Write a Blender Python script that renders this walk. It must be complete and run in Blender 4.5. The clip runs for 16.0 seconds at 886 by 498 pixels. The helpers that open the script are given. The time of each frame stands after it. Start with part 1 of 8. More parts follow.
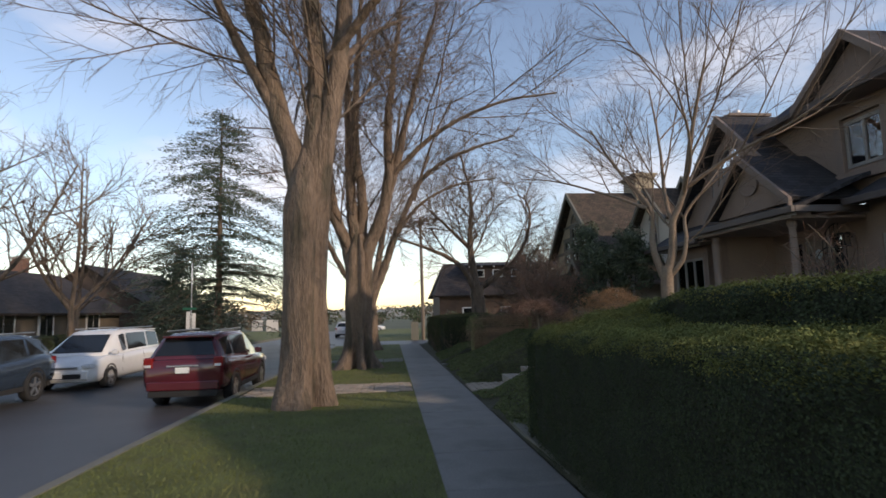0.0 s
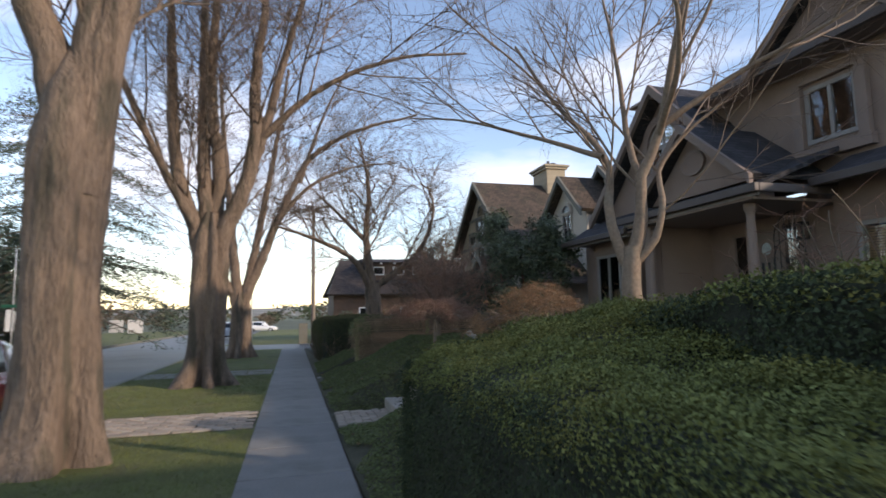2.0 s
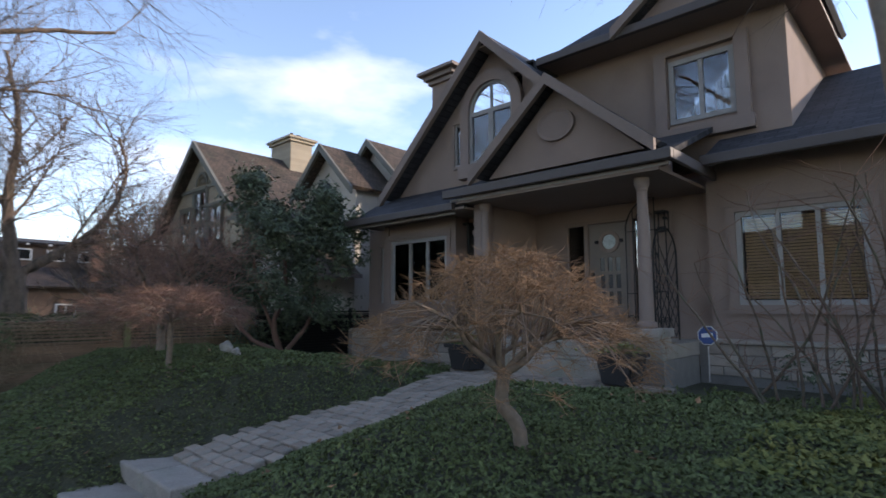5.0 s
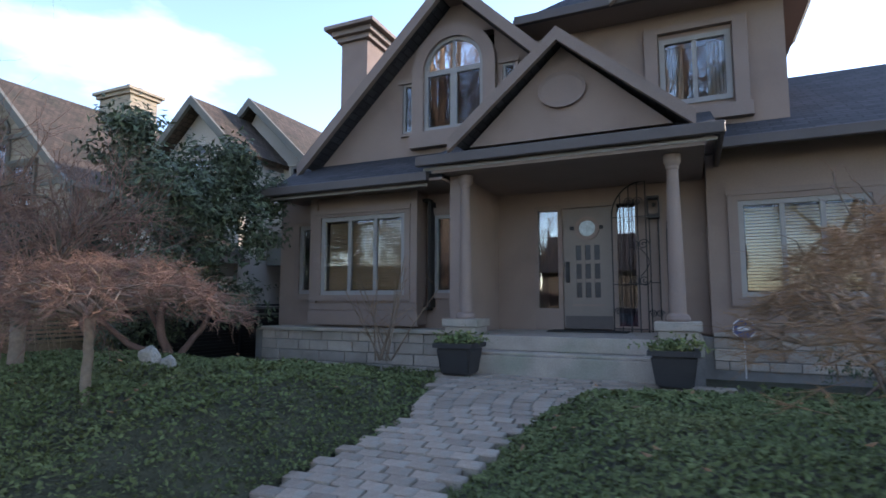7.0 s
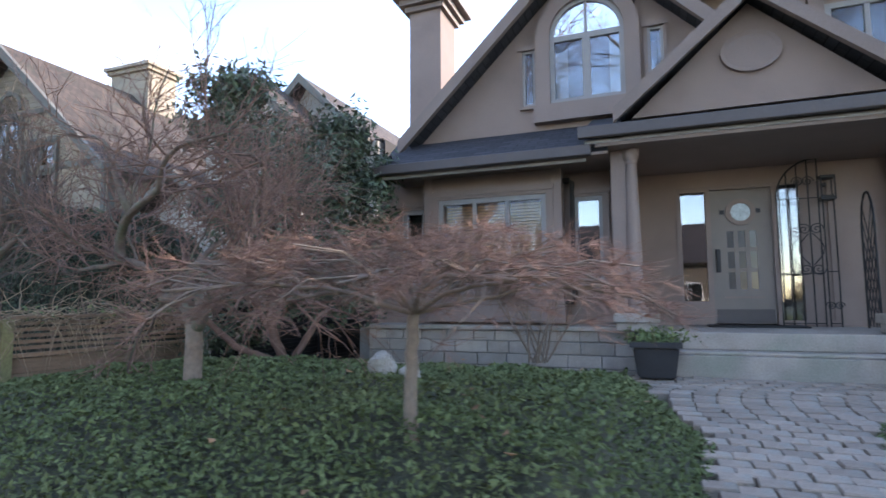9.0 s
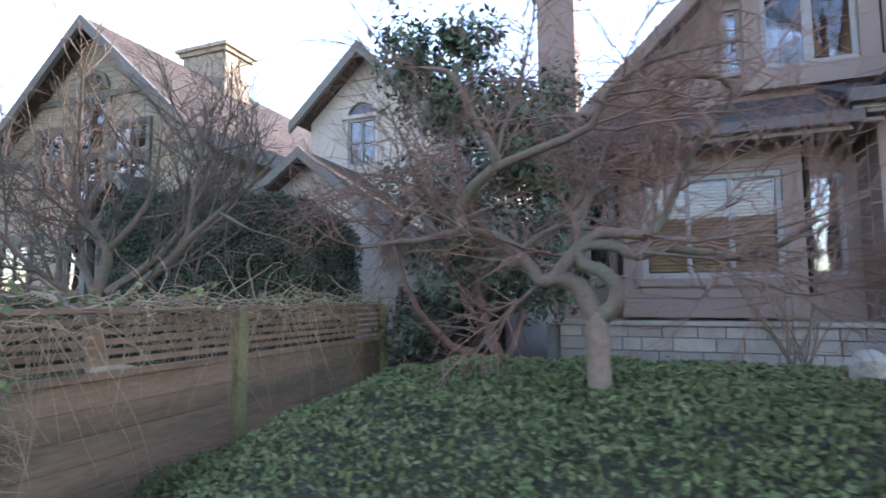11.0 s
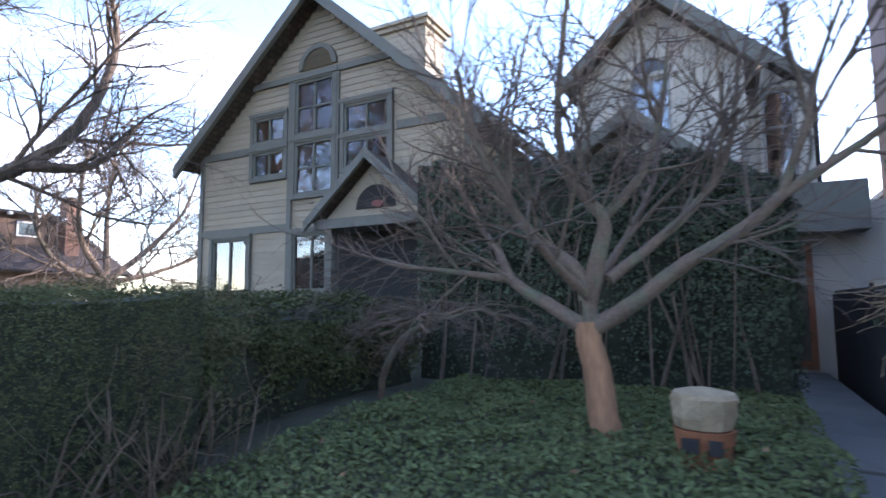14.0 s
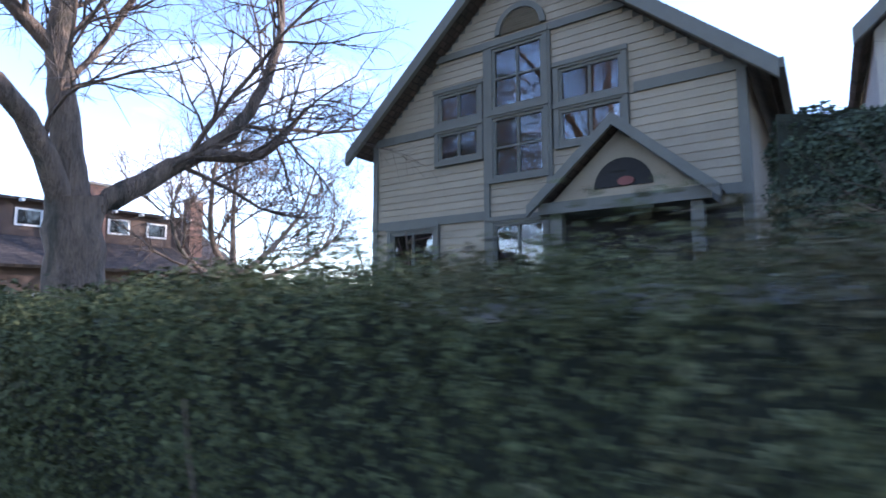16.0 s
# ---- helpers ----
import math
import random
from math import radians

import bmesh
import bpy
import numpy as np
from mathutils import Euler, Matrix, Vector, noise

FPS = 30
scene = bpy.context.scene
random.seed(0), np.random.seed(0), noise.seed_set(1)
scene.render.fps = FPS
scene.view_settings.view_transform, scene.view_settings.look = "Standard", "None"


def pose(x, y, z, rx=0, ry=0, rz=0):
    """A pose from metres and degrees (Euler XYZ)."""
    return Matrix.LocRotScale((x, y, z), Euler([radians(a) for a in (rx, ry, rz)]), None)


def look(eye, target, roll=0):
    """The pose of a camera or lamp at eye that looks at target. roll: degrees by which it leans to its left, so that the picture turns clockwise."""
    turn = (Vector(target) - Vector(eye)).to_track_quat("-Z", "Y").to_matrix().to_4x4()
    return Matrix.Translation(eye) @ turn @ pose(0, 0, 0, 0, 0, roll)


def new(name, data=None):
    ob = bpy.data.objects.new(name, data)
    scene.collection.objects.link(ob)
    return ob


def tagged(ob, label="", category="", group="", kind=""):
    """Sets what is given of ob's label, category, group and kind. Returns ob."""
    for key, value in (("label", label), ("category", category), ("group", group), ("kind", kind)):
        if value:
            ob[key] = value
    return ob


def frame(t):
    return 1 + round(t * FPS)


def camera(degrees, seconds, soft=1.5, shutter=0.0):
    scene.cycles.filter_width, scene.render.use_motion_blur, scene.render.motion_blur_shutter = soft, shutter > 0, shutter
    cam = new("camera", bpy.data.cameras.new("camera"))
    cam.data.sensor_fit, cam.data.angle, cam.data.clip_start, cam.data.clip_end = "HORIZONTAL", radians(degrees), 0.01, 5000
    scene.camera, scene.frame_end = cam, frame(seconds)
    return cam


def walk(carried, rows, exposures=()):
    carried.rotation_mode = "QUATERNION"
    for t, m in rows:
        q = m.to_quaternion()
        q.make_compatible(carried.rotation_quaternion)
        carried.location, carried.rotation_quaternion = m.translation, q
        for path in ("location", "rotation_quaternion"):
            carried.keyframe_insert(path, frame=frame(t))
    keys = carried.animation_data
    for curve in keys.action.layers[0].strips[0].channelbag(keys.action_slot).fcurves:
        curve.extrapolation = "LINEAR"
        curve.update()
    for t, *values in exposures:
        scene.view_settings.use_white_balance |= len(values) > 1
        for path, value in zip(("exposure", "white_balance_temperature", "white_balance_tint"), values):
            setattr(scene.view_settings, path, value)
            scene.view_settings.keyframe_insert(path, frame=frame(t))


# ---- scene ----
cam = camera(78.0, 16.0, soft=1.6, shutter=0.35)
PATH = [
    (0, (-0.951, -0.777, 1.815), (-0.76, 1.202, 2.036), -1.5),
    (0.5, (-0.705, 0.089, 1.818), (-0.431, 2.058, 2.036), -1.4),
    (1, (-0.43, 0.956, 1.826), (-0.105, 2.917, 2.047), -1.4),
    (1.5, (-0.134, 1.827, 1.836), (0.266, 3.774, 2.053), -1.4),
    (2, (0.116, 2.688, 1.839), (0.645, 4.605, 2.052), -1.0),
    (2.5, (0.31, 3.537, 1.836), (1.058, 5.379, 2.052), -0.3),
    (3, (0.441, 4.343, 1.824), (1.256, 6.157, 2.04), -0.0),
    (3.5, (0.51, 5.107, 1.809), (1.379, 6.896, 2.02), -0.2),
    (4, (0.513, 5.864, 1.796), (1.519, 7.58, 2.003), -0.1),
    (4.5, (0.509, 6.631, 1.791), (1.75, 8.185, 2.003), -0.1),
    (6.8, (0.551, 10.118, 1.703), (2.353, 10.963, 1.898), 0.2),
    (7, (0.555, 10.418, 1.7), (2.368, 11.239, 1.898), 0.1),
    (7.5, (0.564, 11.147, 1.692), (2.396, 11.926, 1.888), 0.1),
    (8, (0.576, 11.849, 1.68), (2.424, 12.59, 1.872), 0.0),
    (8.2, (0.577, 12.126, 1.676), (2.432, 12.848, 1.868), -0.2),
    (10.5, (0.614, 15.352, 1.605), (2.475, 16.062, 1.787), -0.4),
    (11, (0.602, 16.104, 1.572), (2.459, 16.821, 1.758), -0.2),
    (11.5, (0.624, 16.786, 1.583), (2.473, 17.528, 1.762), -0.4),
    (12, (0.594, 17.585, 1.585), (2.439, 18.339, 1.762), -0.5),
    (12.5, (0.644, 18.263, 1.531), (2.476, 19.043, 1.715), -0.6),
    (13, (0.642, 18.995, 1.524), (2.447, 19.836, 1.711), -0.7),
    (13.5, (0.658, 19.753, 1.517), (2.441, 20.639, 1.709), -0.4),
    (14, (0.644, 20.567, 1.497), (2.402, 21.499, 1.694), -0.2),
    (14.5, (0.635, 21.374, 1.483), (2.375, 22.341, 1.677), -0.4),
    (15, (0.642, 22.166, 1.471), (2.361, 23.168, 1.669), -0.6),
    (15.5, (0.651, 22.943, 1.466), (2.333, 24.006, 1.671), -0.2),
    (16, (0.653, 23.717, 1.465), (2.281, 24.860, 1.670), -0.1),
]
walk(cam, [(t, look(eye, target, roll)) for t, eye, target, roll in PATH],
     [(t, stops, warm, tint) for t, stops, warm, tint in ((0.0, 0.5, 7200, 19), (1.5, 0.8, 7000, 19), (3.0, 1.2, 6750, 18), (4.5, 1.2, 6600, 20), (7.0, 1.85, 6150, 20), (8.0, 2.25, 6200, 20), (10.5, 2.75, 6250, 23), (11.5, 2.9, 6250, 23), (13.0, 2.75, 6000, 24), (14.5, 2.38, 5850, 24), (16.0, 2.15, 5500, 24))])

# ---- world, sun, exposure ----
SUN_AZ = math.atan2(-0.62, 0.78)      # the low winter sun stands behind the first house
SUN_EL = radians(20)
world = bpy.data.worlds.new("winter_sky")
scene.world = world
world.use_nodes = True
wn, wl = world.node_tree.nodes, world.node_tree.links
wn.clear()
w_out = wn.new("ShaderNodeOutputWorld")
w_bg = wn.new("ShaderNodeBackground")
w_sky = wn.new("ShaderNodeTexSky")
w_sky.sky_type = "NISHITA"
w_sky.sun_disc = False
w_sky.sun_elevation = SUN_EL
w_sky.sun_rotation = math.pi / 2 - SUN_AZ
w_sky.air_density, w_sky.dust_density, w_sky.ozone_density = 1.0, 0.15, 1.2
w_co = wn.new("ShaderNodeTexCoord")
w_map = wn.new("ShaderNodeMapping")
w_map.inputs["Scale"].default_value = (1.0, 1.0, 2.6)
w_noise = wn.new("ShaderNodeTexNoise")
w_noise.inputs["Scale"].default_value = 1.7
w_noise.inputs["Detail"].default_value = 7
w_noise.inputs["Roughness"].default_value = 0.52
w_ramp = wn.new("ShaderNodeValToRGB")
w_ramp.color_ramp.elements[0].position, w_ramp.color_ramp.elements[1].position = 0.56, 0.80
w_mix = wn.new("ShaderNodeMixRGB")
w_mix.inputs["Color2"].default_value = (4.9, 5.1, 5.5, 1)
wl.new(w_co.outputs["Generated"], w_map.inputs["Vector"])
wl.new(w_map.outputs["Vector"], w_noise.inputs["Vector"])
wl.new(w_noise.outputs["Fac"], w_ramp.inputs["Fac"])
wl.new(w_ramp.outputs["Color"], w_mix.inputs["Fac"])
wl.new(w_sky.outputs["Color"], w_mix.inputs["Color1"])
wl.new(w_mix.outputs["Color"], w_bg.inputs["Color"])
wl.new(w_bg.outputs["Background"], w_out.inputs["Surface"])
w_bg.inputs["Strength"].default_value = 0.15
sun_data = bpy.data.lights.new("sun", "SUN")
sun_data.energy, sun_data.angle, sun_data.color = 2.0, radians(1.0), (1.0, 0.86, 0.68)
sun = new("sun", sun_data)
sun.matrix_world = look((60 * math.cos(SUN_AZ), 60 * math.sin(SUN_AZ), 60 * math.tan(SUN_EL)), (0, 0, 0))

# ---- materials ----


def mat(name, base, rough=0.8, metal=0.0, var=0.25, scale=6.0, fine=60.0, bump=0.2, bump_dist=0.01,
        tint=None, object_var=0.0, island_var=0.0, spec=0.5, stretch=(1, 1, 1), tint_scale=1.5, tint_lo=0.5, tint_hi=0.7):
    """A surface of one base colour that varies at two scales, with a fine relief and, where tint is given, patches of it."""
    m = bpy.data.materials.new(name)
    m.use_nodes = True
    n, l = m.node_tree.nodes, m.node_tree.links
    b = n["Principled BSDF"]
    b.inputs["Roughness"].default_value = rough
    b.inputs["Metallic"].default_value = metal
    b.inputs["Specular IOR Level"].default_value = spec
    co = n.new("ShaderNodeTexCoord")
    mp = n.new("ShaderNodeMapping")
    mp.inputs["Scale"].default_value = stretch
    l.new(co.outputs["Object"], mp.inputs["Vector"])
    big = n.new("ShaderNodeTexNoise")
    big.inputs["Scale"].default_value, big.inputs["Detail"].default_value = scale, 5
    sml = n.new("ShaderNodeTexNoise")
    sml.inputs["Scale"].default_value, sml.inputs["Detail"].default_value = fine, 4
    l.new(mp.outputs["Vector"], big.inputs["Vector"])
    l.new(mp.outputs["Vector"], sml.inputs["Vector"])
    add = n.new("ShaderNodeMath")
    add.operation = "ADD"
    l.new(big.outputs["Fac"], add.inputs[0])
    l.new(sml.outputs["Fac"], add.inputs[1])
    rng = n.new("ShaderNodeMapRange")
    rng.inputs["From Min"].default_value, rng.inputs["From Max"].default_value = 0.65, 1.35
    rng.inputs["To Min"].default_value, rng.inputs["To Max"].default_value = 1 - var, 1 + var
    l.new(add.outputs[0], rng.inputs["Value"])
    val = rng.outputs["Result"]
    if object_var or island_var:
        src = n.new("ShaderNodeObjectInfo").outputs["Random"] if object_var else n.new("ShaderNodeNewGeometry").outputs["Random Per Island"]
        amount = object_var or island_var
        r2 = n.new("ShaderNodeMapRange")
        r2.inputs["To Min"].default_value, r2.inputs["To Max"].default_value = 1 - amount, 1 + amount
        l.new(src, r2.inputs["Value"])
        mul = n.new("ShaderNodeMath")
        mul.operation = "MULTIPLY"
        l.new(val, mul.inputs[0])
        l.new(r2.outputs["Result"], mul.inputs[1])
        val = mul.outputs[0]
    col = n.new("ShaderNodeVectorMath")
    col.operation = "SCALE"
    l.new(val, col.inputs["Scale"])
    if tint is None:
        col.inputs[0].default_value = base
    else:
        t = n.new("ShaderNodeTexNoise")
        t.inputs["Scale"].default_value, t.inputs["Detail"].default_value = tint_scale, 6
        l.new(mp.outputs["Vector"], t.inputs["Vector"])
        r = n.new("ShaderNodeMapRange")
        r.inputs["From Min"].default_value, r.inputs["From Max"].default_value = tint_lo, tint_hi
        l.new(t.outputs["Fac"], r.inputs["Value"])
        mx = n.new("ShaderNodeMixRGB")
        mx.inputs["Color1"].default_value, mx.inputs["Color2"].default_value = (*base, 1), (*tint, 1)
        l.new(r.outputs["Result"], mx.inputs["Fac"])
        l.new(mx.outputs["Color"], col.inputs[0])
    l.new(col.outputs["Vector"], b.inputs["Base Color"])
    if bump:
        bp = n.new("ShaderNodeBump")
        bp.inputs["Strength"].default_value, bp.inputs["Distance"].default_value = bump, bump_dist
        l.new(add.outputs[0], bp.inputs["Height"])
        l.new(bp.outputs["Normal"], b.inputs["Normal"])
    return m


def shingle_mat(name, base, row=0.14, wide=0.3, tint=None):
    """Roof shingles: courses of slightly different pieces, with their edge shadow put into the colour as well as
    relief.
    """
    m = mat(name, base, 0.9, var=0.3, scale=2.0, fine=40, bump=0, tint=tint)
    n, l = m.node_tree.nodes, m.node_tree.links
    b = n["Principled BSDF"]
    uv = n.new("ShaderNodeUVMap")
    br = n.new("ShaderNodeTexBrick")
    br.inputs["Scale"].default_value = 1.0
    br.inputs["Brick Width"].default_value, br.inputs["Row Height"].default_value = wide, row
    br.inputs["Mortar Size"].default_value, br.inputs["Mortar Smooth"].default_value = 0.012, 0.3
    br.inputs["Color1"].default_value, br.inputs["Color2"].default_value = (0.65, 0.65, 0.65, 1), (1.25, 1.2, 1.15, 1)
    # joint colour darkens the base to draw the shadow at shingle edges
    br.inputs["Mortar"].default_value = (0.4, 0.4, 0.4, 1)
    l.new(uv.outputs["UV"], br.inputs["Vector"])
    old = b.inputs["Base Color"].links[0].from_socket
    mul = n.new("ShaderNodeMixRGB")
    mul.blend_type = "MULTIPLY"
    mul.inputs["Fac"].default_value = 1
    l.new(old, mul.inputs["Color1"])
    l.new(br.outputs["Color"], mul.inputs["Color2"])
    l.new(mul.outputs["Color"], b.inputs["Base Color"])
    bp = n.new("ShaderNodeBump")
    bp.inputs["Strength"].default_value, bp.inputs["Distance"].default_value = 0.6, 0.02
    l.new(br.outputs["Color"], bp.inputs["Height"])
    l.new(bp.outputs["Normal"], b.inputs["Normal"])
    return m


def glass_mat(name, ior=1.5, tint=(0.8, 0.83, 0.85)):
    m = bpy.data.materials.new(name)
    m.use_nodes = True
    n, l = m.node_tree.nodes, m.node_tree.links
    n.clear()
    out = n.new("ShaderNodeOutputMaterial")
    mix = n.new("ShaderNodeMixShader")
    fr = n.new("ShaderNodeFresnel")
    fr.inputs["IOR"].default_value = ior
    tr = n.new("ShaderNodeBsdfTransparent")
    tr.inputs["Color"].default_value = (*tint, 1)
    gl = n.new("ShaderNodeBsdfGlossy")
    gl.inputs["Roughness"].default_value = 0.015
    ns = n.new("ShaderNodeTexNoise")
    ns.inputs["Scale"].default_value = 1.3
    bp = n.new("ShaderNodeBump")
    bp.inputs["Strength"].default_value, bp.inputs["Distance"].default_value = 0.06, 0.02
    l.new(ns.outputs["Fac"], bp.inputs["Height"])
    l.new(bp.outputs["Normal"], gl.inputs["Normal"])
    l.new(fr.outputs["Fac"], mix.inputs["Fac"])
    l.new(tr.outputs["BSDF"], mix.inputs[1])
    l.new(gl.outputs["BSDF"], mix.inputs[2])
    l.new(mix.outputs["Shader"], out.inputs["Surface"])
    return m


M_STUCCO = mat("brown_stucco", (0.268, 0.200, 0.164), 0.9, var=0.12, scale=1.2, fine=90, bump=0.35, bump_dist=0.006, tint=(0.240, 0.178, 0.147))
M_TRIM1 = mat("taupe_trim", (0.240, 0.180, 0.150), 0.7, var=0.1, scale=2, fine=70, bump=0.1)
M_BARGE = mat("grey_brown_barge", (0.215, 0.165, 0.138), 0.75, var=0.12, scale=2, fine=60, bump=0.1)
M_GUTTER = mat("dark_brown_gutter", (0.085, 0.070, 0.065), 0.55, var=0.12, scale=2, fine=60, bump=0.05)
M_SHING1 = shingle_mat("dark_shingles", (0.038, 0.038, 0.044), 0.14, 0.3)
M_SHING2 = shingle_mat("brown_cedar_shingles", (0.085, 0.062, 0.045), 0.14, 0.16, tint=(0.05, 0.045, 0.03))
M_STONE = mat("grey_ashlar", (0.345, 0.300, 0.255), 0.9, var=0.2, scale=5, fine=60, bump=0.6, bump_dist=0.015, object_var=0.22)
M_MORTAR = mat("mortar", (0.2, 0.19, 0.175), 0.95, var=0.2)
M_STEP = mat("weathered_step_stone", (0.345, 0.300, 0.252), 0.85, var=0.2, scale=4, fine=50, bump=0.4, tint=(0.25, 0.25, 0.2))
M_COBBLE = mat("granite_setts", (0.33, 0.262, 0.200), 0.85, var=0.25, scale=8, fine=60, bump=0.6, bump_dist=0.012, object_var=0.2, tint=(0.24, 0.23, 0.19), tint_scale=5)
M_CONC = mat("sidewalk_concrete", (0.20, 0.195, 0.18), 0.85, var=0.22, scale=0.9, fine=45, bump=0.25, bump_dist=0.006, tint=(0.13, 0.128, 0.115), tint_scale=1.1, object_var=0.06)
M_KERB = mat("kerb_concrete", (0.17, 0.165, 0.135), 0.85, var=0.25, scale=1.5, fine=40, bump=0.3, tint=(0.10, 0.11, 0.06))
M_ROAD = mat("damp_asphalt", (0.06, 0.06, 0.062), 0.5, var=0.25, scale=0.5, fine=120, bump=0.3, bump_dist=0.006, tint=(0.035, 0.035, 0.037), tint_scale=0.4)
M_SOIL = mat("dark_soil", (0.062, 0.062, 0.036), 0.95, var=0.4, scale=3, fine=40, bump=0.8, bump_dist=0.03)
M_TURF = mat("mossy_turf", (0.105, 0.120, 0.032), 0.95, var=0.35, scale=1.5, fine=50, bump=0.9, bump_dist=0.03, tint=(0.12, 0.115, 0.045), tint_scale=0.8)
M_LAND = mat("distant_ground", (0.09, 0.1, 0.06), 0.95, var=0.3, scale=0.05, fine=1)
M_GRASS = mat("grass_blades", (0.115, 0.138, 0.035), 0.7, var=0.2, island_var=0.45, bump=0, tint=(0.16, 0.16, 0.06), tint_scale=0.7)
M_BARK1 = mat("grooved_brown_bark", (0.175, 0.127, 0.093), 0.95, var=0.4, scale=6, fine=30, bump=1.0, bump_dist=0.06, stretch=(1, 1, 0.22), tint=(0.085, 0.07, 0.05), tint_scale=3.5, tint_lo=0.52, tint_hi=0.64)
M_BARK2 = mat("grey_twisted_bark", (0.155, 0.112, 0.082), 0.9, var=0.3, scale=8, fine=40, bump=0.6, bump_dist=0.01, tint=(0.12, 0.125, 0.08), tint_scale=5)
M_BARK3 = mat("smooth_tan_bark", (0.215, 0.155, 0.11), 0.8, var=0.35, scale=4, fine=30, bump=0.3, bump_dist=0.006, tint=(0.15, 0.12, 0.09), tint_scale=4)
M_BARK4 = mat("flaking_orange_bark", (0.34, 0.18, 0.095), 0.9, var=0.35, scale=7, fine=35, bump=0.7, bump_dist=0.012, stretch=(1, 1, 0.25), tint=(0.2, 0.14, 0.1), tint_scale=5)
M_TWIG = mat("bare_grey_twigs", (0.12, 0.09, 0.07), 0.9, var=0.2, bump=0)
M_TWIGR = mat("red_brown_twigs", (0.22, 0.128, 0.092), 0.9, var=0.3, bump=0, island_var=0.3)
M_TWIGO = mat("orange_brown_twigs", (0.27, 0.165, 0.092), 0.9, var=0.3, bump=0, island_var=0.3)
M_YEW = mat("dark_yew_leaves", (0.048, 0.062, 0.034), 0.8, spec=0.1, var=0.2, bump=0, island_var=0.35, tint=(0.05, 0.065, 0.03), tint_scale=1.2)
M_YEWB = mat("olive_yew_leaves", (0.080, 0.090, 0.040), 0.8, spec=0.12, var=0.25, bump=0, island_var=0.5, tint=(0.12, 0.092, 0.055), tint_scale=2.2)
# yellower top shoots, made paler still to carry the light from above
M_YEWTOP = mat("top_lit_yew_shoots", (0.150, 0.165, 0.055), 0.8, spec=0.1, var=0.2, bump=0, island_var=0.3, tint=(0.22, 0.20, 0.06), tint_scale=1.6)
# hedge core wood, with the shade of the hedge's depth in its colour
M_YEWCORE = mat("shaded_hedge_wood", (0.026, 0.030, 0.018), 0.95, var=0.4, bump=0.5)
M_COVER = mat("groundcover_leaves", (0.108, 0.130, 0.052), 0.75, spec=0.15, var=0.2, bump=0, island_var=0.4, tint=(0.135, 0.145, 0.060), tint_scale=0.9)
M_DEAD = mat("fallen_leaves", (0.24, 0.13, 0.06), 0.8, var=0.3, bump=0, island_var=0.4)
M_RHODO = mat("rhododendron_leaves", (0.075, 0.098, 0.052), 0.6, var=0.2, bump=0, island_var=0.5)
M_FIR = mat("fir_needles", (0.062, 0.09, 0.058), 0.7, var=0.2, bump=0, island_var=0.4)
M_CONIFER = mat("conifer_needles", (0.056, 0.076, 0.042), 0.7, var=0.2, bump=0, island_var=0.4)
M_SIDING = mat("taupe_lap_siding", (0.36, 0.30, 0.212), 0.75, var=0.1, scale=2, fine=40, bump=0.15, object_var=0.06)
M_TRIM2 = mat("grey_green_trim", (0.155, 0.150, 0.122), 0.7, var=0.1, bump=0.1)
M_CREAM = mat("cream_stucco", (0.50, 0.455, 0.385), 0.9, var=0.1, scale=1.5, bump=0.3)
M_WINFR = mat("window_frame_paint", (0.28, 0.265, 0.25), 0.5, var=0.06, bump=0)
M_GLASS = glass_mat("window_glass")
M_GLASSR = glass_mat("reflective_window_glass", 2.3)
# near-black fill; paints in the shade of rooms, a porch back and pot holes
M_DARK = mat("near_black_fill", (0.03, 0.028, 0.026), 0.9, var=0.2, bump=0)
M_BLIND = mat("honey_wood_blind", (0.52, 0.32, 0.16), 0.6, var=0.15, bump=0)
M_CURT = mat("pale_curtain", (0.5, 0.46, 0.4), 0.9, var=0.15, bump=0.2)
M_FENCE = mat("weathered_cedar", (0.25, 0.155, 0.095), 0.85, var=0.3, scale=2, fine=25, bump=0.5, bump_dist=0.008, stretch=(0.3, 1, 2), tint=(0.15, 0.115, 0.065), tint_scale=1.5, object_var=0.15)
M_POST = mat("mossy_post", (0.24, 0.22, 0.10), 0.9, var=0.3, scale=4, fine=30, bump=0.5)
M_VINE = mat("dry_vine_stems", (0.34, 0.245, 0.155), 0.9, var=0.3, bump=0, island_var=0.35)
M_VLEAF = mat("vine_leaves", (0.11, 0.145, 0.05), 0.7, var=0.2, bump=0, island_var=0.5, tint=(0.2, 0.2, 0.06), tint_scale=3)
M_BLACK = mat("black_iron", (0.02, 0.02, 0.021), 0.5, metal=0.4, var=0.2, bump=0)
M_POT = mat("charcoal_planter", (0.028, 0.027, 0.028), 0.6, var=0.2, bump=0.2)
M_TERRA = mat("rusty_terracotta", (0.30, 0.115, 0.05), 0.85, var=0.3, scale=8, bump=0.4)
M_ROCK = mat("pale_boulder", (0.37, 0.34, 0.3), 0.9, var=0.25, scale=6, fine=50, bump=0.7, bump_dist=0.02, tint=(0.22, 0.22, 0.17), tint_scale=3)
M_BRICK = mat("red_brown_brick", (0.22, 0.12, 0.085), 0.9, var=0.25, scale=3, bump=0.3)
M_WHITE = mat("white_paint", (0.7, 0.7, 0.68), 0.5, var=0.06, bump=0)
M_DOOR = mat("taupe_door_paint", (0.20, 0.165, 0.14), 0.5, var=0.08, bump=0.05)
M_RUBBER = mat("tyre_rubber", (0.018, 0.018, 0.018), 0.85, var=0.2, bump=0.1)
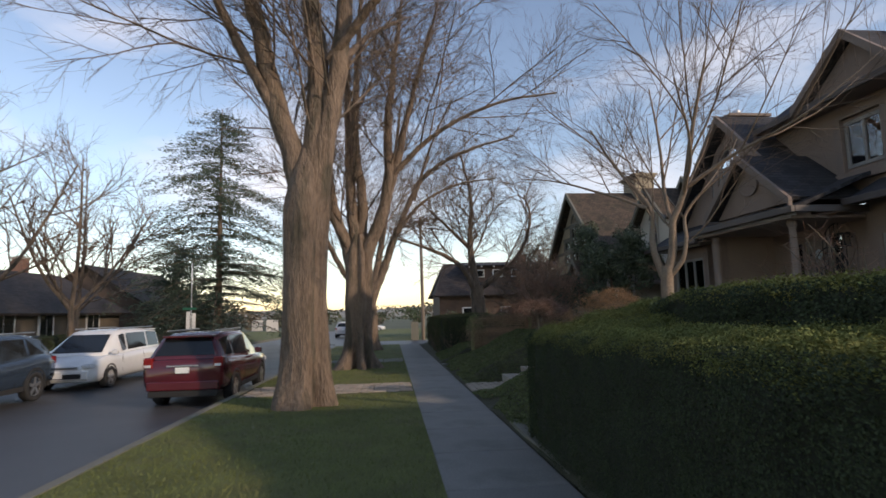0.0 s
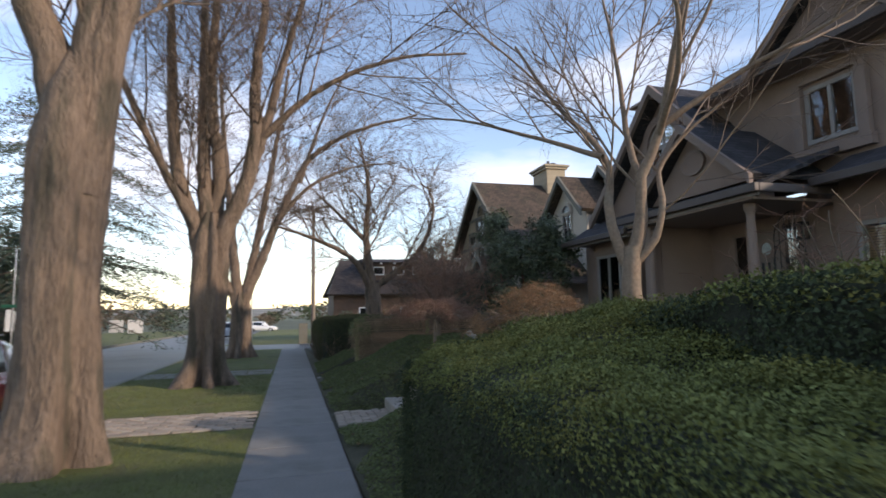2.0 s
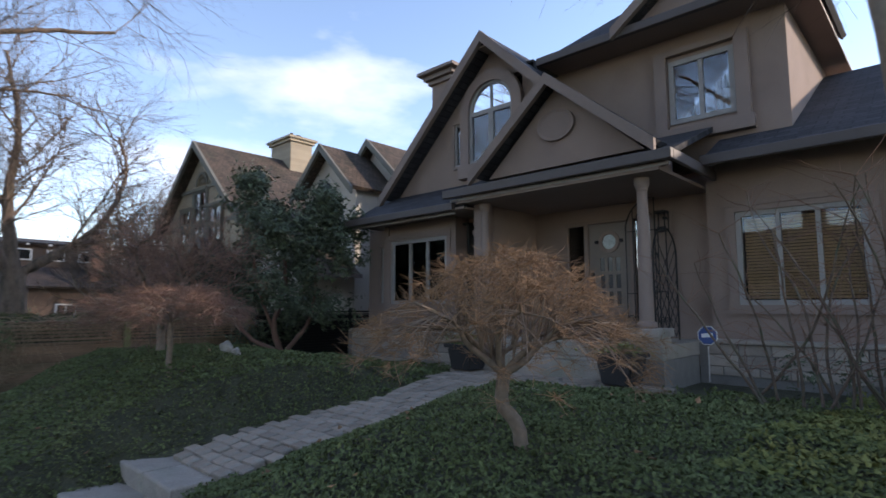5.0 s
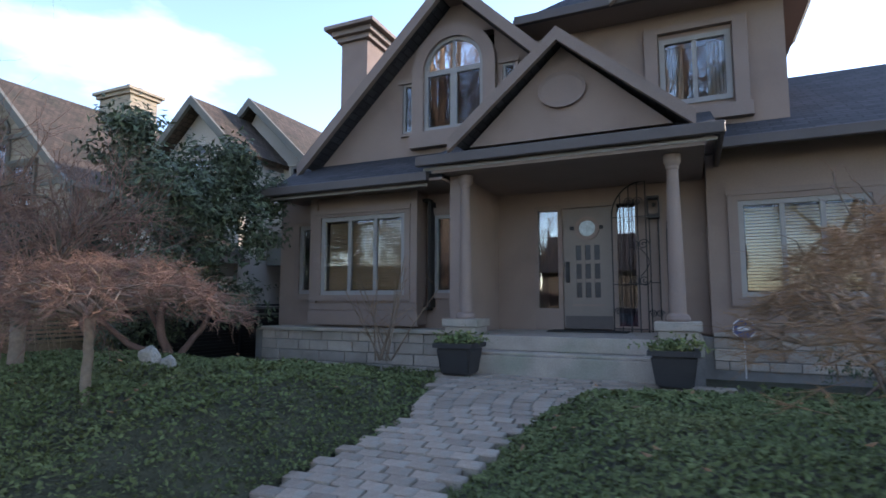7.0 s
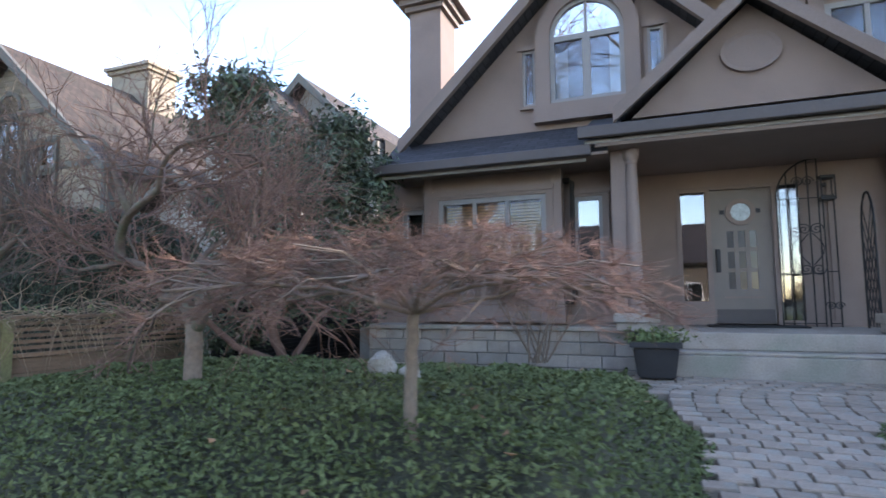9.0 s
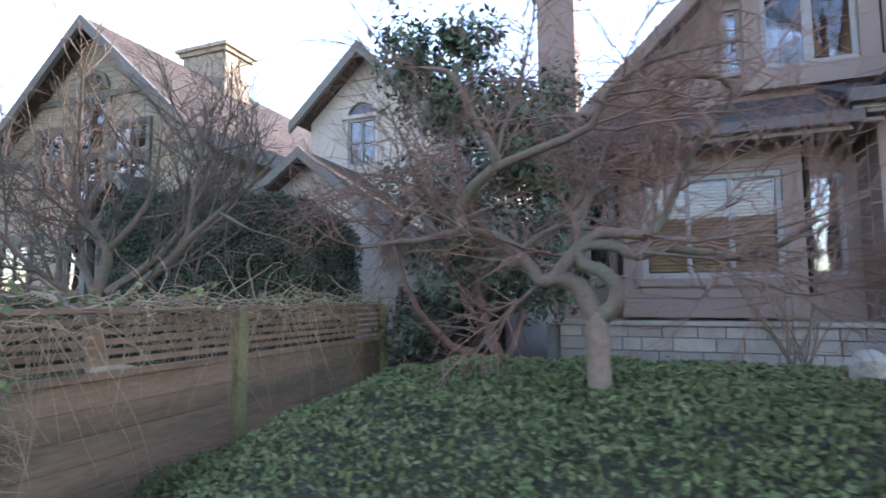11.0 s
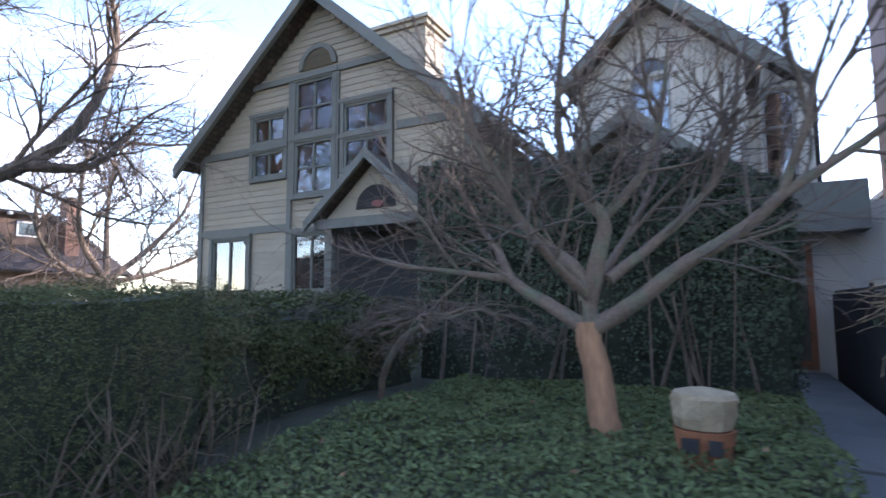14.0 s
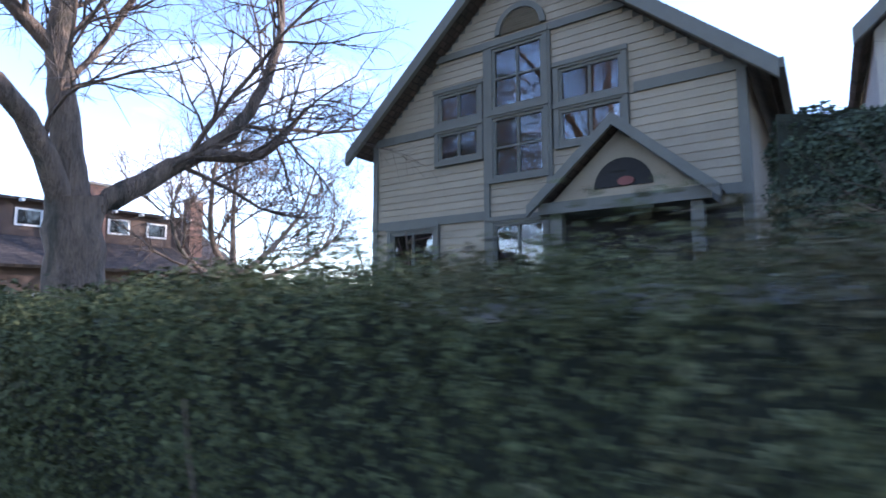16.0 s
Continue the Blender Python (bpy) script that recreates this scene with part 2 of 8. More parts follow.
M_METAL = mat("brushed_metal", (0.55, 0.55, 0.56), 0.35, metal=0.9, var=0.1, bump=0)
M_POLE = mat("weathered_pole_wood", (0.19, 0.155, 0.125), 0.9, var=0.25, scale=2, bump=0.4, stretch=(1, 1, 0.2))

# ---- mesh helpers ----


def ground(y):
    """Height of the pavement, which falls gently along the street."""
    return 0.124 - 0.0142 * y


def part(name, bm, material, parent=None, label=""):
    """Links a bmesh as one mesh object under a thing or a part."""
    me = bpy.data.meshes.new(name)
    bmesh.ops.recalc_face_normals(bm, faces=bm.faces)
    bm.to_mesh(me)
    bm.free()
    me.materials.append(material)
    ob = new(name, me)
    if parent is not None:
        ob.parent = parent
        ob.matrix_parent_inverse = parent.matrix_basis.inverted()
    if label:
        ob["label"] = label
    return ob


def thing(name, at, label, category, group="", kind=""):
    ob = new(name)
    ob.empty_display_size = 0.2
    ob.matrix_basis = Matrix.Translation(at)
    return tagged(ob, label, category, group, kind)


def box(bm, x0, x1, y0, y1, z0, z1, bevel=0.0):
    v = [bm.verts.new((x, y, z)) for x in (x0, x1) for y in (y0, y1) for z in (z0, z1)]
    fs = [bm.faces.new([v[i] for i in q]) for q in ((0, 1, 3, 2), (4, 6, 7, 5), (0, 4, 5, 1), (2, 3, 7, 6), (0, 2, 6, 4), (1, 5, 7, 3))]
    if bevel:
        es = list({e for f in fs for e in f.edges})
        bmesh.ops.bevel(bm, geom=es, offset=bevel, segments=2, affect="EDGES", profile=0.5)
    return v


def boxes(*bs, bevel=0.0):
    bm = bmesh.new()
    for b in bs:
        box(bm, *b, bevel=bevel)
    return bm


def prism(bm, pts, offset):
    """A polygon of 3D points, thickened along the vector offset."""
    a = [bm.verts.new(p) for p in pts]
    b = [bm.verts.new(Vector(p) + Vector(offset)) for p in pts]
    bm.faces.new(a)
    bm.faces.new(list(reversed(b)))
    for i in range(len(a)):
        j = (i + 1) % len(a)
        bm.faces.new((a[i], b[i], b[j], a[j]))


def slab(pts, thick):
    """A roof plane of given corners with its thickness below it, and UVs in metres along the courses."""
    bm = bmesh.new()
    p = [Vector(q) for q in pts]
    nrm = (p[1] - p[0]).cross(p[2] - p[0]).normalized()
    if nrm.z < 0:
        nrm.negate()
    prism(bm, p, -nrm * thick)
    u = Vector((-nrm.y, nrm.x, 0))
    u = u.normalized() if u.length > 1e-6 else Vector((1, 0, 0))
    w = nrm.cross(u)
    uv = bm.loops.layers.uv.new("UVMap")
    for f in bm.faces:
        for lp in f.loops:
            lp[uv].uv = (lp.vert.co.dot(u), lp.vert.co.dot(w))
    return bm


def lathe(bm, rings, centre=(0, 0, 0), n=20):
    """Rings of (radius, z) turned about the upright through centre."""
    cx, cy, cz = centre
    loops = [[bm.verts.new((cx + r * math.cos(2 * math.pi * i / n), cy + r * math.sin(2 * math.pi * i / n), cz + z)) for i in range(n)] for r, z in rings]
    for a, b in zip(loops, loops[1:]):
        for i in range(n):
            j = (i + 1) % n
            bm.faces.new((a[i], a[j], b[j], b[i]))
    bm.faces.new(list(reversed(loops[0])))
    bm.faces.new(loops[-1])


def tubes_mesh(name, lines, sides=5):
    """One mesh of many tapering tubes; each line is a list of (point, radius)."""
    verts, faces = [], []
    cs = [(math.cos(2 * math.pi * k / sides), math.sin(2 * math.pi * k / sides)) for k in range(sides)]
    for ln in lines:
        base = len(verts)
        n = len(ln)
        for i, (p, r) in enumerate(ln):
            d = (ln[min(i + 1, n - 1)][0] - ln[max(i - 1, 0)][0])
            if d.length < 1e-9:
                d = Vector((0, 0, 1))
            d.normalize()
            a = Vector((1, 0, 0)) if abs(d.x) < 0.8 else Vector((0, 1, 0))
            u = d.cross(a).normalized()
            v = d.cross(u)
            for c, s in cs:
                q = p + u * (c * r) + v * (s * r)
                verts.append((q.x, q.y, q.z))
        for i in range(n - 1):
            o = base + i * sides
            for k in range(sides):
                k2 = (k + 1) % sides
                faces.append((o + k, o + k2, o + sides + k2, o + sides + k))
    me = bpy.data.meshes.new(name)
    me.from_pydata(verts, [], faces)
    me.polygons.foreach_set("use_smooth", [True] * len(faces))
    me.update()
    return me


def mesh_part(name, me, material, parent=None, label=""):
    me.materials.append(material)
    ob = new(name, me)
    if parent is not None:
        ob.parent = parent
        ob.matrix_parent_inverse = parent.matrix_basis.inverted()
    if label:
        ob["label"] = label
    return ob


def leaves_mesh(name, pts, nrms, size, rng, spread=0.6, aspect=0.55, needle=False):
    """Many small bent leaves at pts facing roughly along nrms, each of two triangles, or needles of one."""
    pts, nrms = np.asarray(pts, float), np.asarray(nrms, float)
    n = len(pts)
    d = nrms + rng.normal(0, spread, (n, 3))
    d /= np.linalg.norm(d, axis=1)[:, None] + 1e-9
    a = rng.normal(0, 1, (n, 3))
    u = np.cross(d, a)
    u /= np.linalg.norm(u, axis=1)[:, None] + 1e-9
    v = np.cross(d, u)
    s = size * rng.uniform(0.6, 1.35, (n, 1))
    tip, root = pts + u * s * 0.5, pts - u * s * 0.5
    mid = d * s * 0.12
    l, r = pts + v * s * 0.5 * aspect - mid, pts - v * s * 0.5 * aspect - mid
    if needle:
        co = np.stack([l, tip, r], axis=1).reshape(-1, 3)
        me = bpy.data.meshes.new(name)
        me.from_pydata(co.tolist(), [], np.arange(3 * n).reshape(-1, 3).tolist())
        me.update()
        return me
    co = np.stack([root, l, tip, r], axis=1).reshape(-1, 3)
    idx = np.arange(n)[:, None] * 4
    tri = np.concatenate([idx + np.array([[0, 2, 1]]), idx + np.array([[0, 3, 2]])], axis=1).reshape(-1, 3)
    me = bpy.data.meshes.new(name)
    me.from_pydata(co.tolist(), [], tri.tolist())
    me.update()
    return me


def clip_poly(poly, inside, cross):
    out = []
    for i, p in enumerate(poly):
        q = poly[(i + 1) % len(poly)]
        if inside(p):
            out.append(p)
        if inside(p) != inside(q):
            out.append(cross(p, q))
    return out


def clip_convex(poly, outline):
    """The part of a polygon that lies within a convex, anticlockwise outline, in the plane."""
    for i, a in enumerate(outline):
        b = outline[(i + 1) % len(outline)]
        side = lambda p, a=a, b=b: (b[0] - a[0]) * (p[1] - a[1]) - (b[1] - a[1]) * (p[0] - a[0])

        def meet(p, q, side=side):
            s, t = side(p), side(q)
            k = s / (s - t)
            return (p[0] + k * (q[0] - p[0]), p[1] + k * (q[1] - p[1]))
        poly = clip_poly(poly, lambda p, side=side: side(p) >= -1e-7, meet)
        if len(poly) < 3:
            return []
    return poly


def wall_cells(outline, holes):
    """Convex cells that fill an outline in the plane but for its rectangular holes (y0, y1, z0, z1)."""
    ys = sorted({p[0] for p in outline} | {h[0] for h in holes} | {h[1] for h in holes})
    zs = sorted({p[1] for p in outline} | {h[2] for h in holes} | {h[3] for h in holes})
    cells = []
    for y0, y1 in zip(ys, ys[1:]):
        for z0, z1 in zip(zs, zs[1:]):
            cy, cz = (y0 + y1) / 2, (z0 + z1) / 2
            if any(h[0] < cy < h[1] and h[2] < cz < h[3] for h in holes):
                continue
            c = clip_convex([(y0, z0), (y1, z0), (y1, z1), (y0, z1)], outline)
            if len(c) >= 3:
                cells.append(c)
    return cells


def wall_x(x, outline, holes, thick=0.2):
    """A wall across the x axis, its face at x, with openings through it."""
    bm = bmesh.new()
    for c in wall_cells(outline, holes):
        prism(bm, [(x, y, z) for y, z in c], (thick, 0, 0))
    bmesh.ops.remove_doubles(bm, verts=bm.verts, dist=1e-5)
    return bm

# ---- ground, road, pavement ----
WALK_L, WALK_R, KERB, FAR_KERB = -0.45, 0.80, -4.55, -13.0


def strip(x0, x1, y0, y1, dz, depth, ny=24, nx=1):
    """A sheet of ground that follows the fall of the street."""
    bm = bmesh.new()
    rows = [[bm.verts.new((x0 + (x1 - x0) * i / nx, y0 + (y1 - y0) * j / ny, ground(y0 + (y1 - y0) * j / ny) + dz)) for i in range(nx + 1)] for j in range(ny + 1)]
    for j in range(ny):
        for i in range(nx):
            bm.faces.new((rows[j][i], rows[j][i + 1], rows[j + 1][i + 1], rows[j + 1][i]))
    ext = bmesh.ops.extrude_face_region(bm, geom=list(bm.faces))
    bmesh.ops.translate(bm, vec=(0, 0, -depth), verts=[g for g in ext["geom"] if isinstance(g, bmesh.types.BMVert)])
    return bm


road = part("road", strip(FAR_KERB, KERB - 0.15, -40, 140, -0.16, 0.3, 60, 6), M_ROAD)
tagged(road, "damp dark grey asphalt street with wet patches", "road", kind="structure")
cross_road = part("cross_road", boxes((KERB - 0.15, 60, 36.5, 43.5, -0.9, ground(37) - 0.14)), M_ROAD)
tagged(cross_road, "asphalt side street crossing beyond the pavement", "road", kind="structure")
land = part("ground", boxes((-600, 900, -300, 1500, -2.4, -1.4)), M_LAND)
tagged(land, "dull green and brown ground reaching the horizon", "ground", kind="structure")
far_verge = part("far_verge", strip(-40, FAR_KERB - 0.15, -40, 140, 0.0, 0.4, 40), M_TURF)
tagged(far_verge, "grass verge across the street", "verge", kind="structure")
verge_bed = part("verge", strip(KERB, WALK_L, -20, 36.5, 0.0, 0.4, 40, 4), M_TURF)
tagged(verge_bed, "mossy green lawn strip between kerb and pavement", "lawn", kind="structure")
beyond = part("verge_beyond", strip(KERB, 60, 43.5, 120, -0.1, 0.5, 20), M_TURF)
tagged(beyond, "grass beyond the side street", "lawn", kind="structure")
for nm, x0 in (("kerb", KERB - 0.15), ("far_kerb", FAR_KERB - 0.15)):
    kb = part(nm, strip(x0, x0 + 0.15, -40, 36.5 if nm == "kerb" else 140, 0.012, 0.4, 40), M_KERB)
    tagged(kb, "worn grey concrete kerb with moss in its joints", "kerb", kind="structure")
bed = part("pavement_bed", strip(WALK_L, WALK_R + 0.3, -20, 36.5, -0.03, 0.4, 40), M_SOIL)
tagged(bed, "dark earth under the pavement slabs", "soil", kind="structure")


def yard_height(x, y):
    """Soil of the raised front gardens: a bank up from the pavement, then nearly level, cut by the cobbled path."""
    g = ground(y)
    keys = ((0.8, g), (1.15, g + 0.12), (1.7, g + 0.42), (2.4, g + 0.72), (3.2, 0.88), (4.5, 0.92), (5.6, 0.86), (7.2, 0.64), (30.0, 0.64))
    if y > 19.3:
        keys = ((0.8, g), (1.2, g + 0.15), (1.9, g + 0.45), (2.8, 0.42), (4.2, 0.58), (7.0, 0.58), (30.0, 0.58))
    z = keys[-1][1]
    crest = 0.13 * max(0.0, min(1.0, (y - 12.6) / 1.4)) * max(0.0, min(1.0, (x - 1.6) / 1.4, (6.6 - x) / 1.6)) if y < 19.3 else 0.0
    for (xa, za), (xb, zb) in zip(keys, keys[1:]):
        if x <= xb:
            k = max(0.0, min(1.0, (x - xa) / (xb - xa)))
            z = za + (zb - za) * k
            break
    dip = max(0.0, min(1.0, (y - 17.5) / 1.6)) if y < 19.3 else 0.0
    dip = dip * dip * (3 - 2 * dip)
    return z + crest * (1 - dip) - 0.46 * dip * max(0.0, min(1.0, (x - 1.4) / 1.2)) + 0.03 * noise.noise((x * 0.9, y * 0.9, 0.3))


def path_edges(x):
    """South and north edges of the cobbled path at distance x from the street."""
    if x < 5.0:
        k = (x - 0.8) / 4.2
        return 12.06 - 0.28 * k, 13.35 - 0.45 * k
    k = min(1.0, (x - 5.0) / 2.6)
    return 11.78 - 2.08 * k * k, 12.9 + 0.7 * k


def path_height(x):
    for (xa, za), (xb, zb) in zip(((0.8, -0.05), (1.9, -0.02), (1.901, 0.14), (2.35, 0.15), (2.351, 0.30), (3.4, 0.50), (6.5, 0.76), (8.2, 0.79)), ((1.9, -0.02), (1.901, 0.14), (2.35, 0.15), (2.351, 0.30), (3.4, 0.50), (6.5, 0.76), (8.2, 0.79), (99, 0.79))):
        if x <= xb:
            return za + (zb - za) * max(0, (x - xa) / (xb - xa))
    return 0.79


def soil_height(x, y):
    z = yard_height(x, y)
    s, n = path_edges(x)
    if x < 8.2:
        p = path_height(x) - 0.09
        out = max(s - y, y - n, 0.0)
        wide = 0.45 + (0.95 * max(0.0, min(1.0, (5.6 - x) / 2.4)) if y < s else 0.0)
        k = min(1.0, out / wide)
        z = min(z, p) * (1 - k) + z * k if z > p else z
        if out == 0.0:
            z = p
    if 19.2 < y < 20.06:
        z = min(z, ground(y) - 0.03 + 0.01 * max(0.0, x - 2))
    return z


bm = bmesh.new()
NX, NY = 90, 190
grid = [[bm.verts.new((0.82 + (12.0 - 0.82) * (i / NX) ** 1.3, -14 + 48.4 * j / NY, soil_height(0.82 + (12.0 - 0.82) * (i / NX) ** 1.3, -14 + 48.4 * j / NY))) for i in range(NX + 1)] for j in range(NY + 1)]
for j in range(NY):
    for i in range(NX):
        bm.faces.new((grid[j][i], grid[j][i + 1], grid[j + 1][i + 1], grid[j + 1][i]))
garden = part("garden_soil", bm, M_SOIL)
tagged(garden, "dark soil bank of the raised front gardens", "soil", kind="structure")

# ---- windows ----


def window(parent, x, y0, y1, z0, z1, cols, rows=1, fr=0.07, frame_mat=M_WINFR, backing=None, split=None, casing=0.0, casing_mat=M_TRIM1, sill=True):
    """A window in a wall across x: casing, frame, glazing bars, panes and what hangs behind them."""
    w = part("window", boxes((x - 0.03, x + 0.05, y0, y1, z0, z0 + fr), (x - 0.03, x + 0.05, y0, y1, z1 - fr, z1),
                             (x - 0.03, x + 0.05, y0, y0 + fr, z0 + fr, z1 - fr), (x - 0.03, x + 0.05, y1 - fr, y1, z0 + fr, z1 - fr)), frame_mat, parent)
    iy0, iy1, iz0, iz1 = y0 + fr, y1 - fr, z0 + fr, z1 - fr
    ys = [iy0 + (iy1 - iy0) * k / cols for k in range(cols + 1)]
    zs = [iz0 + (iz1 - iz0) * k / rows for k in range(rows + 1)] if split is None else [iz0, *split, iz1]
    bars = bmesh.new()
    for yy in ys[1:-1]:
        box(bars, x - 0.022, x + 0.04, yy - fr * 0.42, yy + fr * 0.42, iz0, iz1)
    for zz in zs[1:-1]:
        box(bars, x - 0.018, x + 0.036, iy0, iy1, zz - fr * 0.34, zz + fr * 0.34)
    if len(bars.verts):
        part("mullion", bars, frame_mat, w)
    else:
        bars.free()
    for a, b in zip(ys, ys[1:]):
        for c, d in zip(zs, zs[1:]):
            pane = part("pane", boxes((x + 0.010, x + 0.016, a + 0.004, b - 0.004, c + 0.004, d - 0.004)), M_GLASS if backing == "blind" else M_GLASSR, w)
            pane.visible_shadow = False
    if casing:
        cb = boxes((x - 0.06, x - 0.002, y0 - casing, y0 - 0.001, z0 - casing, z1 + casing), (x - 0.06, x - 0.002, y1 + 0.001, y1 + casing, z0 - casing, z1 + casing),
                   (x - 0.06, x - 0.002, y0, y1, z1 + 0.001, z1 + casing), (x - 0.06, x - 0.002, y0, y1, z0 - casing, z0 - 0.001))
        part("casing", cb, casing_mat, w)
        box_b = boxes((x - 0.085, x - 0.062, y0 - casing - 0.02, y1 + casing + 0.02, z1 + casing - 0.05, z1 + casing + 0.03))
        part("drip_cap", box_b, casing_mat, w)
    # box behind the panes, coloured near black for the unlit room
    part("room_shade", boxes((x + 0.9, x + 0.95, y0 - 0.3, y1 + 0.3, z0 - 0.2, z1 + 0.2), (x + 0.201, x + 0.9, y0 - 0.3, y1 + 0.3, z0 - 0.25, z0 - 0.2),
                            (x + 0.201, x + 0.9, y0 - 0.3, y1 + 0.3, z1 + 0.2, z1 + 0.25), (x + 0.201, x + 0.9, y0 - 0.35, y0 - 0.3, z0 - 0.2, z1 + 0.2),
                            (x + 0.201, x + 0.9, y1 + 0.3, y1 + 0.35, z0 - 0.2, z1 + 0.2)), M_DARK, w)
    if backing == "blind":
        bl = bmesh.new()
        k = z0 + fr + 0.02
        while k < z1 - fr - 0.04:
            v = box(bl, x + 0.09, x + 0.094, iy0 + 0.02, iy1 - 0.02, k, k + 0.042)
            bmesh.ops.rotate(bl, cent=(x + 0.092, 0, k + 0.02), matrix=Matrix.Rotation(radians(28), 3, "Y"), verts=v)
            k += 0.046
        part("wood_blind", bl, M_BLIND, w, "honey coloured wooden slat blind")
    if backing == "curtain":
        cu = bmesh.new()
        for a, b in ((iy0, iy0 + (iy1 - iy0) * 0.3), (iy1 - (iy1 - iy0) * 0.3, iy1)):
            n = 14
            lo = [cu.verts.new((x + 0.16 + 0.03 * math.sin(i * 2.1), a + (b - a) * i / n, iz0)) for i in range(n + 1)]
            hi = [cu.verts.new((x + 0.16 + 0.03 * math.sin(i * 2.1 + 0.5), a + (b - a) * i / n, iz1)) for i in range(n + 1)]
            for i in range(n):
                cu.faces.new((lo[i], lo[i + 1], hi[i + 1], hi[i]))
        part("curtain", cu, M_CURT, w)
    return w


def gable_edges(parent, name, x, peak, left, right, wide, thick, material):
    """Two sloping barge boards that meet at a peak, in a plane across x; points are (y, z)."""
    for end in (left, right):
        bm = bmesh.new()
        d = Vector((end[0] - peak[0], end[1] - peak[1]))
        drop = wide / max(0.2, abs(d.x) / d.length)
        prism(bm, [(x, peak[0], peak[1]), (x, end[0], end[1]), (x, end[0], end[1] - drop), (x, peak[0], peak[1] - drop)], (thick, 0, 0))
        part(name, bm, material, parent)


# ---- first house: dark brown stucco ----
house = thing("house", (10, 12, 0.6), "dark brown stucco house with steep gables and a columned porch", "house")
WX = 8.72      # ground floor wall beside the bay
BAYX = 8.33    # bay front
DX = 9.755     # door wall
RX = 9.45      # wall south of the porch
GX = 9.08      # gable wall
UX = 9.72      # upper wall
# walls
part("wall", wall_x(WX, [(13.7, 1.25), (17.3, 1.25), (17.3, 3.72), (13.7, 3.72)], [(16.62, 17.02, 1.87, 3.12), (13.86, 14.26, 1.87, 3.15)]), M_STUCCO, house)
part("bay", wall_x(BAYX, [(14.40, 1.36), (16.46, 1.36), (16.46, 3.66), (14.40, 3.66)], [(14.60, 16.24, 1.84, 3.17)], 0.12), M_STUCCO, house)
part("bay_cheek", boxes((BAYX + 0.12, WX - 0.002, 14.40, 14.52, 1.36, 3.66), (BAYX + 0.12, WX - 0.002, 16.34, 16.46, 1.36, 3.66), (BAYX + 0.12, WX - 0.002, 14.52, 16.34, 1.36, 1.42)), M_STUCCO, house)
part("bay_apron", boxes((BAYX - 0.05, BAYX - 0.002, 14.36, 16.50, 1.34, 1.58), (BAYX - 0.035, BAYX - 0.002, 14.38, 16.48, 1.585, 1.70), bevel=0.008), M_TRIM1, house)
for py in (14.38, 16.34):
    part("bay_pilaster", boxes((BAYX - 0.04, BAYX - 0.002, py, py + 0.14, 1.705, 3.64)), M_TRIM1, house)
part("side_wall", boxes((WX, 20.0, 17.3, 17.5, 0.6, 4.0)), M_STUCCO, house)
part("porch_wall", boxes((8.35, DX, 13.5, 13.698, 1.25, 3.9)), M_STUCCO, house)
part("porch_wall", boxes((RX, DX, 10.02, 10.16, 1.25, 3.9)), M_STUCCO, house)
part("porch_pier", boxes((8.02, 8.34, 13.5, 13.69, 1.25, 3.62), bevel=0.01), M_TRIM1, house)
part("door_wall", wall_x(DX, [(10.16, 1.25), (13.5, 1.25), (13.5, 3.9), (10.16, 3.9)], [(10.80, 12.84, 1.27, 3.36)]), M_STUCCO, house)
part("wall", wall_x(RX, [(3.2, 0.6), (10.02, 0.6), (10.02, 4.24), (3.2, 4.24)], [(8.18, 9.76, 1.80, 3.18), (4.4, 6.1, 1.84, 3.16)]), M_STUCCO, house)
part("gable_wall", wall_x(GX, [(12.0, 4.0), (16.9, 4.0), (16.9, 4.28), (14.02, 7.08), (12.0, 5.12)], [(14.86, 15.06, 4.74, 5.66), (12.94, 13.16, 4.74, 5.72), (13.32, 14.62, 4.70, 6.40)]), M_STUCCO, house)
part("upper_wall", wall_x(UX, [(9.0, 4.0), (13.0, 4.0), (13.0, 6.5), (9.0, 6.5)], [(9.72, 10.74, 4.82, 5.92)]), M_STUCCO, house)
part("upper_side_wall", boxes((UX + 0.2, 18, 9.0, 9.2, 3.0, 6.5)), M_STUCCO, house)
part("window_box", boxes((UX - 0.12, UX - 0.002, 9.5, 9.70, 4.72, 6.0), (UX - 0.12, UX - 0.002, 10.76, 10.96, 4.72, 6.0), (UX - 0.14, UX - 0.002, 9.46, 11.0, 4.50, 4.718), (UX - 0.10, UX - 0.002, 9.5, 10.96, 6.002, 6.1), bevel=0.006), M_TRIM1, house)
# arched window
arch = bmesh.new()
AY, AZ, AR = 14.05, 5.80, 0.56
for k in range(20):
    a0, a1 = math.pi * k / 20, math.pi * (k + 1) / 20
    pts = [(GX - 0.14, AY + r * math.cos(a), AZ + r * math.sin(a)) for r, a in ((AR, a0), (AR + 0.22, a0), (AR + 0.22, a1), (AR, a1))]
    prism(arch, pts, (0.138, 0, 0))
box(arch, GX - 0.14, GX - 0.002, AY - AR - 0.22, AY - AR, 4.70, AZ)
box(arch, GX - 0.14, GX - 0.002, AY + AR, AY + AR + 0.22, 4.70, AZ)
box(arch, GX - 0.17, GX - 0.002, AY - AR - 0.26, AY + AR + 0.26, 4.42, 4.698)
part("arch_surround", arch, M_TRIM1, house)
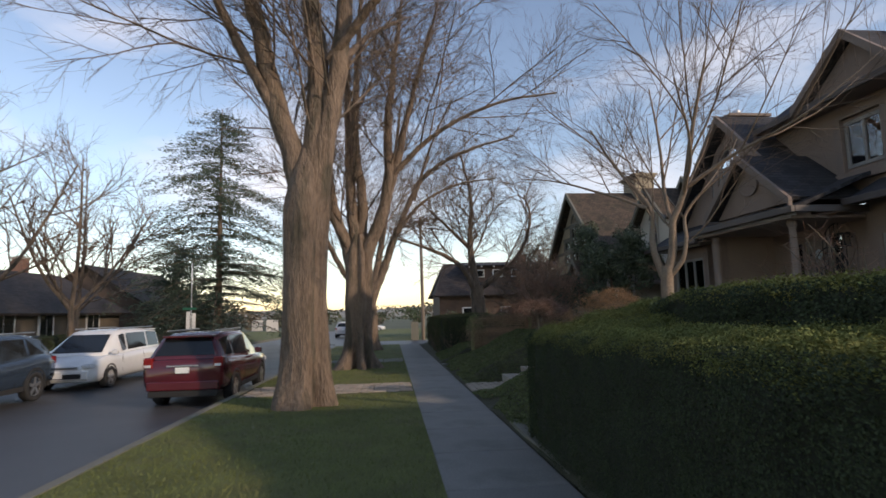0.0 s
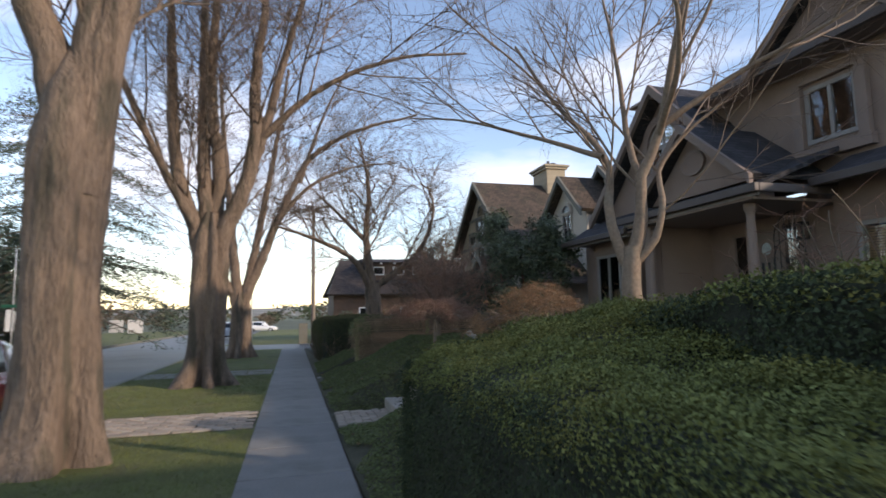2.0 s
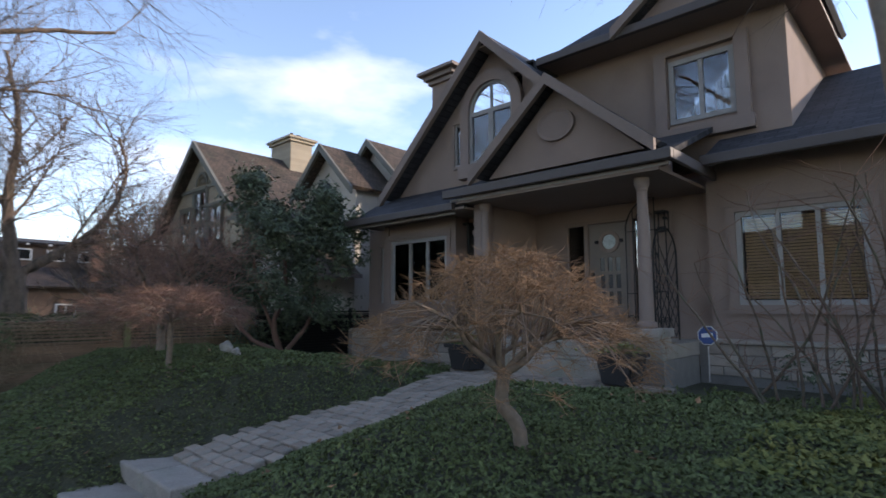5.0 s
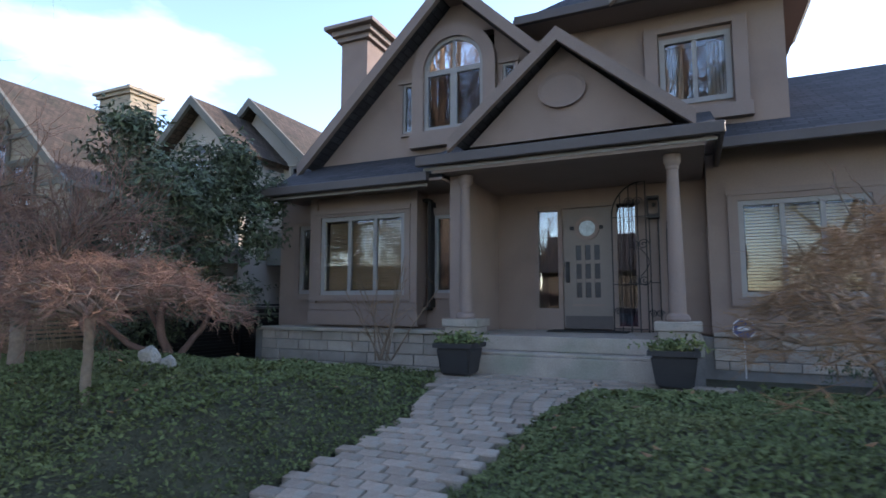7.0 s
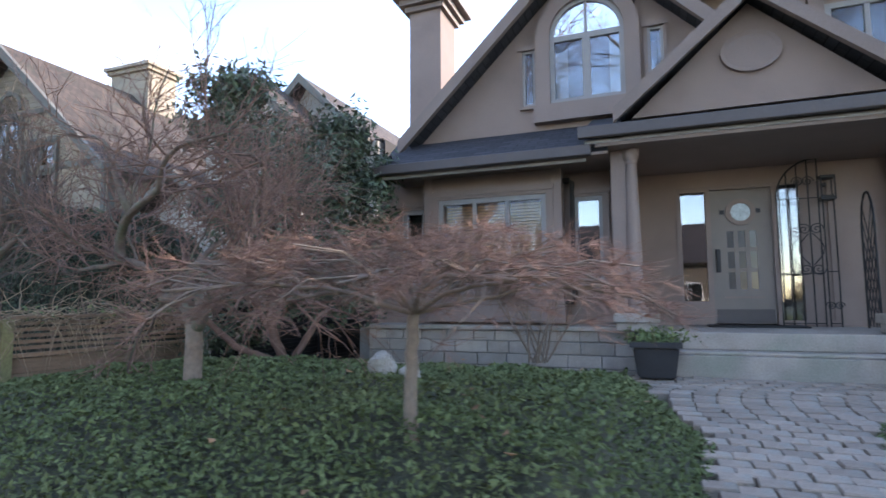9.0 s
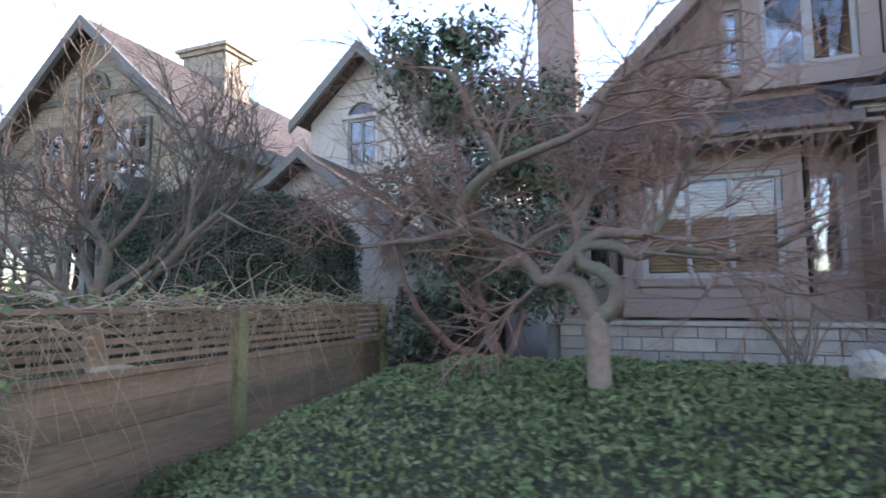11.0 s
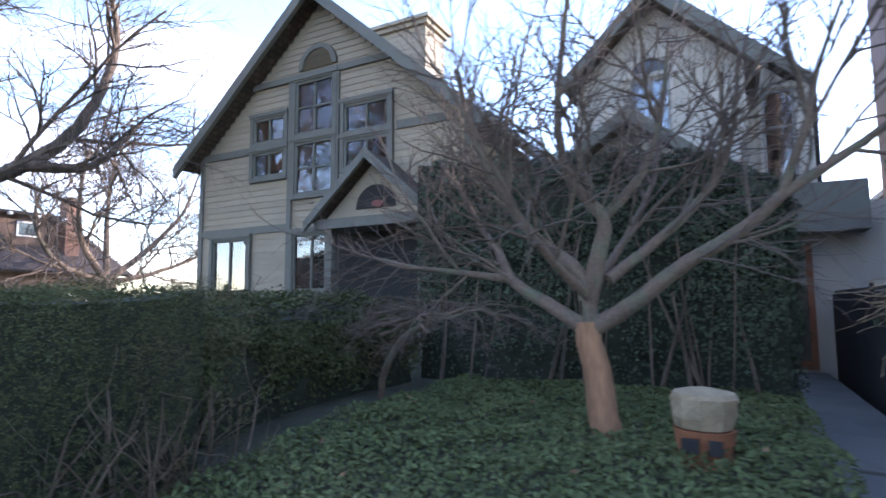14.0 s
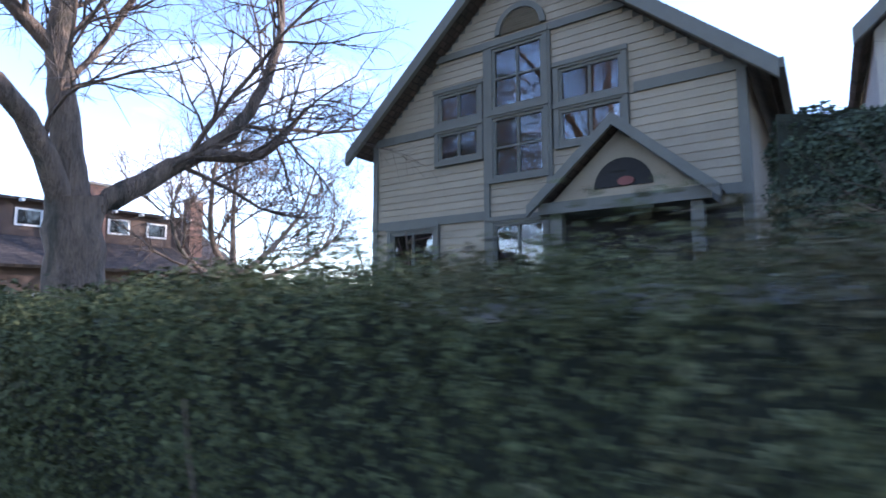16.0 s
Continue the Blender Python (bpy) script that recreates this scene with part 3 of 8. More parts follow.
aw = part("arched_window", boxes((GX - 0.08, GX - 0.02, AY - AR, AY + AR, 4.70, 4.78), (GX - 0.08, GX - 0.02, AY - AR, AY - AR + 0.07, 4.78, AZ), (GX - 0.08, GX - 0.02, AY + AR - 0.07, AY + AR, 4.78, AZ),
                                 (GX - 0.08, GX - 0.02, AY - AR + 0.07, AY + AR - 0.07, AZ - 0.09, AZ), (GX - 0.08, GX - 0.02, AY - 0.06, AY + 0.06, 4.78, AZ - 0.09)), M_WINFR, house, "arched window with two casements and a half-round light")
bm = bmesh.new()
for k in range(18):
    a0, a1 = math.pi * k / 18, math.pi * (k + 1) / 18
    prism(bm, [(GX - 0.08, AY + r * math.cos(a), AZ + r * math.sin(a)) for r, a in ((AR - 0.06, a0), (AR, a0), (AR, a1), (AR - 0.06, a1))], (0.06, 0, 0))
box(bm, GX - 0.07, GX - 0.03, AY - 0.02, AY + 0.02, AZ, AZ + AR - 0.06)
part("arch_frame", bm, M_WINFR, aw)
for a, b in ((AY - AR + 0.07, AY - 0.06), (AY + 0.06, AY + AR - 0.07)):
    p = part("pane", boxes((GX - 0.045, GX - 0.04, a, b, 4.78, AZ - 0.09)), M_GLASSR, aw)
    p.visible_shadow = False
bm = bmesh.new()
bm.faces.new([bm.verts.new((GX - 0.042, AY + (AR - 0.06) * math.cos(math.pi * k / 18), AZ + (AR - 0.06) * math.sin(math.pi * k / 18))) for k in range(19)])
p = part("fanlight_pane", bm, M_GLASSR, aw)
p.visible_shadow = False
# near-black box gives the arched window its dark room by colour
part("room_shade", boxes((GX + 0.9, GX + 0.95, 13.2, 14.8, 4.5, 6.6), (GX + 0.2, GX + 0.9, 13.2, 14.8, 6.6, 6.65), (GX + 0.2, GX + 0.9, 13.2, 14.8, 4.45, 4.5), (GX + 0.2, GX + 0.9, 13.15, 13.2, 4.5, 6.6), (GX + 0.2, GX + 0.9, 14.8, 14.85, 4.5, 6.6)), M_DARK, aw)
part("curtain", boxes((GX + 0.12, GX + 0.15, 13.52, 13.72, 4.72, 6.1), (GX + 0.12, GX + 0.15, 14.36, 14.56, 4.72, 6.1)), M_CURT, aw)
window(house, WX, 16.62, 17.02, 1.87, 3.12, 1, casing=0.10)
window(house, WX, 13.86, 14.26, 1.87, 3.15, 1, fr=0.05, casing=0.09)
window(house, BAYX, 14.60, 16.24, 1.84, 3.17, 3, casing=0.10, backing="blind")
window(house, RX, 8.18, 9.76, 1.80, 3.18, 3, casing=0.13, backing="blind")
window(house, RX, 4.4, 6.1, 1.84, 3.16, 2, casing=0.13)
window(house, GX, 14.86, 15.06, 4.74, 5.66, 1, fr=0.04, casing=0.05)
window(house, GX, 12.94, 13.16, 4.74, 5.72, 1, fr=0.04, casing=0.05)
window(house, UX, 9.72, 10.74, 4.82, 5.92, 2, fr=0.08, backing="curtain")
# stone base, ledge
part("base_core", boxes((8.12, WX - 0.01, 13.45, 17.32, 0.4, 1.24), (RX - 0.22, RX - 0.004, 3.1, 10.3, 0.4, 1.24), (8.14, 18, 17.325, 17.5, 0.4, 1.24)), M_MORTAR, house)
part("base_ledge", boxes((8.04, WX - 0.004, 13.55, 17.38, 1.242, 1.30), (RX - 0.30, RX - 0.006, 3.1, 10.16, 1.242, 1.30), bevel=0.01), M_STEP, house)
# columns on pedestals
for cy in (13.43, 10.58):
    bm = bmesh.new()
    lathe(bm, [(0.135, 1.48), (0.145, 1.51), (0.135, 1.55), (0.100, 1.58), (0.096, 2.2), (0.070, 3.40), (0.080, 3.42), (0.080, 3.45), (0.100, 3.49), (0.105, 3.51), (0.105, 3.60)], (8.03, cy, 0), 28)
    c = part("column", bm, M_TRIM1, house, "round tapered taupe column on a stone pedestal")
    part("pedestal", boxes((7.76, 8.30, cy - 0.27, cy + 0.27, 1.37, 1.48), (7.80, 8.26, cy - 0.24, cy + 0.24, 1.262, 1.368), bevel=0.012), M_STEP, c)
# porch floor and steps
part("porch_floor", boxes((7.84, DX - 0.002, 10.3, 13.44, 1.06, 1.26), bevel=0.012), M_STEP, house)
part("porch_step", boxes((7.50, 7.838, 10.82, 13.15, 0.72, 1.02), (7.56, 7.838, 10.80, 13.17, 1.022, 1.06), bevel=0.012), M_STEP, house)
part("porch_base", boxes((7.86, 9.2, 10.30, 10.81, 0.4, 1.058), (7.86, 8.1, 13.16, 13.44, 0.4, 1.058), (7.86, 9.2, 10.812, 13.158, 0.4, 1.058)), M_MORTAR, house)
part("porch_ceiling", boxes((7.72, DX - 0.002, 10.2, 13.85, 3.61, 3.66)), M_TRIM1, house)
part("door_mat", boxes((9.1, 9.6, 11.3, 12.5, 1.262, 1.28)), M_RUBBER, house, "dark rubber door mat")
M_PANEL = mat("dim_door_glass", (0.06, 0.065, 0.07), 0.12, var=0.2, fine=20, bump=0)
# front door with side lights
door = part("door", wall_x(DX + 0.03, [(11.555, 1.29), (12.366, 1.29), (12.366, 3.30), (11.555, 3.30)],
                           [(11.765 + 0.15 * i, 11.855 + 0.15 * i, 1.80 + 0.31 * j, 2.05 + 0.31 * j) for i in range(3) for j in range(3)] + [(11.83, 12.09, 2.82, 3.08)], 0.05), M_DOOR, house, "taupe panelled front door with a round leaded light")
bm = bmesh.new()
for k in range(24):
    a0, a1 = 2 * math.pi * k / 24, 2 * math.pi * (k + 1) / 24
    prism(bm, [(DX - 0.005, 11.96 + r * math.cos(a), 2.95 + r * math.sin(a)) for r, a in ((0.135, a0), (0.20, a0), (0.20, a1), (0.135, a1))], (0.034, 0, 0))
part("door_ring", bm, M_TRIM1, door)
bm = bmesh.new()
bm.faces.new([bm.verts.new((DX + 0.02, 11.96 + 0.135 * math.cos(2 * math.pi * k / 24), 2.95 + 0.135 * math.sin(2 * math.pi * k / 24))) for k in range(24)])
part("round_light", bm, mat("leaded_glass", (0.45, 0.52, 0.53), 0.15, var=0.3, fine=30, scale=20), door)
for i in range(3):
    for j in range(3):
        part("door_panel", boxes((DX + 0.05, DX + 0.06, 11.765 + 0.15 * i, 11.855 + 0.15 * i, 1.80 + 0.31 * j, 2.05 + 0.31 * j)), M_PANEL, door)
part("door_handle", boxes((DX - 0.03, DX + 0.028, 12.26, 12.32, 2.05, 2.40), bevel=0.01), M_BLACK, door)
part("kick_plate", boxes((DX + 0.018, DX + 0.029, 11.58, 12.34, 1.30, 1.50)), M_GUTTER, door, "dark brown kick plate")
part("door_ledge", boxes((DX, DX + 0.029, 11.70, 12.22, 1.66, 1.69)), M_TRIM1, door)
for sy in (11.70, 12.18):
    part("corner_block", boxes((DX, DX + 0.029, sy, sy + 0.06, 2.93, 2.99)), M_BLACK, door)
part("door_frame", boxes((DX - 0.03, DX + 0.06, 12.368, 12.44, 1.27, 3.36), (DX - 0.03, DX + 0.06, 11.48, 11.553, 1.27, 3.36), (DX - 0.03, DX + 0.06, 11.555, 12.366, 3.302, 3.36),
                         (DX - 0.03, DX + 0.06, 12.78, 12.84, 1.27, 3.36), (DX - 0.03, DX + 0.06, 10.80, 10.86, 1.27, 3.36), (DX - 0.03, DX + 0.06, 12.44, 12.78, 1.27, 1.62), (DX - 0.03, DX + 0.06, 12.44, 12.78, 3.28, 3.36),
                         (DX - 0.03, DX + 0.06, 10.86, 11.48, 1.27, 1.34), (DX - 0.03, DX + 0.06, 10.86, 11.48, 3.32, 3.36)), M_TRIM1, house)
for a, b, z0, z1 in ((12.44, 12.78, 1.62, 3.28), (11.2, 11.48, 1.34, 3.32)):
    p = part("side_light", boxes((DX + 0.02, DX + 0.026, a, b, z0, z1)), M_GLASSR, house)
    p.visible_shadow = False
part("side_light_panel", boxes((DX, DX + 0.05, 10.86, 11.198, 1.34, 3.32)), M_TRIM1, house)
# the hall's darkness is painted: a near-black box behind the side lights
part("hall_shade", boxes((DX + 1.6, DX + 1.65, 10.6, 13.0, 1.0, 3.6), (DX + 0.202, DX + 1.6, 10.6, 13.0, 1.1, 1.2), (DX + 0.202, DX + 1.6, 10.6, 13.0, 3.5, 3.6), (DX + 0.202, DX + 1.6, 10.5, 10.6, 1.2, 3.5), (DX + 0.202, DX + 1.6, 13.0, 13.1, 1.2, 3.5)), M_DARK, house)
# wrought iron screen
IX = 9.52
lines = []
bar = lambda pts, r=0.010: lines.append([(Vector((IX, y, z)), r) for y, z in pts])
for yy, zt in ((11.53, 3.08), (11.40, 3.42), (11.27, 3.54), (11.14, 3.60), (11.02, 3.62)):
    bar([(yy, 1.262), (yy, zt)])
bar([(11.02 + 0.51 * math.cos(math.pi / 2 * k / 12), 3.08 + 0.54 * math.sin(math.pi / 2 * k / 12)) for k in range(13)], 0.013)
for yy in (10.97, 10.84):
    bar([(yy, 1.262), (yy, 3.10)])
for y0, y1, zz in ((11.53, 11.02, 1.31), (11.53, 11.02, 3.06), (11.53, 11.02, 2.0), (10.97, 10.84, 1.31), (10.97, 10.84, 2.02), (10.97, 10.84, 3.08)):
    bar([(y0, zz), (y1, zz)], 0.008)


def scroll(cy, cz, size, hand_y, hand_z):
    """A flat iron spiral."""
    bar([(cy + hand_y * size * (1 - k / 30) * math.cos(k * 0.42), cz + hand_z * size * (1 - k / 30) * math.sin(k * 0.42)) for k in range(28)], 0.008)


for sy in (1, -1):
    scroll(11.14 + 0.075 * sy, 2.62, 0.085, sy, 1)
    scroll(11.14 + 0.075 * sy, 2.06, 0.085, sy, -1)
    bar([(11.14 + sy * (0.02 + 0.13 * math.sin(math.pi * k / 12)), 2.12 + 0.44 * k / 12) for k in range(13)], 0.008)
    scroll(11.40 + 0.06 * sy, 1.58, 0.06, sy, 1)
    scroll(10.905 + 0.05 * sy, 1.55, 0.06, sy, 1)
    scroll(11.20 + 0.06 * sy, 3.30, 0.075, sy, 1)
screen = mesh_part("iron_screen", tubes_mesh("iron_screen", lines, 5), M_BLACK, house, "black wrought iron scroll screen")
lamp = part("wall_lantern", boxes((DX - 0.30, DX - 0.12, 10.82, 11.00, 3.02, 3.06), (DX - 0.30, DX - 0.12, 10.82, 11.00, 3.32, 3.36), (DX - 0.30, DX - 0.284, 10.82, 10.836, 3.06, 3.32), (DX - 0.136, DX - 0.12, 10.82, 10.836, 3.06, 3.32),
                                  (DX - 0.30, DX - 0.284, 10.984, 11.00, 3.06, 3.32), (DX - 0.136, DX - 0.12, 10.984, 11.00, 3.06, 3.32), (DX - 0.12, DX - 0.002, 10.89, 10.93, 3.24, 3.28)), M_BLACK, house, "black iron wall lantern beside the door")
along = lambda u, z: Vector((8.60 + 0.70 * u, 10.69 - 0.08 * u, z))
outline = [along(0, 1.262)] + [along(0.5 - 0.5 * math.cos(math.pi * k / 14), 2.55 + 0.45 * math.sin(math.pi * k / 14)) for k in range(15)] + [along(1, 1.262)]
trellis = mesh_part("trellis", tubes_mesh("trellis", [[(p, 0.014) for p in outline]], 6), M_BLACK, house, "dark arched lattice trellis in the porch")
for k in range(9):
    for sg in (1, -1):
        c = -0.6 + 0.24 * k
        ends = [(u, 1.3 + 1.5 * (u - c if sg > 0 else 1 - u - c) * 0.7) for u in (0.02, 0.98)]
        run = [(u, z) for u, z in ((ends[0][0] + (ends[1][0] - ends[0][0]) * i / 20, ends[0][1] + (ends[1][1] - ends[0][1]) * i / 20) for i in range(21)) if 1.28 < z < 2.55 + 0.44 * math.sin(math.acos(max(-1, min(1, 1 - 2 * u))))]
        if len(run) > 2:
            mesh_part("lattice_bar", tubes_mesh("lattice_bar", [[(along(u, z), 0.007) for u, z in (run[0], run[-1])]], 4), M_BLACK, trellis)
# roofs
part("roof", slab([(7.75, 17.0, 3.62), (7.75, 13.7, 3.62), (9.3, 13.7, 4.45), (9.3, 17.42, 4.45)], 0.08), M_SHING1, house)
part("roof", slab([(8.9, 17.62, 3.82), (9.3, 17.0, 4.5), (16, 17.0, 4.5), (16, 17.62, 3.82)], 0.08), M_SHING1, house)
part("gutter", boxes((7.64, 7.75, 13.9, 17.05, 3.50, 3.64), (8.9, 16, 17.63, 17.73, 3.70, 3.84), bevel=0.015), M_GUTTER, house)
part("soffit", boxes((7.76, WX, 13.7, 17.02, 3.52, 3.56)), M_TRIM1, house)
part("roof", slab([(8.72, 14.02, 7.28), (8.72, 17.06, 4.33), (15, 17.06, 4.33), (15, 14.02, 7.28)], 0.12), M_SHING1, house)
part("roof", slab([(8.72, 14.02, 7.28), (8.72, 11.8, 5.11), (15, 11.8, 5.11), (15, 14.02, 7.28)], 0.12), M_SHING1, house)
gable_edges(house, "barge_board", 8.62, (14.02, 7.30), (17.10, 4.30), (11.8, 5.12), 0.17, 0.098, M_BARGE)
part("gable_soffit", boxes((8.73, GX, 13.88, 14.16, 6.98, 7.02)), M_TRIM1, house)
part("roof", slab([(7.66, 14.0, 3.82), (7.66, 10.05, 3.82), (9.9, 10.05, 4.75), (9.9, 14.0, 4.75)], 0.08), M_SHING1, house)
part("gutter", boxes((7.56, 7.66, 9.98, 14.05, 3.70, 3.85), (7.66, 9.4, 9.98, 10.045, 3.70, 3.85), bevel=0.015), M_GUTTER, house)
part("porch_beam", boxes((7.86, 8.2, 10.2, 13.82, 3.662, 3.80)), M_TRIM1, house)
part("roof", slab([(7.85, 11.985, 5.50), (7.85, 13.6, 4.12), (10, 13.6, 4.12), (10, 11.985, 5.50)], 0.08), M_SHING1, house)
part("roof", slab([(7.85, 11.985, 5.50), (7.85, 10.3, 4.10), (10, 10.3, 4.10), (10, 11.985, 5.50)], 0.08), M_SHING1, house)
gable_edges(house, "barge_board", 7.76, (11.985, 5.52), (13.62, 4.12), (10.28, 4.08), 0.15, 0.088, M_BARGE)
bm = bmesh.new()
prism(bm, [(8.10, 13.4, 4.05), (8.10, 10.55, 4.05), (8.10, 11.985, 5.36)], (0.1, 0, 0))
part("porch_gable_wall", bm, M_STUCCO, house)
bm = bmesh.new()
bm2 = [bm.verts.new((8.04, 11.98 + 0.34 * math.cos(2 * math.pi * k / 32), 4.72 + 0.26 * math.sin(2 * math.pi * k / 32))) for k in range(32)]
f = bm.faces.new(bm2)
r = bmesh.ops.extrude_face_region(bm, geom=[f])
bmesh.ops.translate(bm, vec=(0.058, 0, 0), verts=[g for g in r["geom"] if isinstance(g, bmesh.types.BMVert)])
bmesh.ops.inset_region(bm, faces=[x for x in bm.faces if len(x.verts) == 32 and x.calc_center_median().x < 8.05], thickness=0.05, depth=-0.02)
part("oval_plaque", bm, M_TRIM1, house, "oval relief plaque in the porch gable")
part("fascia", boxes((7.70, 7.745, 10.06, 13.98, 3.655, 3.698), (7.80, 7.845, 13.98, 17.0, 3.455, 3.498)), M_WINFR, house)
# main upper roof
part("roof", slab([(9.1, 12.9, 6.45), (9.1, 8.6, 6.45), (12.4, 8.6, 9.3), (12.4, 9.6, 9.3)], 0.1), M_SHING1, house)
part("roof", slab([(9.1, 12.9, 6.45), (12.4, 9.6, 9.3), (18, 9.6, 9.3), (18, 12.9, 6.45)], 0.1), M_SHING1, house)
part("roof_gable", boxes((9.72, 18, 9.02, 9.2, 6.5, 6.6)), M_STUCCO, house)
part("gutter", boxes((9.0, 9.1, 8.55, 12.95, 6.33, 6.48), (9.1, 18, 12.9, 13.0, 6.33, 6.48), bevel=0.015), M_GUTTER, house)
part("soffit", boxes((9.1, UX, 8.6, 12.9, 6.35, 6.40), (UX, 18, 8.6, 9.0, 6.35, 6.40)), M_TRIM1, house)
part("roof", slab([(9.0, 9.75, 7.7), (9.0, 11.35, 6.5), (12, 11.35, 6.5), (12, 9.75, 7.7)], 0.09), M_SHING1, house)
part("roof", slab([(9.0, 9.75, 7.7), (9.0, 8.5, 6.5), (12, 8.5, 6.5), (12, 9.75, 7.7)], 0.09), M_SHING1, house)
gable_edges(house, "barge_board", 8.9, (9.75, 7.72), (11.4, 6.48), (8.45, 6.48), 0.15, 0.098, M_BARGE)
bm = bmesh.new()
prism(bm, [(9.2, 11.1, 6.49), (9.2, 8.75, 6.49), (9.2, 9.75, 7.5)], (0.1, 0, 0))
part("dormer_wall", bm, M_STUCCO, house)
part("roof", slab([(8.85, 10.0, 3.95), (13.0, 10.0, 6.2), (13.0, 2.8, 6.2), (8.85, 2.8, 3.95)], 0.1), M_SHING1, house)
part("gutter", boxes((8.75, 8.85, 2.75, 10.02, 3.82, 3.97), bevel=0.015), M_GUTTER, house)
part("back_mass", boxes((12.2, 18, 3.5, 17.3, 0.6, 4.0), (12.2, 18, 9.3, 13.0, 4.0, 6.4)), M_STUCCO, house)
# chimney
ch = part("chimney", boxes((11.55, 12.5, 17.45, 18.2, 3.0, 8.2)), M_STUCCO, house, "tall stucco chimney with a stepped cap")
part("chimney_cap", boxes((11.46, 12.59, 17.36, 18.29, 8.202, 8.33), (11.36, 12.69, 17.26, 18.39, 8.332, 8.47), (11.22, 12.83, 17.12, 18.53, 8.472, 8.57), bevel=0.01), M_BARGE, ch)
bm = bmesh.new()
lathe(bm, [(0.13, 8.572), (0.13, 8.77), (0.16, 8.79), (0.16, 8.85), (0.10, 8.91)], (11.95, 17.8, 0), 14)
part("flue_pot", bm, M_METAL, ch)

# ---- second house: taupe lap siding, with a cream wing ----
house_b = thing("house", (12, 27.9, 0.4), "taupe lap-sided house with a steep front gable and grid of windows", "house")
HX, HP, HL, HR, HT = 9.10, 27.93, 31.39, 24.47, 7.80
SLOPE = 0.873
EAVE = 4.68
outline = [(HR, 0.5), (HL, 0.5), (HL, HT - (HL - HP) * SLOPE), (HP, HT), (HR, HT - (HP - HR) * SLOPE)]
wins = [(28.80, 29.70, 4.95, 5.50), (28.80, 29.70, 4.20, 4.74), (27.50, 28.50, 4.98, 6.12), (27.50, 28.50, 3.72, 4.82), (26.17, 27.22, 4.84, 5.42), (26.17, 27.22, 4.14, 4.70),
        (29.80, 30.88, 1.75, 2.90), (27.52, 28.50, 1.75, 2.90)]
part("wall", wall_x(HX, outline, wins), M_TRIM2, house_b)
# siding boards, one by one
z = 0.7
while z < HT - 0.1:
    z1 = min(z + 0.135, HT - 0.02)
    y0, y1 = HR, HL
    if z1 > HT - (HL - HP) * SLOPE:
        half = (HT - z1) / SLOPE
        y0, y1 = HP - half, HP + half
    cuts = sorted((w[0] - 0.10, w[1] + 0.10) for w in wins if w[2] - 0.08 < z + 0.07 < w[3] + 0.08)
    a = y0
    for c0, c1 in cuts + [(y1, y1)]:
        if min(c0, y1) - a > 0.08:
            bm = bmesh.new()
            prism(bm, [(HX - 0.026, a, z), (HX - 0.008, a, z1 + 0.012), (HX - 0.001, a, z1 + 0.012), (HX - 0.001, a, z)], (0, min(c0, y1) - a, 0))
            part("siding_board", bm, M_SIDING, house_b)
        a = max(a, c1)
    z += 0.135
for w in wins:
    window(house_b, HX - 0.03, *w[:4], 2, 2 if w[3] - w[2] > 0.9 and w[2] > 3 else 1, fr=0.05, frame_mat=M_TRIM2, casing=0.09, casing_mat=M_TRIM2, backing="curtain" if w[0] < 27 else None)
for bz in (3.07, 4.83):
    part("band_board", boxes((HX - 0.055, HX - 0.027, 28.62, HL + 0.02, bz - 0.08, bz + 0.08)), M_TRIM2, house_b)
    part("band_board", boxes((HX - 0.055, HX - 0.027, HR - 0.02, 26.0 if bz > 4 else 27.4, bz - 0.08, bz + 0.08)), M_TRIM2, house_b)
for by in (27.36, 28.58):
    part("trim_board", boxes((HX - 0.075, HX - 0.028, by, by + 0.11, 1.0, 6.165)), M_TRIM2, house_b)
part("trim_board", boxes((HX - 0.08, HX - 0.028, 26.1, 29.75, 6.17, 6.30)), M_TRIM2, house_b)
for by in (HL - 0.12, HR):
    part("corner_board", boxes((HX - 0.06, HX - 0.028, by, by + 0.12, 0.5, 4.75)), M_TRIM2, house_b)
# half-round vent
bm = bmesh.new()
VZ = 6.36
for k in range(16):
    a0, a1 = math.pi * k / 16, math.pi * (k + 1) / 16
    prism(bm, [(HX - 0.09, HP + r * math.cos(a), VZ + r * math.sin(a)) for r, a in ((0.40, a0), (0.50, a0), (0.50, a1), (0.40, a1))], (0.06, 0, 0))
vent = part("gable_vent", bm, M_TRIM2, house_b, "half-round louvred gable vent")
for k in range(9):
    zz = VZ + 0.02 + k * 0.042
    half = math.sqrt(max(0.0, 0.40 ** 2 - (zz - VZ) ** 2))
    bm = bmesh.new()
    prism(bm, [(HX - 0.075, HP - half, zz), (HX - 0.035, HP - half, zz + 0.035), (HX - 0.030, HP - half, zz + 0.030), (HX - 0.07, HP - half, zz - 0.005)], (0, 2 * half, 0))
    part("louvre", bm, M_SIDING, vent)
part("roof", slab([(8.72, HP, 7.99), (8.72, 31.75, 4.66), (21, 31.75, 4.66), (21, HP, 7.99)], 0.14), M_SHING2, house_b)
part("roof", slab([(8.72, HP, 7.99), (8.72, 24.1, 4.66), (21, 24.1, 4.66), (21, HP, 7.99)], 0.14), M_SHING2, house_b)
gable_edges(house_b, "barge_board", 8.62, (HP, 8.01), (31.8, 4.63), (24.06, 4.63), 0.20, 0.098, M_TRIM2)
part("gutter", boxes((8.72, 21, 24.0, 24.1, 4.52, 4.66)), M_TRIM2, house_b)
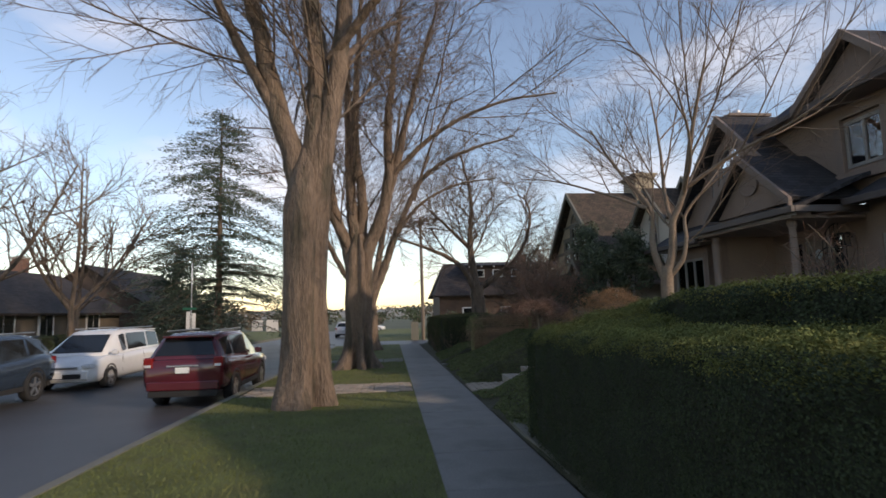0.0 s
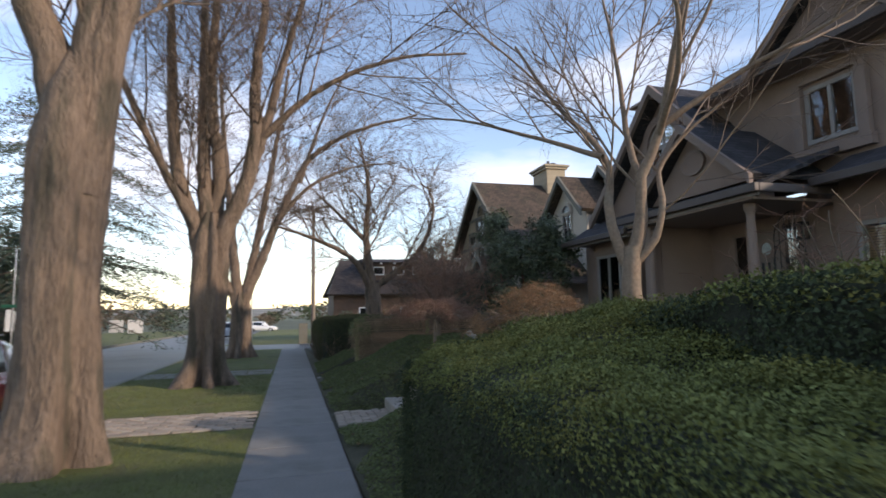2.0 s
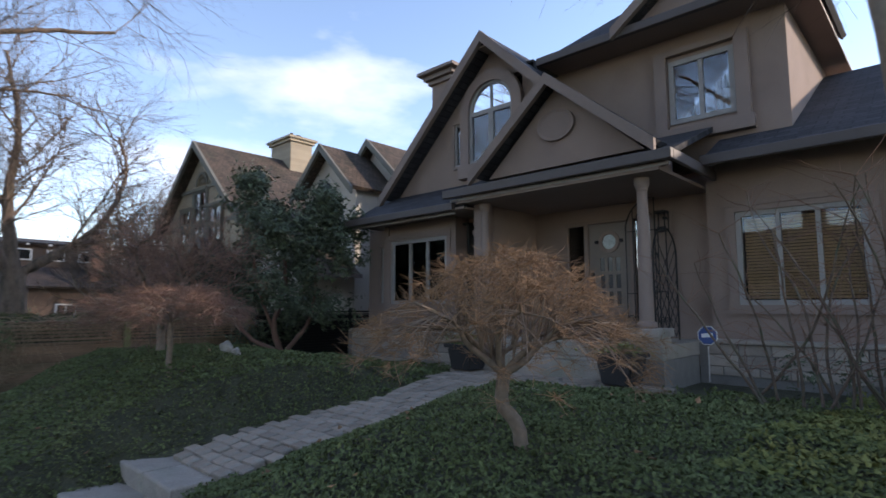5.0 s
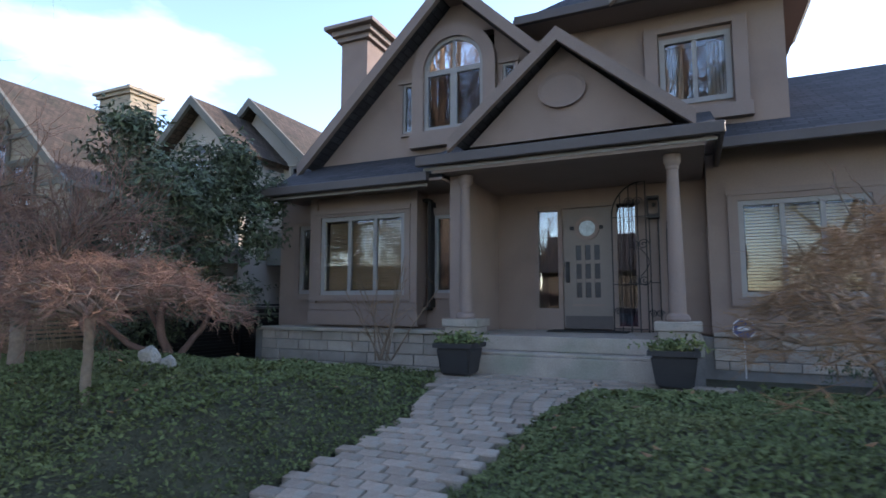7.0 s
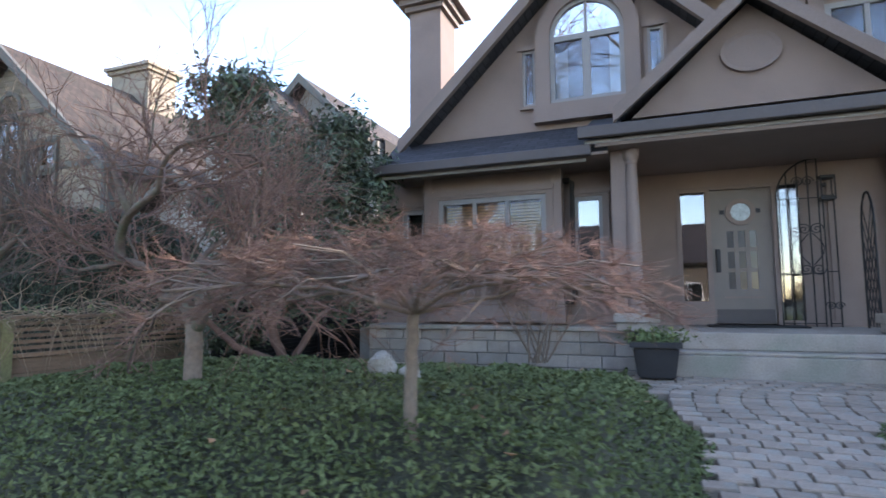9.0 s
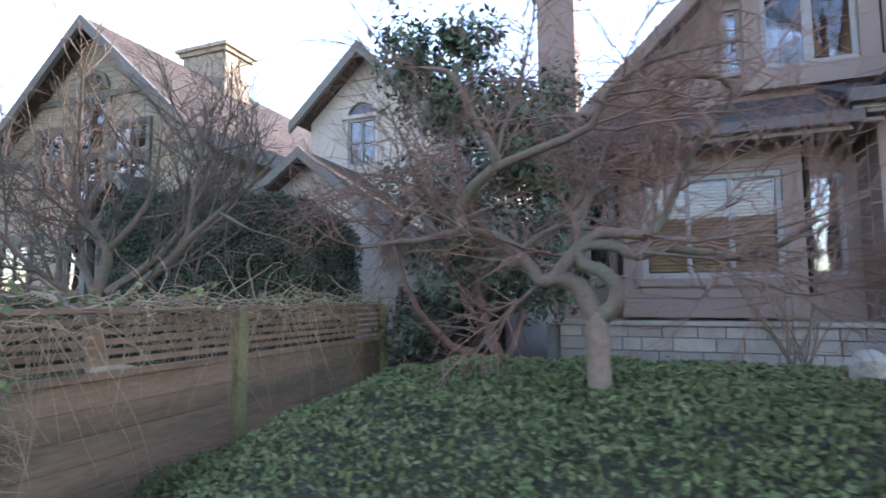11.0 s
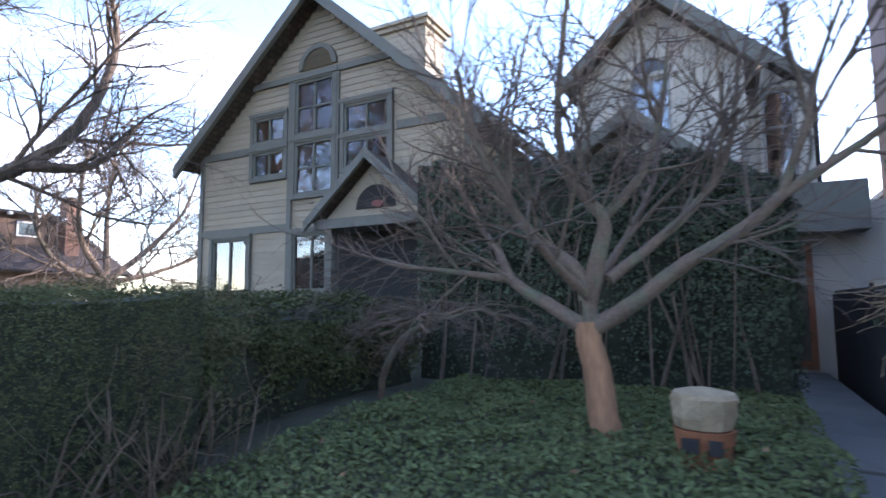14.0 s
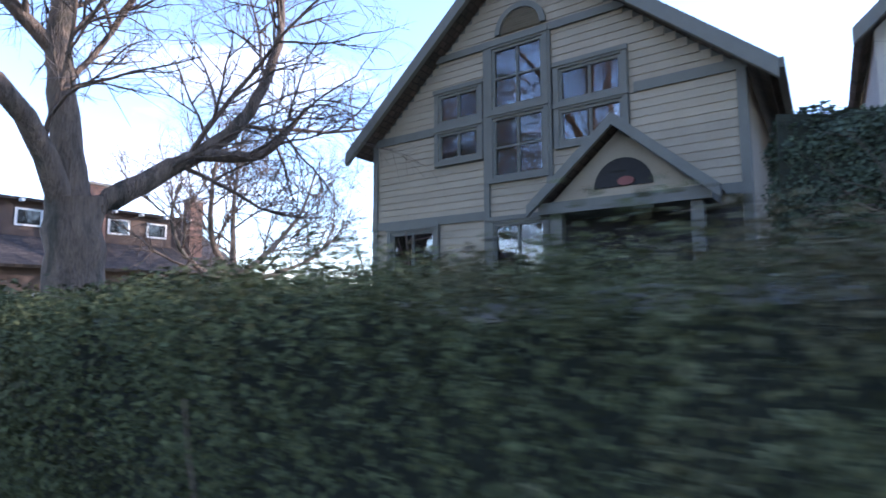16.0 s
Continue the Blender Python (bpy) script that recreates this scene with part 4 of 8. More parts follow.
part("side_wall", boxes((HX + 0.2, 20.8, HR, HR + 0.2, 0.5, 4.75)), M_SIDING, house_b)
part("side_wall", boxes((HX + 0.2, 20.8, HL - 0.2, HL, 0.5, 4.75)), M_SIDING, house_b)
ch = part("chimney", boxes((12.4, 13.4, 27.3, 28.85, 6.2, 8.7)), M_SIDING, house_b, "tan lap-sided chimney with metal pots")
part("chimney_cap", boxes((12.3, 13.5, 27.2, 28.95, 8.702, 8.82), (12.22, 13.58, 27.12, 29.03, 8.822, 8.92)), M_SIDING, ch)
for k in range(15):
    part("siding_board", boxes((12.385, 12.398, 27.29, 28.86, 6.6 + 0.14 * k, 6.6 + 0.14 * k + 0.125), (12.39, 13.41, 27.285, 27.298, 6.6 + 0.14 * k, 6.6 + 0.14 * k + 0.125)), M_SIDING, ch)
for yy, r, h in ((27.6, 0.15, 0.18), (28.1, 0.07, 0.42), (28.55, 0.15, 0.14)):
    bm = bmesh.new()
    lathe(bm, [(r * 0.8, 8.922), (r * 0.8, 8.9 + h * 0.7), (r, 8.9 + h * 0.72), (r, 8.9 + h)], (12.9, yy, 0), 12)
    part("flue_pot", bm, M_BLACK, ch)
# porch gable
part("roof", slab([(8.22, 26.08, 4.16), (8.22, 27.36, 3.02), (9.0, 27.36, 3.02), (9.0, 26.08, 4.16)], 0.09), M_SHING2, house_b)
part("roof", slab([(8.22, 26.08, 4.16), (8.22, 24.80, 3.02), (9.0, 24.80, 3.02), (9.0, 26.08, 4.16)], 0.09), M_SHING2, house_b)
gable_edges(house_b, "barge_board", 8.14, (26.08, 4.18), (27.42, 2.98), (24.74, 2.98), 0.13, 0.075, M_TRIM2)
bm = bmesh.new()
prism(bm, [(8.45, 27.15, 3.02), (8.45, 25.02, 3.02), (8.45, 26.08, 3.99)], (0.08, 0, 0))
part("porch_gable_wall", bm, M_SIDING, house_b)
bm = bmesh.new()
prism(bm, [(8.43, 26.03 + 0.42 * math.cos(math.pi * k / 14), 3.16 + 0.42 * math.sin(math.pi * k / 14)) for k in range(15)], (0.018, 0, 0))
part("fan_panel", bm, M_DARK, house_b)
bm = bmesh.new()
prism(bm, [(8.40, 25.98 + 0.12 * math.cos(2 * math.pi * k / 20), 3.23 + 0.065 * math.sin(2 * math.pi * k / 20)) for k in range(20)], (0.028, 0, 0))
part("house_plate", bm, mat("red_plate", (0.22, 0.07, 0.055), 0.6), house_b, "small oval red plate")
part("porch_beam", boxes((8.3, 9.05, 24.86, 27.3, 2.84, 3.015)), M_TRIM2, house_b)
for yy in (24.98, 26.95):
    part("porch_post", boxes((8.38, 8.54, yy, yy + 0.16, 0.4, 2.838)), M_TRIM2, house_b)
# dark sheet over the wall: the porch's shade put into its colour
part("porch_shade", boxes((9.02, 9.08, 24.6, 27.3, 0.6, 2.84)), M_DARK, house_b)
# cream wing
wing = thing("house_wing", (11, 21.5, 0.4), "cream stucco house wing with an arched window and low entry roof", "house")
CX = 10.4
part("wall", wall_x(CX, [(20.25, 0.4), (22.95, 0.4), (22.95, 5.40), (21.60, 6.66), (20.25, 5.40)], [(21.35, 22.0, 4.35, 5.35)]), M_CREAM, wing)
window(wing, CX, 21.35, 22.0, 4.35, 5.35, 2, 2, fr=0.05, casing=0.06, casing_mat=M_CREAM)
bm = bmesh.new()
for k in range(16):
    a0, a1 = math.pi * k / 16, math.pi * (k + 1) / 16
    prism(bm, [(CX - 0.09, 21.675 + r * math.cos(a), 5.36 + r * math.sin(a)) for r, a in ((0.33, a0), (0.46, a0), (0.46, a1), (0.33, a1))], (0.088, 0, 0))
part("arch_surround", bm, M_CREAM, wing)
bm = bmesh.new()
prism(bm, [(CX - 0.03, 21.675 + 0.33 * math.cos(math.pi * k / 16), 5.36 + 0.33 * math.sin(math.pi * k / 16)) for k in range(17)], (0.02, 0, 0))
part("fanlight", bm, mat("dark_fanlight", (0.05, 0.055, 0.06), 0.08, var=0.2, bump=0), wing)
part("wall", boxes((CX + 0.2, 18, 20.25, 20.45, 0.4, 5.4)), M_CREAM, wing)
part("wall", boxes((CX + 0.2, 18, 22.75, 22.95, 0.4, 5.4)), M_CREAM, wing)
part("roof", slab([(10.05, 21.60, 6.84), (10.05, 23.18, 5.38), (18, 23.18, 5.38), (18, 21.60, 6.84)], 0.12), M_SHING2, wing)
part("roof", slab([(10.05, 21.60, 6.84), (10.05, 20.0, 5.30), (18, 20.0, 5.30), (18, 21.60, 6.84)], 0.12), M_SHING2, wing)
gable_edges(wing, "barge_board", 9.96, (21.60, 6.86), (23.22, 5.34), (19.95, 5.26), 0.17, 0.088, M_TRIM2)
part("roof", slab([(11.6, 21.2, 7.25), (11.6, 19.3, 5.45), (18, 19.3, 5.45), (18, 21.2, 7.25)], 0.12), M_SHING2, wing)
part("roof", slab([(11.6, 21.2, 7.25), (11.6, 22.4, 6.1), (18, 22.4, 6.1), (18, 21.2, 7.25)], 0.12), M_SHING2, wing)
gable_edges(wing, "barge_board", 11.5, (21.2, 7.27), (22.4, 6.1), (19.25, 5.42), 0.17, 0.088, M_TRIM2)
bm = bmesh.new()
prism(bm, [(11.9, 22.3, 5.4), (11.9, 19.5, 5.4), (11.9, 21.2, 7.05)], (0.1, 0, 0))
part("upper_gable", bm, M_CREAM, wing)
part("upper_wall", wall_x(11.9, [(19.2, 2.83), (20.245, 2.83), (20.245, 5.45), (19.2, 5.45)], [(19.45, 19.97, 3.35, 5.30)]), M_CREAM, wing)
part("upper_side_wall", boxes((12.1, 18, 19.2, 19.4, 2.83, 5.45)), M_CREAM, wing)
window(wing, 11.9, 19.45, 19.97, 3.35, 5.30, 1, split=(4.62,), fr=0.05, casing=0.06, casing_mat=M_CREAM)
part("roof", slab([(8.4, 21.75, 4.20), (8.4, 19.95, 2.72), (10.39, 19.95, 2.72), (10.39, 21.75, 4.20)], 0.10), M_SHING2, wing)
part("roof", slab([(8.4, 21.75, 4.20), (8.4, 23.9, 2.72), (10.39, 23.9, 2.72), (10.39, 21.75, 4.20)], 0.10), M_SHING2, wing)
gable_edges(wing, "barge_board", 8.3, (21.75, 4.22), (23.95, 2.68), (19.9, 2.68), 0.15, 0.09, M_TRIM2)
part("entry_wall", wall_x(8.75, [(20.35, 0.4), (24.0, 0.4), (24.0, 2.75), (21.75, 4.05), (20.35, 2.85)], []), M_CREAM, wing)
part("entry_side", boxes((8.95, 10.38, 20.35, 20.5, 0.4, 2.75)), M_CREAM, wing)
part("gutter", boxes((8.4, 10.38, 19.85, 19.945, 2.60, 2.72)), M_BARGE, wing)
part("link_wall", boxes((11.95, 12.15, 17.55, 20.24, -0.4, 3.2)), M_CREAM, wing)
dr = part("garden_door", boxes((11.90, 11.948, 19.35, 19.45, 0.35, 2.5), (11.90, 11.948, 20.05, 20.15, 0.35, 2.5), (11.90, 11.948, 19.45, 20.05, 2.4, 2.5), (11.90, 11.948, 19.45, 20.05, 0.35, 0.5)), mat("red_cedar_frame", (0.26, 0.10, 0.045), 0.6), wing, "red cedar framed glass door")
part("pane", boxes((11.93, 11.936, 19.45, 20.05, 0.5, 2.4)), M_GLASS, dr)
part("balcony", boxes((11.3, 11.94, 18.6, 20.2, 2.65, 2.82), (11.3, 11.34, 18.6, 20.2, 2.822, 3.45)), M_TRIM2, wing)

# ---- bare trees ----


def rand_unit(rng):
    v = Vector((rng.gauss(0, 1), rng.gauss(0, 1), rng.gauss(0, 1)))
    return v.normalized()


def smooth_line(pts, r0, r1, step=0.25, wob=0.0, rng=None):
    """A curve through a few points, sampled, tapering from r0 to r1."""
    p = [Vector(q) for q in pts]
    if len(p) == 2:
        p.insert(1, (p[0] + p[1]) / 2)
    p = [p[0] * 2 - p[1]] + p + [p[-1] * 2 - p[-2]]
    out = []
    for i in range(1, len(p) - 2):
        n = max(2, int((p[i + 1] - p[i]).length / step))
        for k in range(n):
            t = k / n
            a, b, c, d = p[i - 1], p[i], p[i + 1], p[i + 2]
            out.append(0.5 * ((2 * b) + (c - a) * t + (2 * a - 5 * b + 4 * c - d) * t * t + (3 * b - 3 * c + d - a) * t ** 3))
    out.append(p[-2])
    m = len(out)
    return [(q + (rand_unit(rng) * wob if wob and 0 < i < m - 1 else Vector()), r0 + (r1 - r0) * (i / (m - 1)) ** 0.8) for i, q in enumerate(out)]


def shoot(rng, p, d, r, length, bend, up, seg=0.3, end=0.45):
    """One branch that wanders from p along d."""
    n = max(1, int(length / seg))
    line = [(p.copy(), r)]
    d = d.normalized()
    for i in range(1, n + 1):
        d = (d + rand_unit(rng) * bend + Vector((0, 0, up))).normalized()
        p = p + d * (length / n)
        line.append((p.copy(), r * (1 - (1 - end) * i / n)))
    return line


def ramify(rng, line, level, spec, limbs, twigs, thick=1.0):
    """Grows side branches along a line, and theirs in turn, down to twigs."""
    if level >= len(spec):
        return
    count, length, angle, bend, up, start = spec[level]
    n = len(line)
    total = sum((line[i + 1][0] - line[i][0]).length for i in range(n - 1))
    many = max(1, int(count * total + rng.random()))
    last = level == len(spec) - 1
    for k in range(many):
        f = start + (1 - start) * (k + rng.random()) / many
        i = min(n - 2, int(f * (n - 1)))
        t = f * (n - 1) - i
        p = line[i][0].lerp(line[i + 1][0], min(1, t))
        r = line[i][1]
        d = (line[i + 1][0] - line[i][0]).normalized()
        side = rand_unit(rng)
        side = (side - d * side.dot(d)).normalized()
        a = angle * rng.uniform(0.6, 1.3)
        nd = d * math.cos(a) + side * math.sin(a)
        ln = length * rng.uniform(0.55, 1.3) * (1.15 - 0.5 * f)
        rr = min(r * 0.7, thick * (0.0068 * ln ** 0.9 + 0.003)) if not last else min(r * 0.8, 0.0058 * thick)
        sub = shoot(rng, p, nd, rr, ln, bend, up, seg=(ln if ln > 0.34 else ln / 2.2) if last else max(0.12, ln / 6), end=0.35)
        (twigs if last or rr < 0.012 else limbs).append(sub)
        ramify(rng, sub, level + 1, spec, limbs, twigs, thick)


def fluted_trunk(pts, radii, flutes, depth, seed, n=72, step=0.10):
    """A trunk with grooves that open into root flares at its foot."""
    line = smooth_line(pts, 1, 1, step)
    cum = [0.0]
    for a, b in zip(line, line[1:]):
        cum.append(cum[-1] + (b[0] - a[0]).length)
    total = cum[-1]
    verts, faces = [], []
    for i, (c, _) in enumerate(line):
        h = cum[i]
        r = radii[-1][1]
        for (ha, ra), (hb, rb) in zip(radii, radii[1:]):
            if h <= hb * total:
                k = max(0.0, (h - ha * total) / ((hb - ha) * total))
                r = ra + (rb - ra) * k
                break
        flare = max(0.0, 1 - h / 1.1)
        for k in range(n):
            a = 2 * math.pi * k / n
            w = a * flutes + 1.3 * math.sin(a * 2 + seed) + 0.25 * math.sin(h * 0.9 + seed)
            g = math.cos(w)
            g = -abs(min(0, g)) ** 0.7 + 0.5 * max(0, g)
            rr = r * (1 + depth * (0.55 + 1.3 * flare) * g + 0.13 * noise.noise((math.cos(a) * 1.4 + seed, math.sin(a) * 1.4, h * 0.6)) + 0.05 * noise.noise((math.cos(a) * 7, math.sin(a) * 7 + seed, h * 1.1)) + 0.03 * noise.noise((math.cos(a) * 17, math.sin(a) * 17 + seed, h * 2.5)))
            verts.append((c.x + rr * math.cos(a), c.y + rr * math.sin(a), c.z))
    m = len(line)
    for i in range(m - 1):
        for k in range(n):
            k2 = (k + 1) % n
            faces.append((i * n + k, i * n + k2, (i + 1) * n + k2, (i + 1) * n + k))
    faces.append(tuple((m - 1) * n + k for k in range(n)))
    me = bpy.data.meshes.new("trunk")
    me.from_pydata(verts, [], faces)
    me.polygons.foreach_set("use_smooth", [True] * len(faces))
    me.update()
    return me


def bare_tree(name, at, label, seed, stems, spec, bark, twig, trunk=None, category="tree", group="", sides=8, thick=1.0, foot=None):
    """A leafless tree: trunk, main limbs that follow a few points, and a crown of fine twigs."""
    rng = random.Random(seed)
    tree = thing(name, at, label, category, group)
    if trunk is not None:
        mesh_part("trunk", trunk, bark, tree)
    big, limbs, twigs = [], [], []
    for pts, r0, r1 in stems:
        ln = smooth_line(pts, r0, r1, 0.3 if r0 > 0.05 else 0.12, r0 * 0.10, rng)
        big.append(ln)
        if r1 < 0.7 * r0:
            ramify(rng, ln, 0, spec, limbs, twigs, thick)
    for i, ln in enumerate(big):
        low = foot is not None and i == 0
        mesh_part("trunk" if low else "limb", tubes_mesh("limb", [ln], 12 if ln[0][1] > 0.05 else sides), foot if low else bark, tree)
    if limbs:
        mesh_part("branchwork", tubes_mesh("branchwork", limbs, 5), bark, tree)["kind"] = "stuff"
    mesh_part("crown", tubes_mesh("crown", twigs, 3), twig, tree, "dense bare twigs")["kind"] = "stuff"
    return tree


def up_stem(x, y, z, ex, ey, ez, lean=0.25):
    return [(x, y, z), (x + (ex - x) * 0.45, y + (ey - y) * lean, z + (ez - z) * 0.4), (x + (ex - x) * 0.8, y + (ey - y) * 0.65, z + (ez - z) * 0.75), (ex, ey, ez)]


STREET = [(1.15, 4.4, 0.72, 0.10, 0.03, 0.15), (1.7, 2.3, 0.7, 0.13, 0.015, 0.12), (3.4, 1.2, 0.65, 0.17, -0.005, 0.1), (5.4, 0.6, 0.6, 0.2, -0.02, 0.1)]
# first street tree
g1 = ground(10.7)
bare_tree("street_tree", (-2.72, 10.7, g1), "large bare street tree with deeply grooved trunk in the lawn", 11,
          [([(-2.72, 10.7, 3.6), (-2.9, 10.7, 4.9), (-3.3, 10.65, 6.2), (-3.75, 10.5, 8.2), (-4.6, 10.2, 11.5)], 0.30, 0.09), ([(-2.62, 10.7, 3.4), (-2.5, 10.72, 5.2), (-2.45, 10.8, 7.0), (-2.7, 11.0, 9.2), (-3.0, 11.2, 13.5)], 0.34, 0.09), ([(-2.55, 10.68, 3.8), (-2.3, 10.65, 5.4), (-2.0, 10.6, 7.0), (-1.75, 10.5, 9.0), (-0.9, 10.3, 13.0)], 0.29, 0.08),
           ([(-3.3, 10.6, 6.0), (-4.3, 10.2, 8.0), (-5.2, 9.0, 10.5), (-6.0, 8.0, 12.0)], 0.13, 0.04), ([(-2.4, 10.9, 6.5), (-1.6, 12.5, 8.6), (-0.4, 14.5, 10.4)], 0.12, 0.04),
           ([(-2.2, 10.6, 7.2), (-0.6, 9.6, 8.6), (1.6, 9.0, 9.4), (3.4, 9.4, 9.9)], 0.11, 0.03)],
          STREET, M_BARK1, M_TWIG, fluted_trunk([(-2.72, 10.72, g1 - 0.1), (-2.70, 10.72, 1.4), (-2.70, 10.7, 3.0), (-2.64, 10.7, 5.3)], [(0, 0.58), (0.12, 0.48), (0.3, 0.43), (0.78, 0.43), (0.9, 0.34), (1.0, 0.15)], 3, 0.30, 0.7), group="street trees")
g2 = ground(19)
bare_tree("street_tree", (-2.2, 19.0, g2), "large bare street tree with flaring roots and many upright stems", 12,
          [([(-2.2, 19, 2.6), (-2.5, 19, 4.1), (-2.95, 19, 5.4), (-3.2, 19.1, 7.4), (-3.5, 19.2, 13.5)], 0.25, 0.07), ([(-2.15, 19.05, 2.8), (-2.25, 19.1, 4.6), (-2.4, 19.3, 6.6), (-2.55, 19.6, 14.5)], 0.26, 0.07), ([(-2.1, 19.1, 2.8), (-2.0, 19.2, 4.6), (-1.95, 19.2, 6.0), (-2.2, 19.0, 8.4), (-1.9, 18.8, 14.0)], 0.25, 0.07),
           ([(-2.1, 19, 2.5), (-1.75, 18.95, 4.0), (-1.15, 18.9, 5.6), (-0.95, 18.85, 7.0), (-0.95, 18.8, 9.0), (-0.4, 18.7, 13.5)], 0.30, 0.06), ([(-1.05, 18.9, 5.9), (-0.6, 18.85, 7.4), (-0.15, 18.8, 9.4), (0.9, 18.6, 13.0)], 0.17, 0.05), ([(-2.5, 18.9, 4.2), (-3.4, 18.3, 6.0), (-4.6, 17.6, 9.0), (-5.4, 17.0, 11.5)], 0.14, 0.04),
           ([(-1.0, 18.9, 6.6), (0.8, 18.4, 8.2), (3.0, 18.0, 9.2), (5.2, 18.0, 9.6)], 0.12, 0.03)],
          STREET, M_BARK1, M_TWIG, fluted_trunk([(-2.2, 19.0, g2 - 0.1), (-2.14, 19.0, 1.4), (-2.12, 19.0, 2.8), (-2.1, 19.0, 4.6)], [(0, 0.74), (0.12, 0.50), (0.3, 0.44), (0.72, 0.46), (0.86, 0.38), (1.0, 0.15)], 5, 0.42, 2.1), group="street trees")
g3 = ground(30)
bare_tree("street_tree", (-2.2, 30.0, g3), "bare street tree with a low fork and wide spreading limbs", 13,
          [([(-2.3, 30, 1.6), (-2.7, 30, 2.9), (-3.6, 30, 4.1), (-5.0, 29.5, 7.0), (-6.2, 29.0, 10.5)], 0.22, 0.05), (up_stem(-2.3, 30, 1.8, -3.4, 30.4, 13.5), 0.28, 0.06), (up_stem(-2.15, 30, 1.9, -0.2, 30.5, 14.0), 0.24, 0.06),
           ([(-2.15, 30, 1.7), (-1.95, 30, 2.7), (-1.4, 30, 4.0), (-0.5, 30, 6.4), (0.9, 29.6, 9.2), (3.2, 29.0, 10.6), (6.0, 28.4, 11.4)], 0.28, 0.05), ([(-0.6, 30, 6.2), (0.9, 30.5, 8.0), (3.0, 31, 9.2), (5.4, 31, 9.6)], 0.13, 0.03),
           ([(0.4, 29.8, 8.0), (1.4, 29.2, 11), (2.6, 28.6, 13.6)], 0.12, 0.03)],
          STREET, M_BARK1, M_TWIG, fluted_trunk([(-2.2, 30.0, g3 - 0.1), (-2.2, 30.0, 1.2), (-2.2, 30.0, 2.0), (-2.25, 30.0, 2.9)], [(0, 0.62), (0.2, 0.44), (0.5, 0.43), (0.75, 0.40), (1.0, 0.15)], 4, 0.36, 4.0), group="street trees")
g0 = ground(-2)
bare_tree("street_tree", (-2.6, -2.6, g0), "large bare street tree with twigs hanging over the road", 14,
          [(up_stem(-2.6, -2.6, 3.8, -3.6, -1.6, 12.5), 0.28, 0.08), ([(-2.6, -2.5, 4.4), (-3.6, -0.6, 7.0), (-5.2, 2.5, 9.2), (-7.0, 5.6, 9.6)], 0.2, 0.04), ([(-3.4, -1.0, 6.4), (-5.2, 0.8, 8.4), (-7.6, 3.0, 9.4), (-9.6, 5.0, 9.0)], 0.14, 0.03)],
          [(1.3, 3.8, 0.75, 0.12, -0.03, 0.3), (1.9, 2.1, 0.7, 0.14, -0.09, 0.12), (3.0, 1.15, 0.65, 0.16, -0.12, 0.1), (4.2, 0.55, 0.6, 0.2, -0.12, 0.1)], M_BARK1, M_TWIG,
          fluted_trunk([(-2.6, -2.6, g0 - 0.1), (-2.6, -2.6, 1.4), (-2.6, -2.6, 2.8), (-2.6, -2.6, 4.3)], [(0, 0.6), (0.12, 0.48), (1.0, 0.42)], 4, 0.2, 5.0), group="street trees")
# smooth multi-stemmed tree in the first garden
SMOOTH = [(2.2, 2.2, 0.65, 0.10, 0.06, 0.25), (3.4, 1.25, 0.62, 0.13, 0.03, 0.2), (4.8, 0.65, 0.6, 0.17, 0.0, 0.15), (5.5, 0.32, 0.6, 0.2, 0.0, 0.2)]
Q = lambda l, z, d=0.0: (3.36 + 0.75 * l + 0.66 * d, 7.38 - 0.66 * l + 0.75 * d, z)
bare_tree("garden_tree", (3.36, 7.38, 0.85), "smooth tan multi-stemmed bare tree in the groundcover", 21,
          [([Q(0.05, 0.7), Q(0.0, 1.4), Q(-0.03, 2.0), Q(0.0, 2.4)], 0.112, 0.088),
           ([Q(-0.02, 2.15), Q(-0.14, 2.42), Q(-0.21, 2.85), Q(-0.20, 3.25, 0.1), Q(-0.42, 3.65, 0.2), Q(-0.85, 4.2, 0.4), Q(-1.3, 5.0, 0.5)], 0.066, 0.015),
           ([Q(0.0, 2.3), Q(0.10, 2.7), Q(0.12, 3.1), Q(0.32, 3.55), Q(0.48, 4.2, -0.2), Q(0.8, 5.4, -0.3)], 0.078, 0.016),
           ([Q(0.02, 2.25), Q(0.22, 2.48), Q(0.30, 2.85), Q(0.27, 3.15, 0.1), Q(0.5, 3.5, 0.2), Q(1.0, 3.9, 0.3)], 0.045, 0.010),
           ([Q(0.12, 3.0), Q(-0.02, 3.6, 0.2), Q(-0.12, 4.5, 0.5), Q(-0.3, 5.6, 0.8)], 0.042, 0.012), ([Q(0.3, 3.5), Q(0.55, 4.1, -0.5), Q(0.5, 5.0, -1.0)], 0.038, 0.012),
           ([Q(-0.25, 3.35), Q(-0.95, 3.7, 0.2), Q(-1.9, 4.1, 0.3), Q(-2.7, 4.3, 0.4)], 0.032, 0.008), ([Q(0.35, 3.6), Q(1.0, 4.0, 0.1), Q(1.9, 4.4, 0.1), Q(2.6, 4.9, 0.2)], 0.036, 0.009)],
          SMOOTH, M_BARK3, M_TWIG, thick=0.9)
# laceleaf maples: low domes of fine drooping twigs


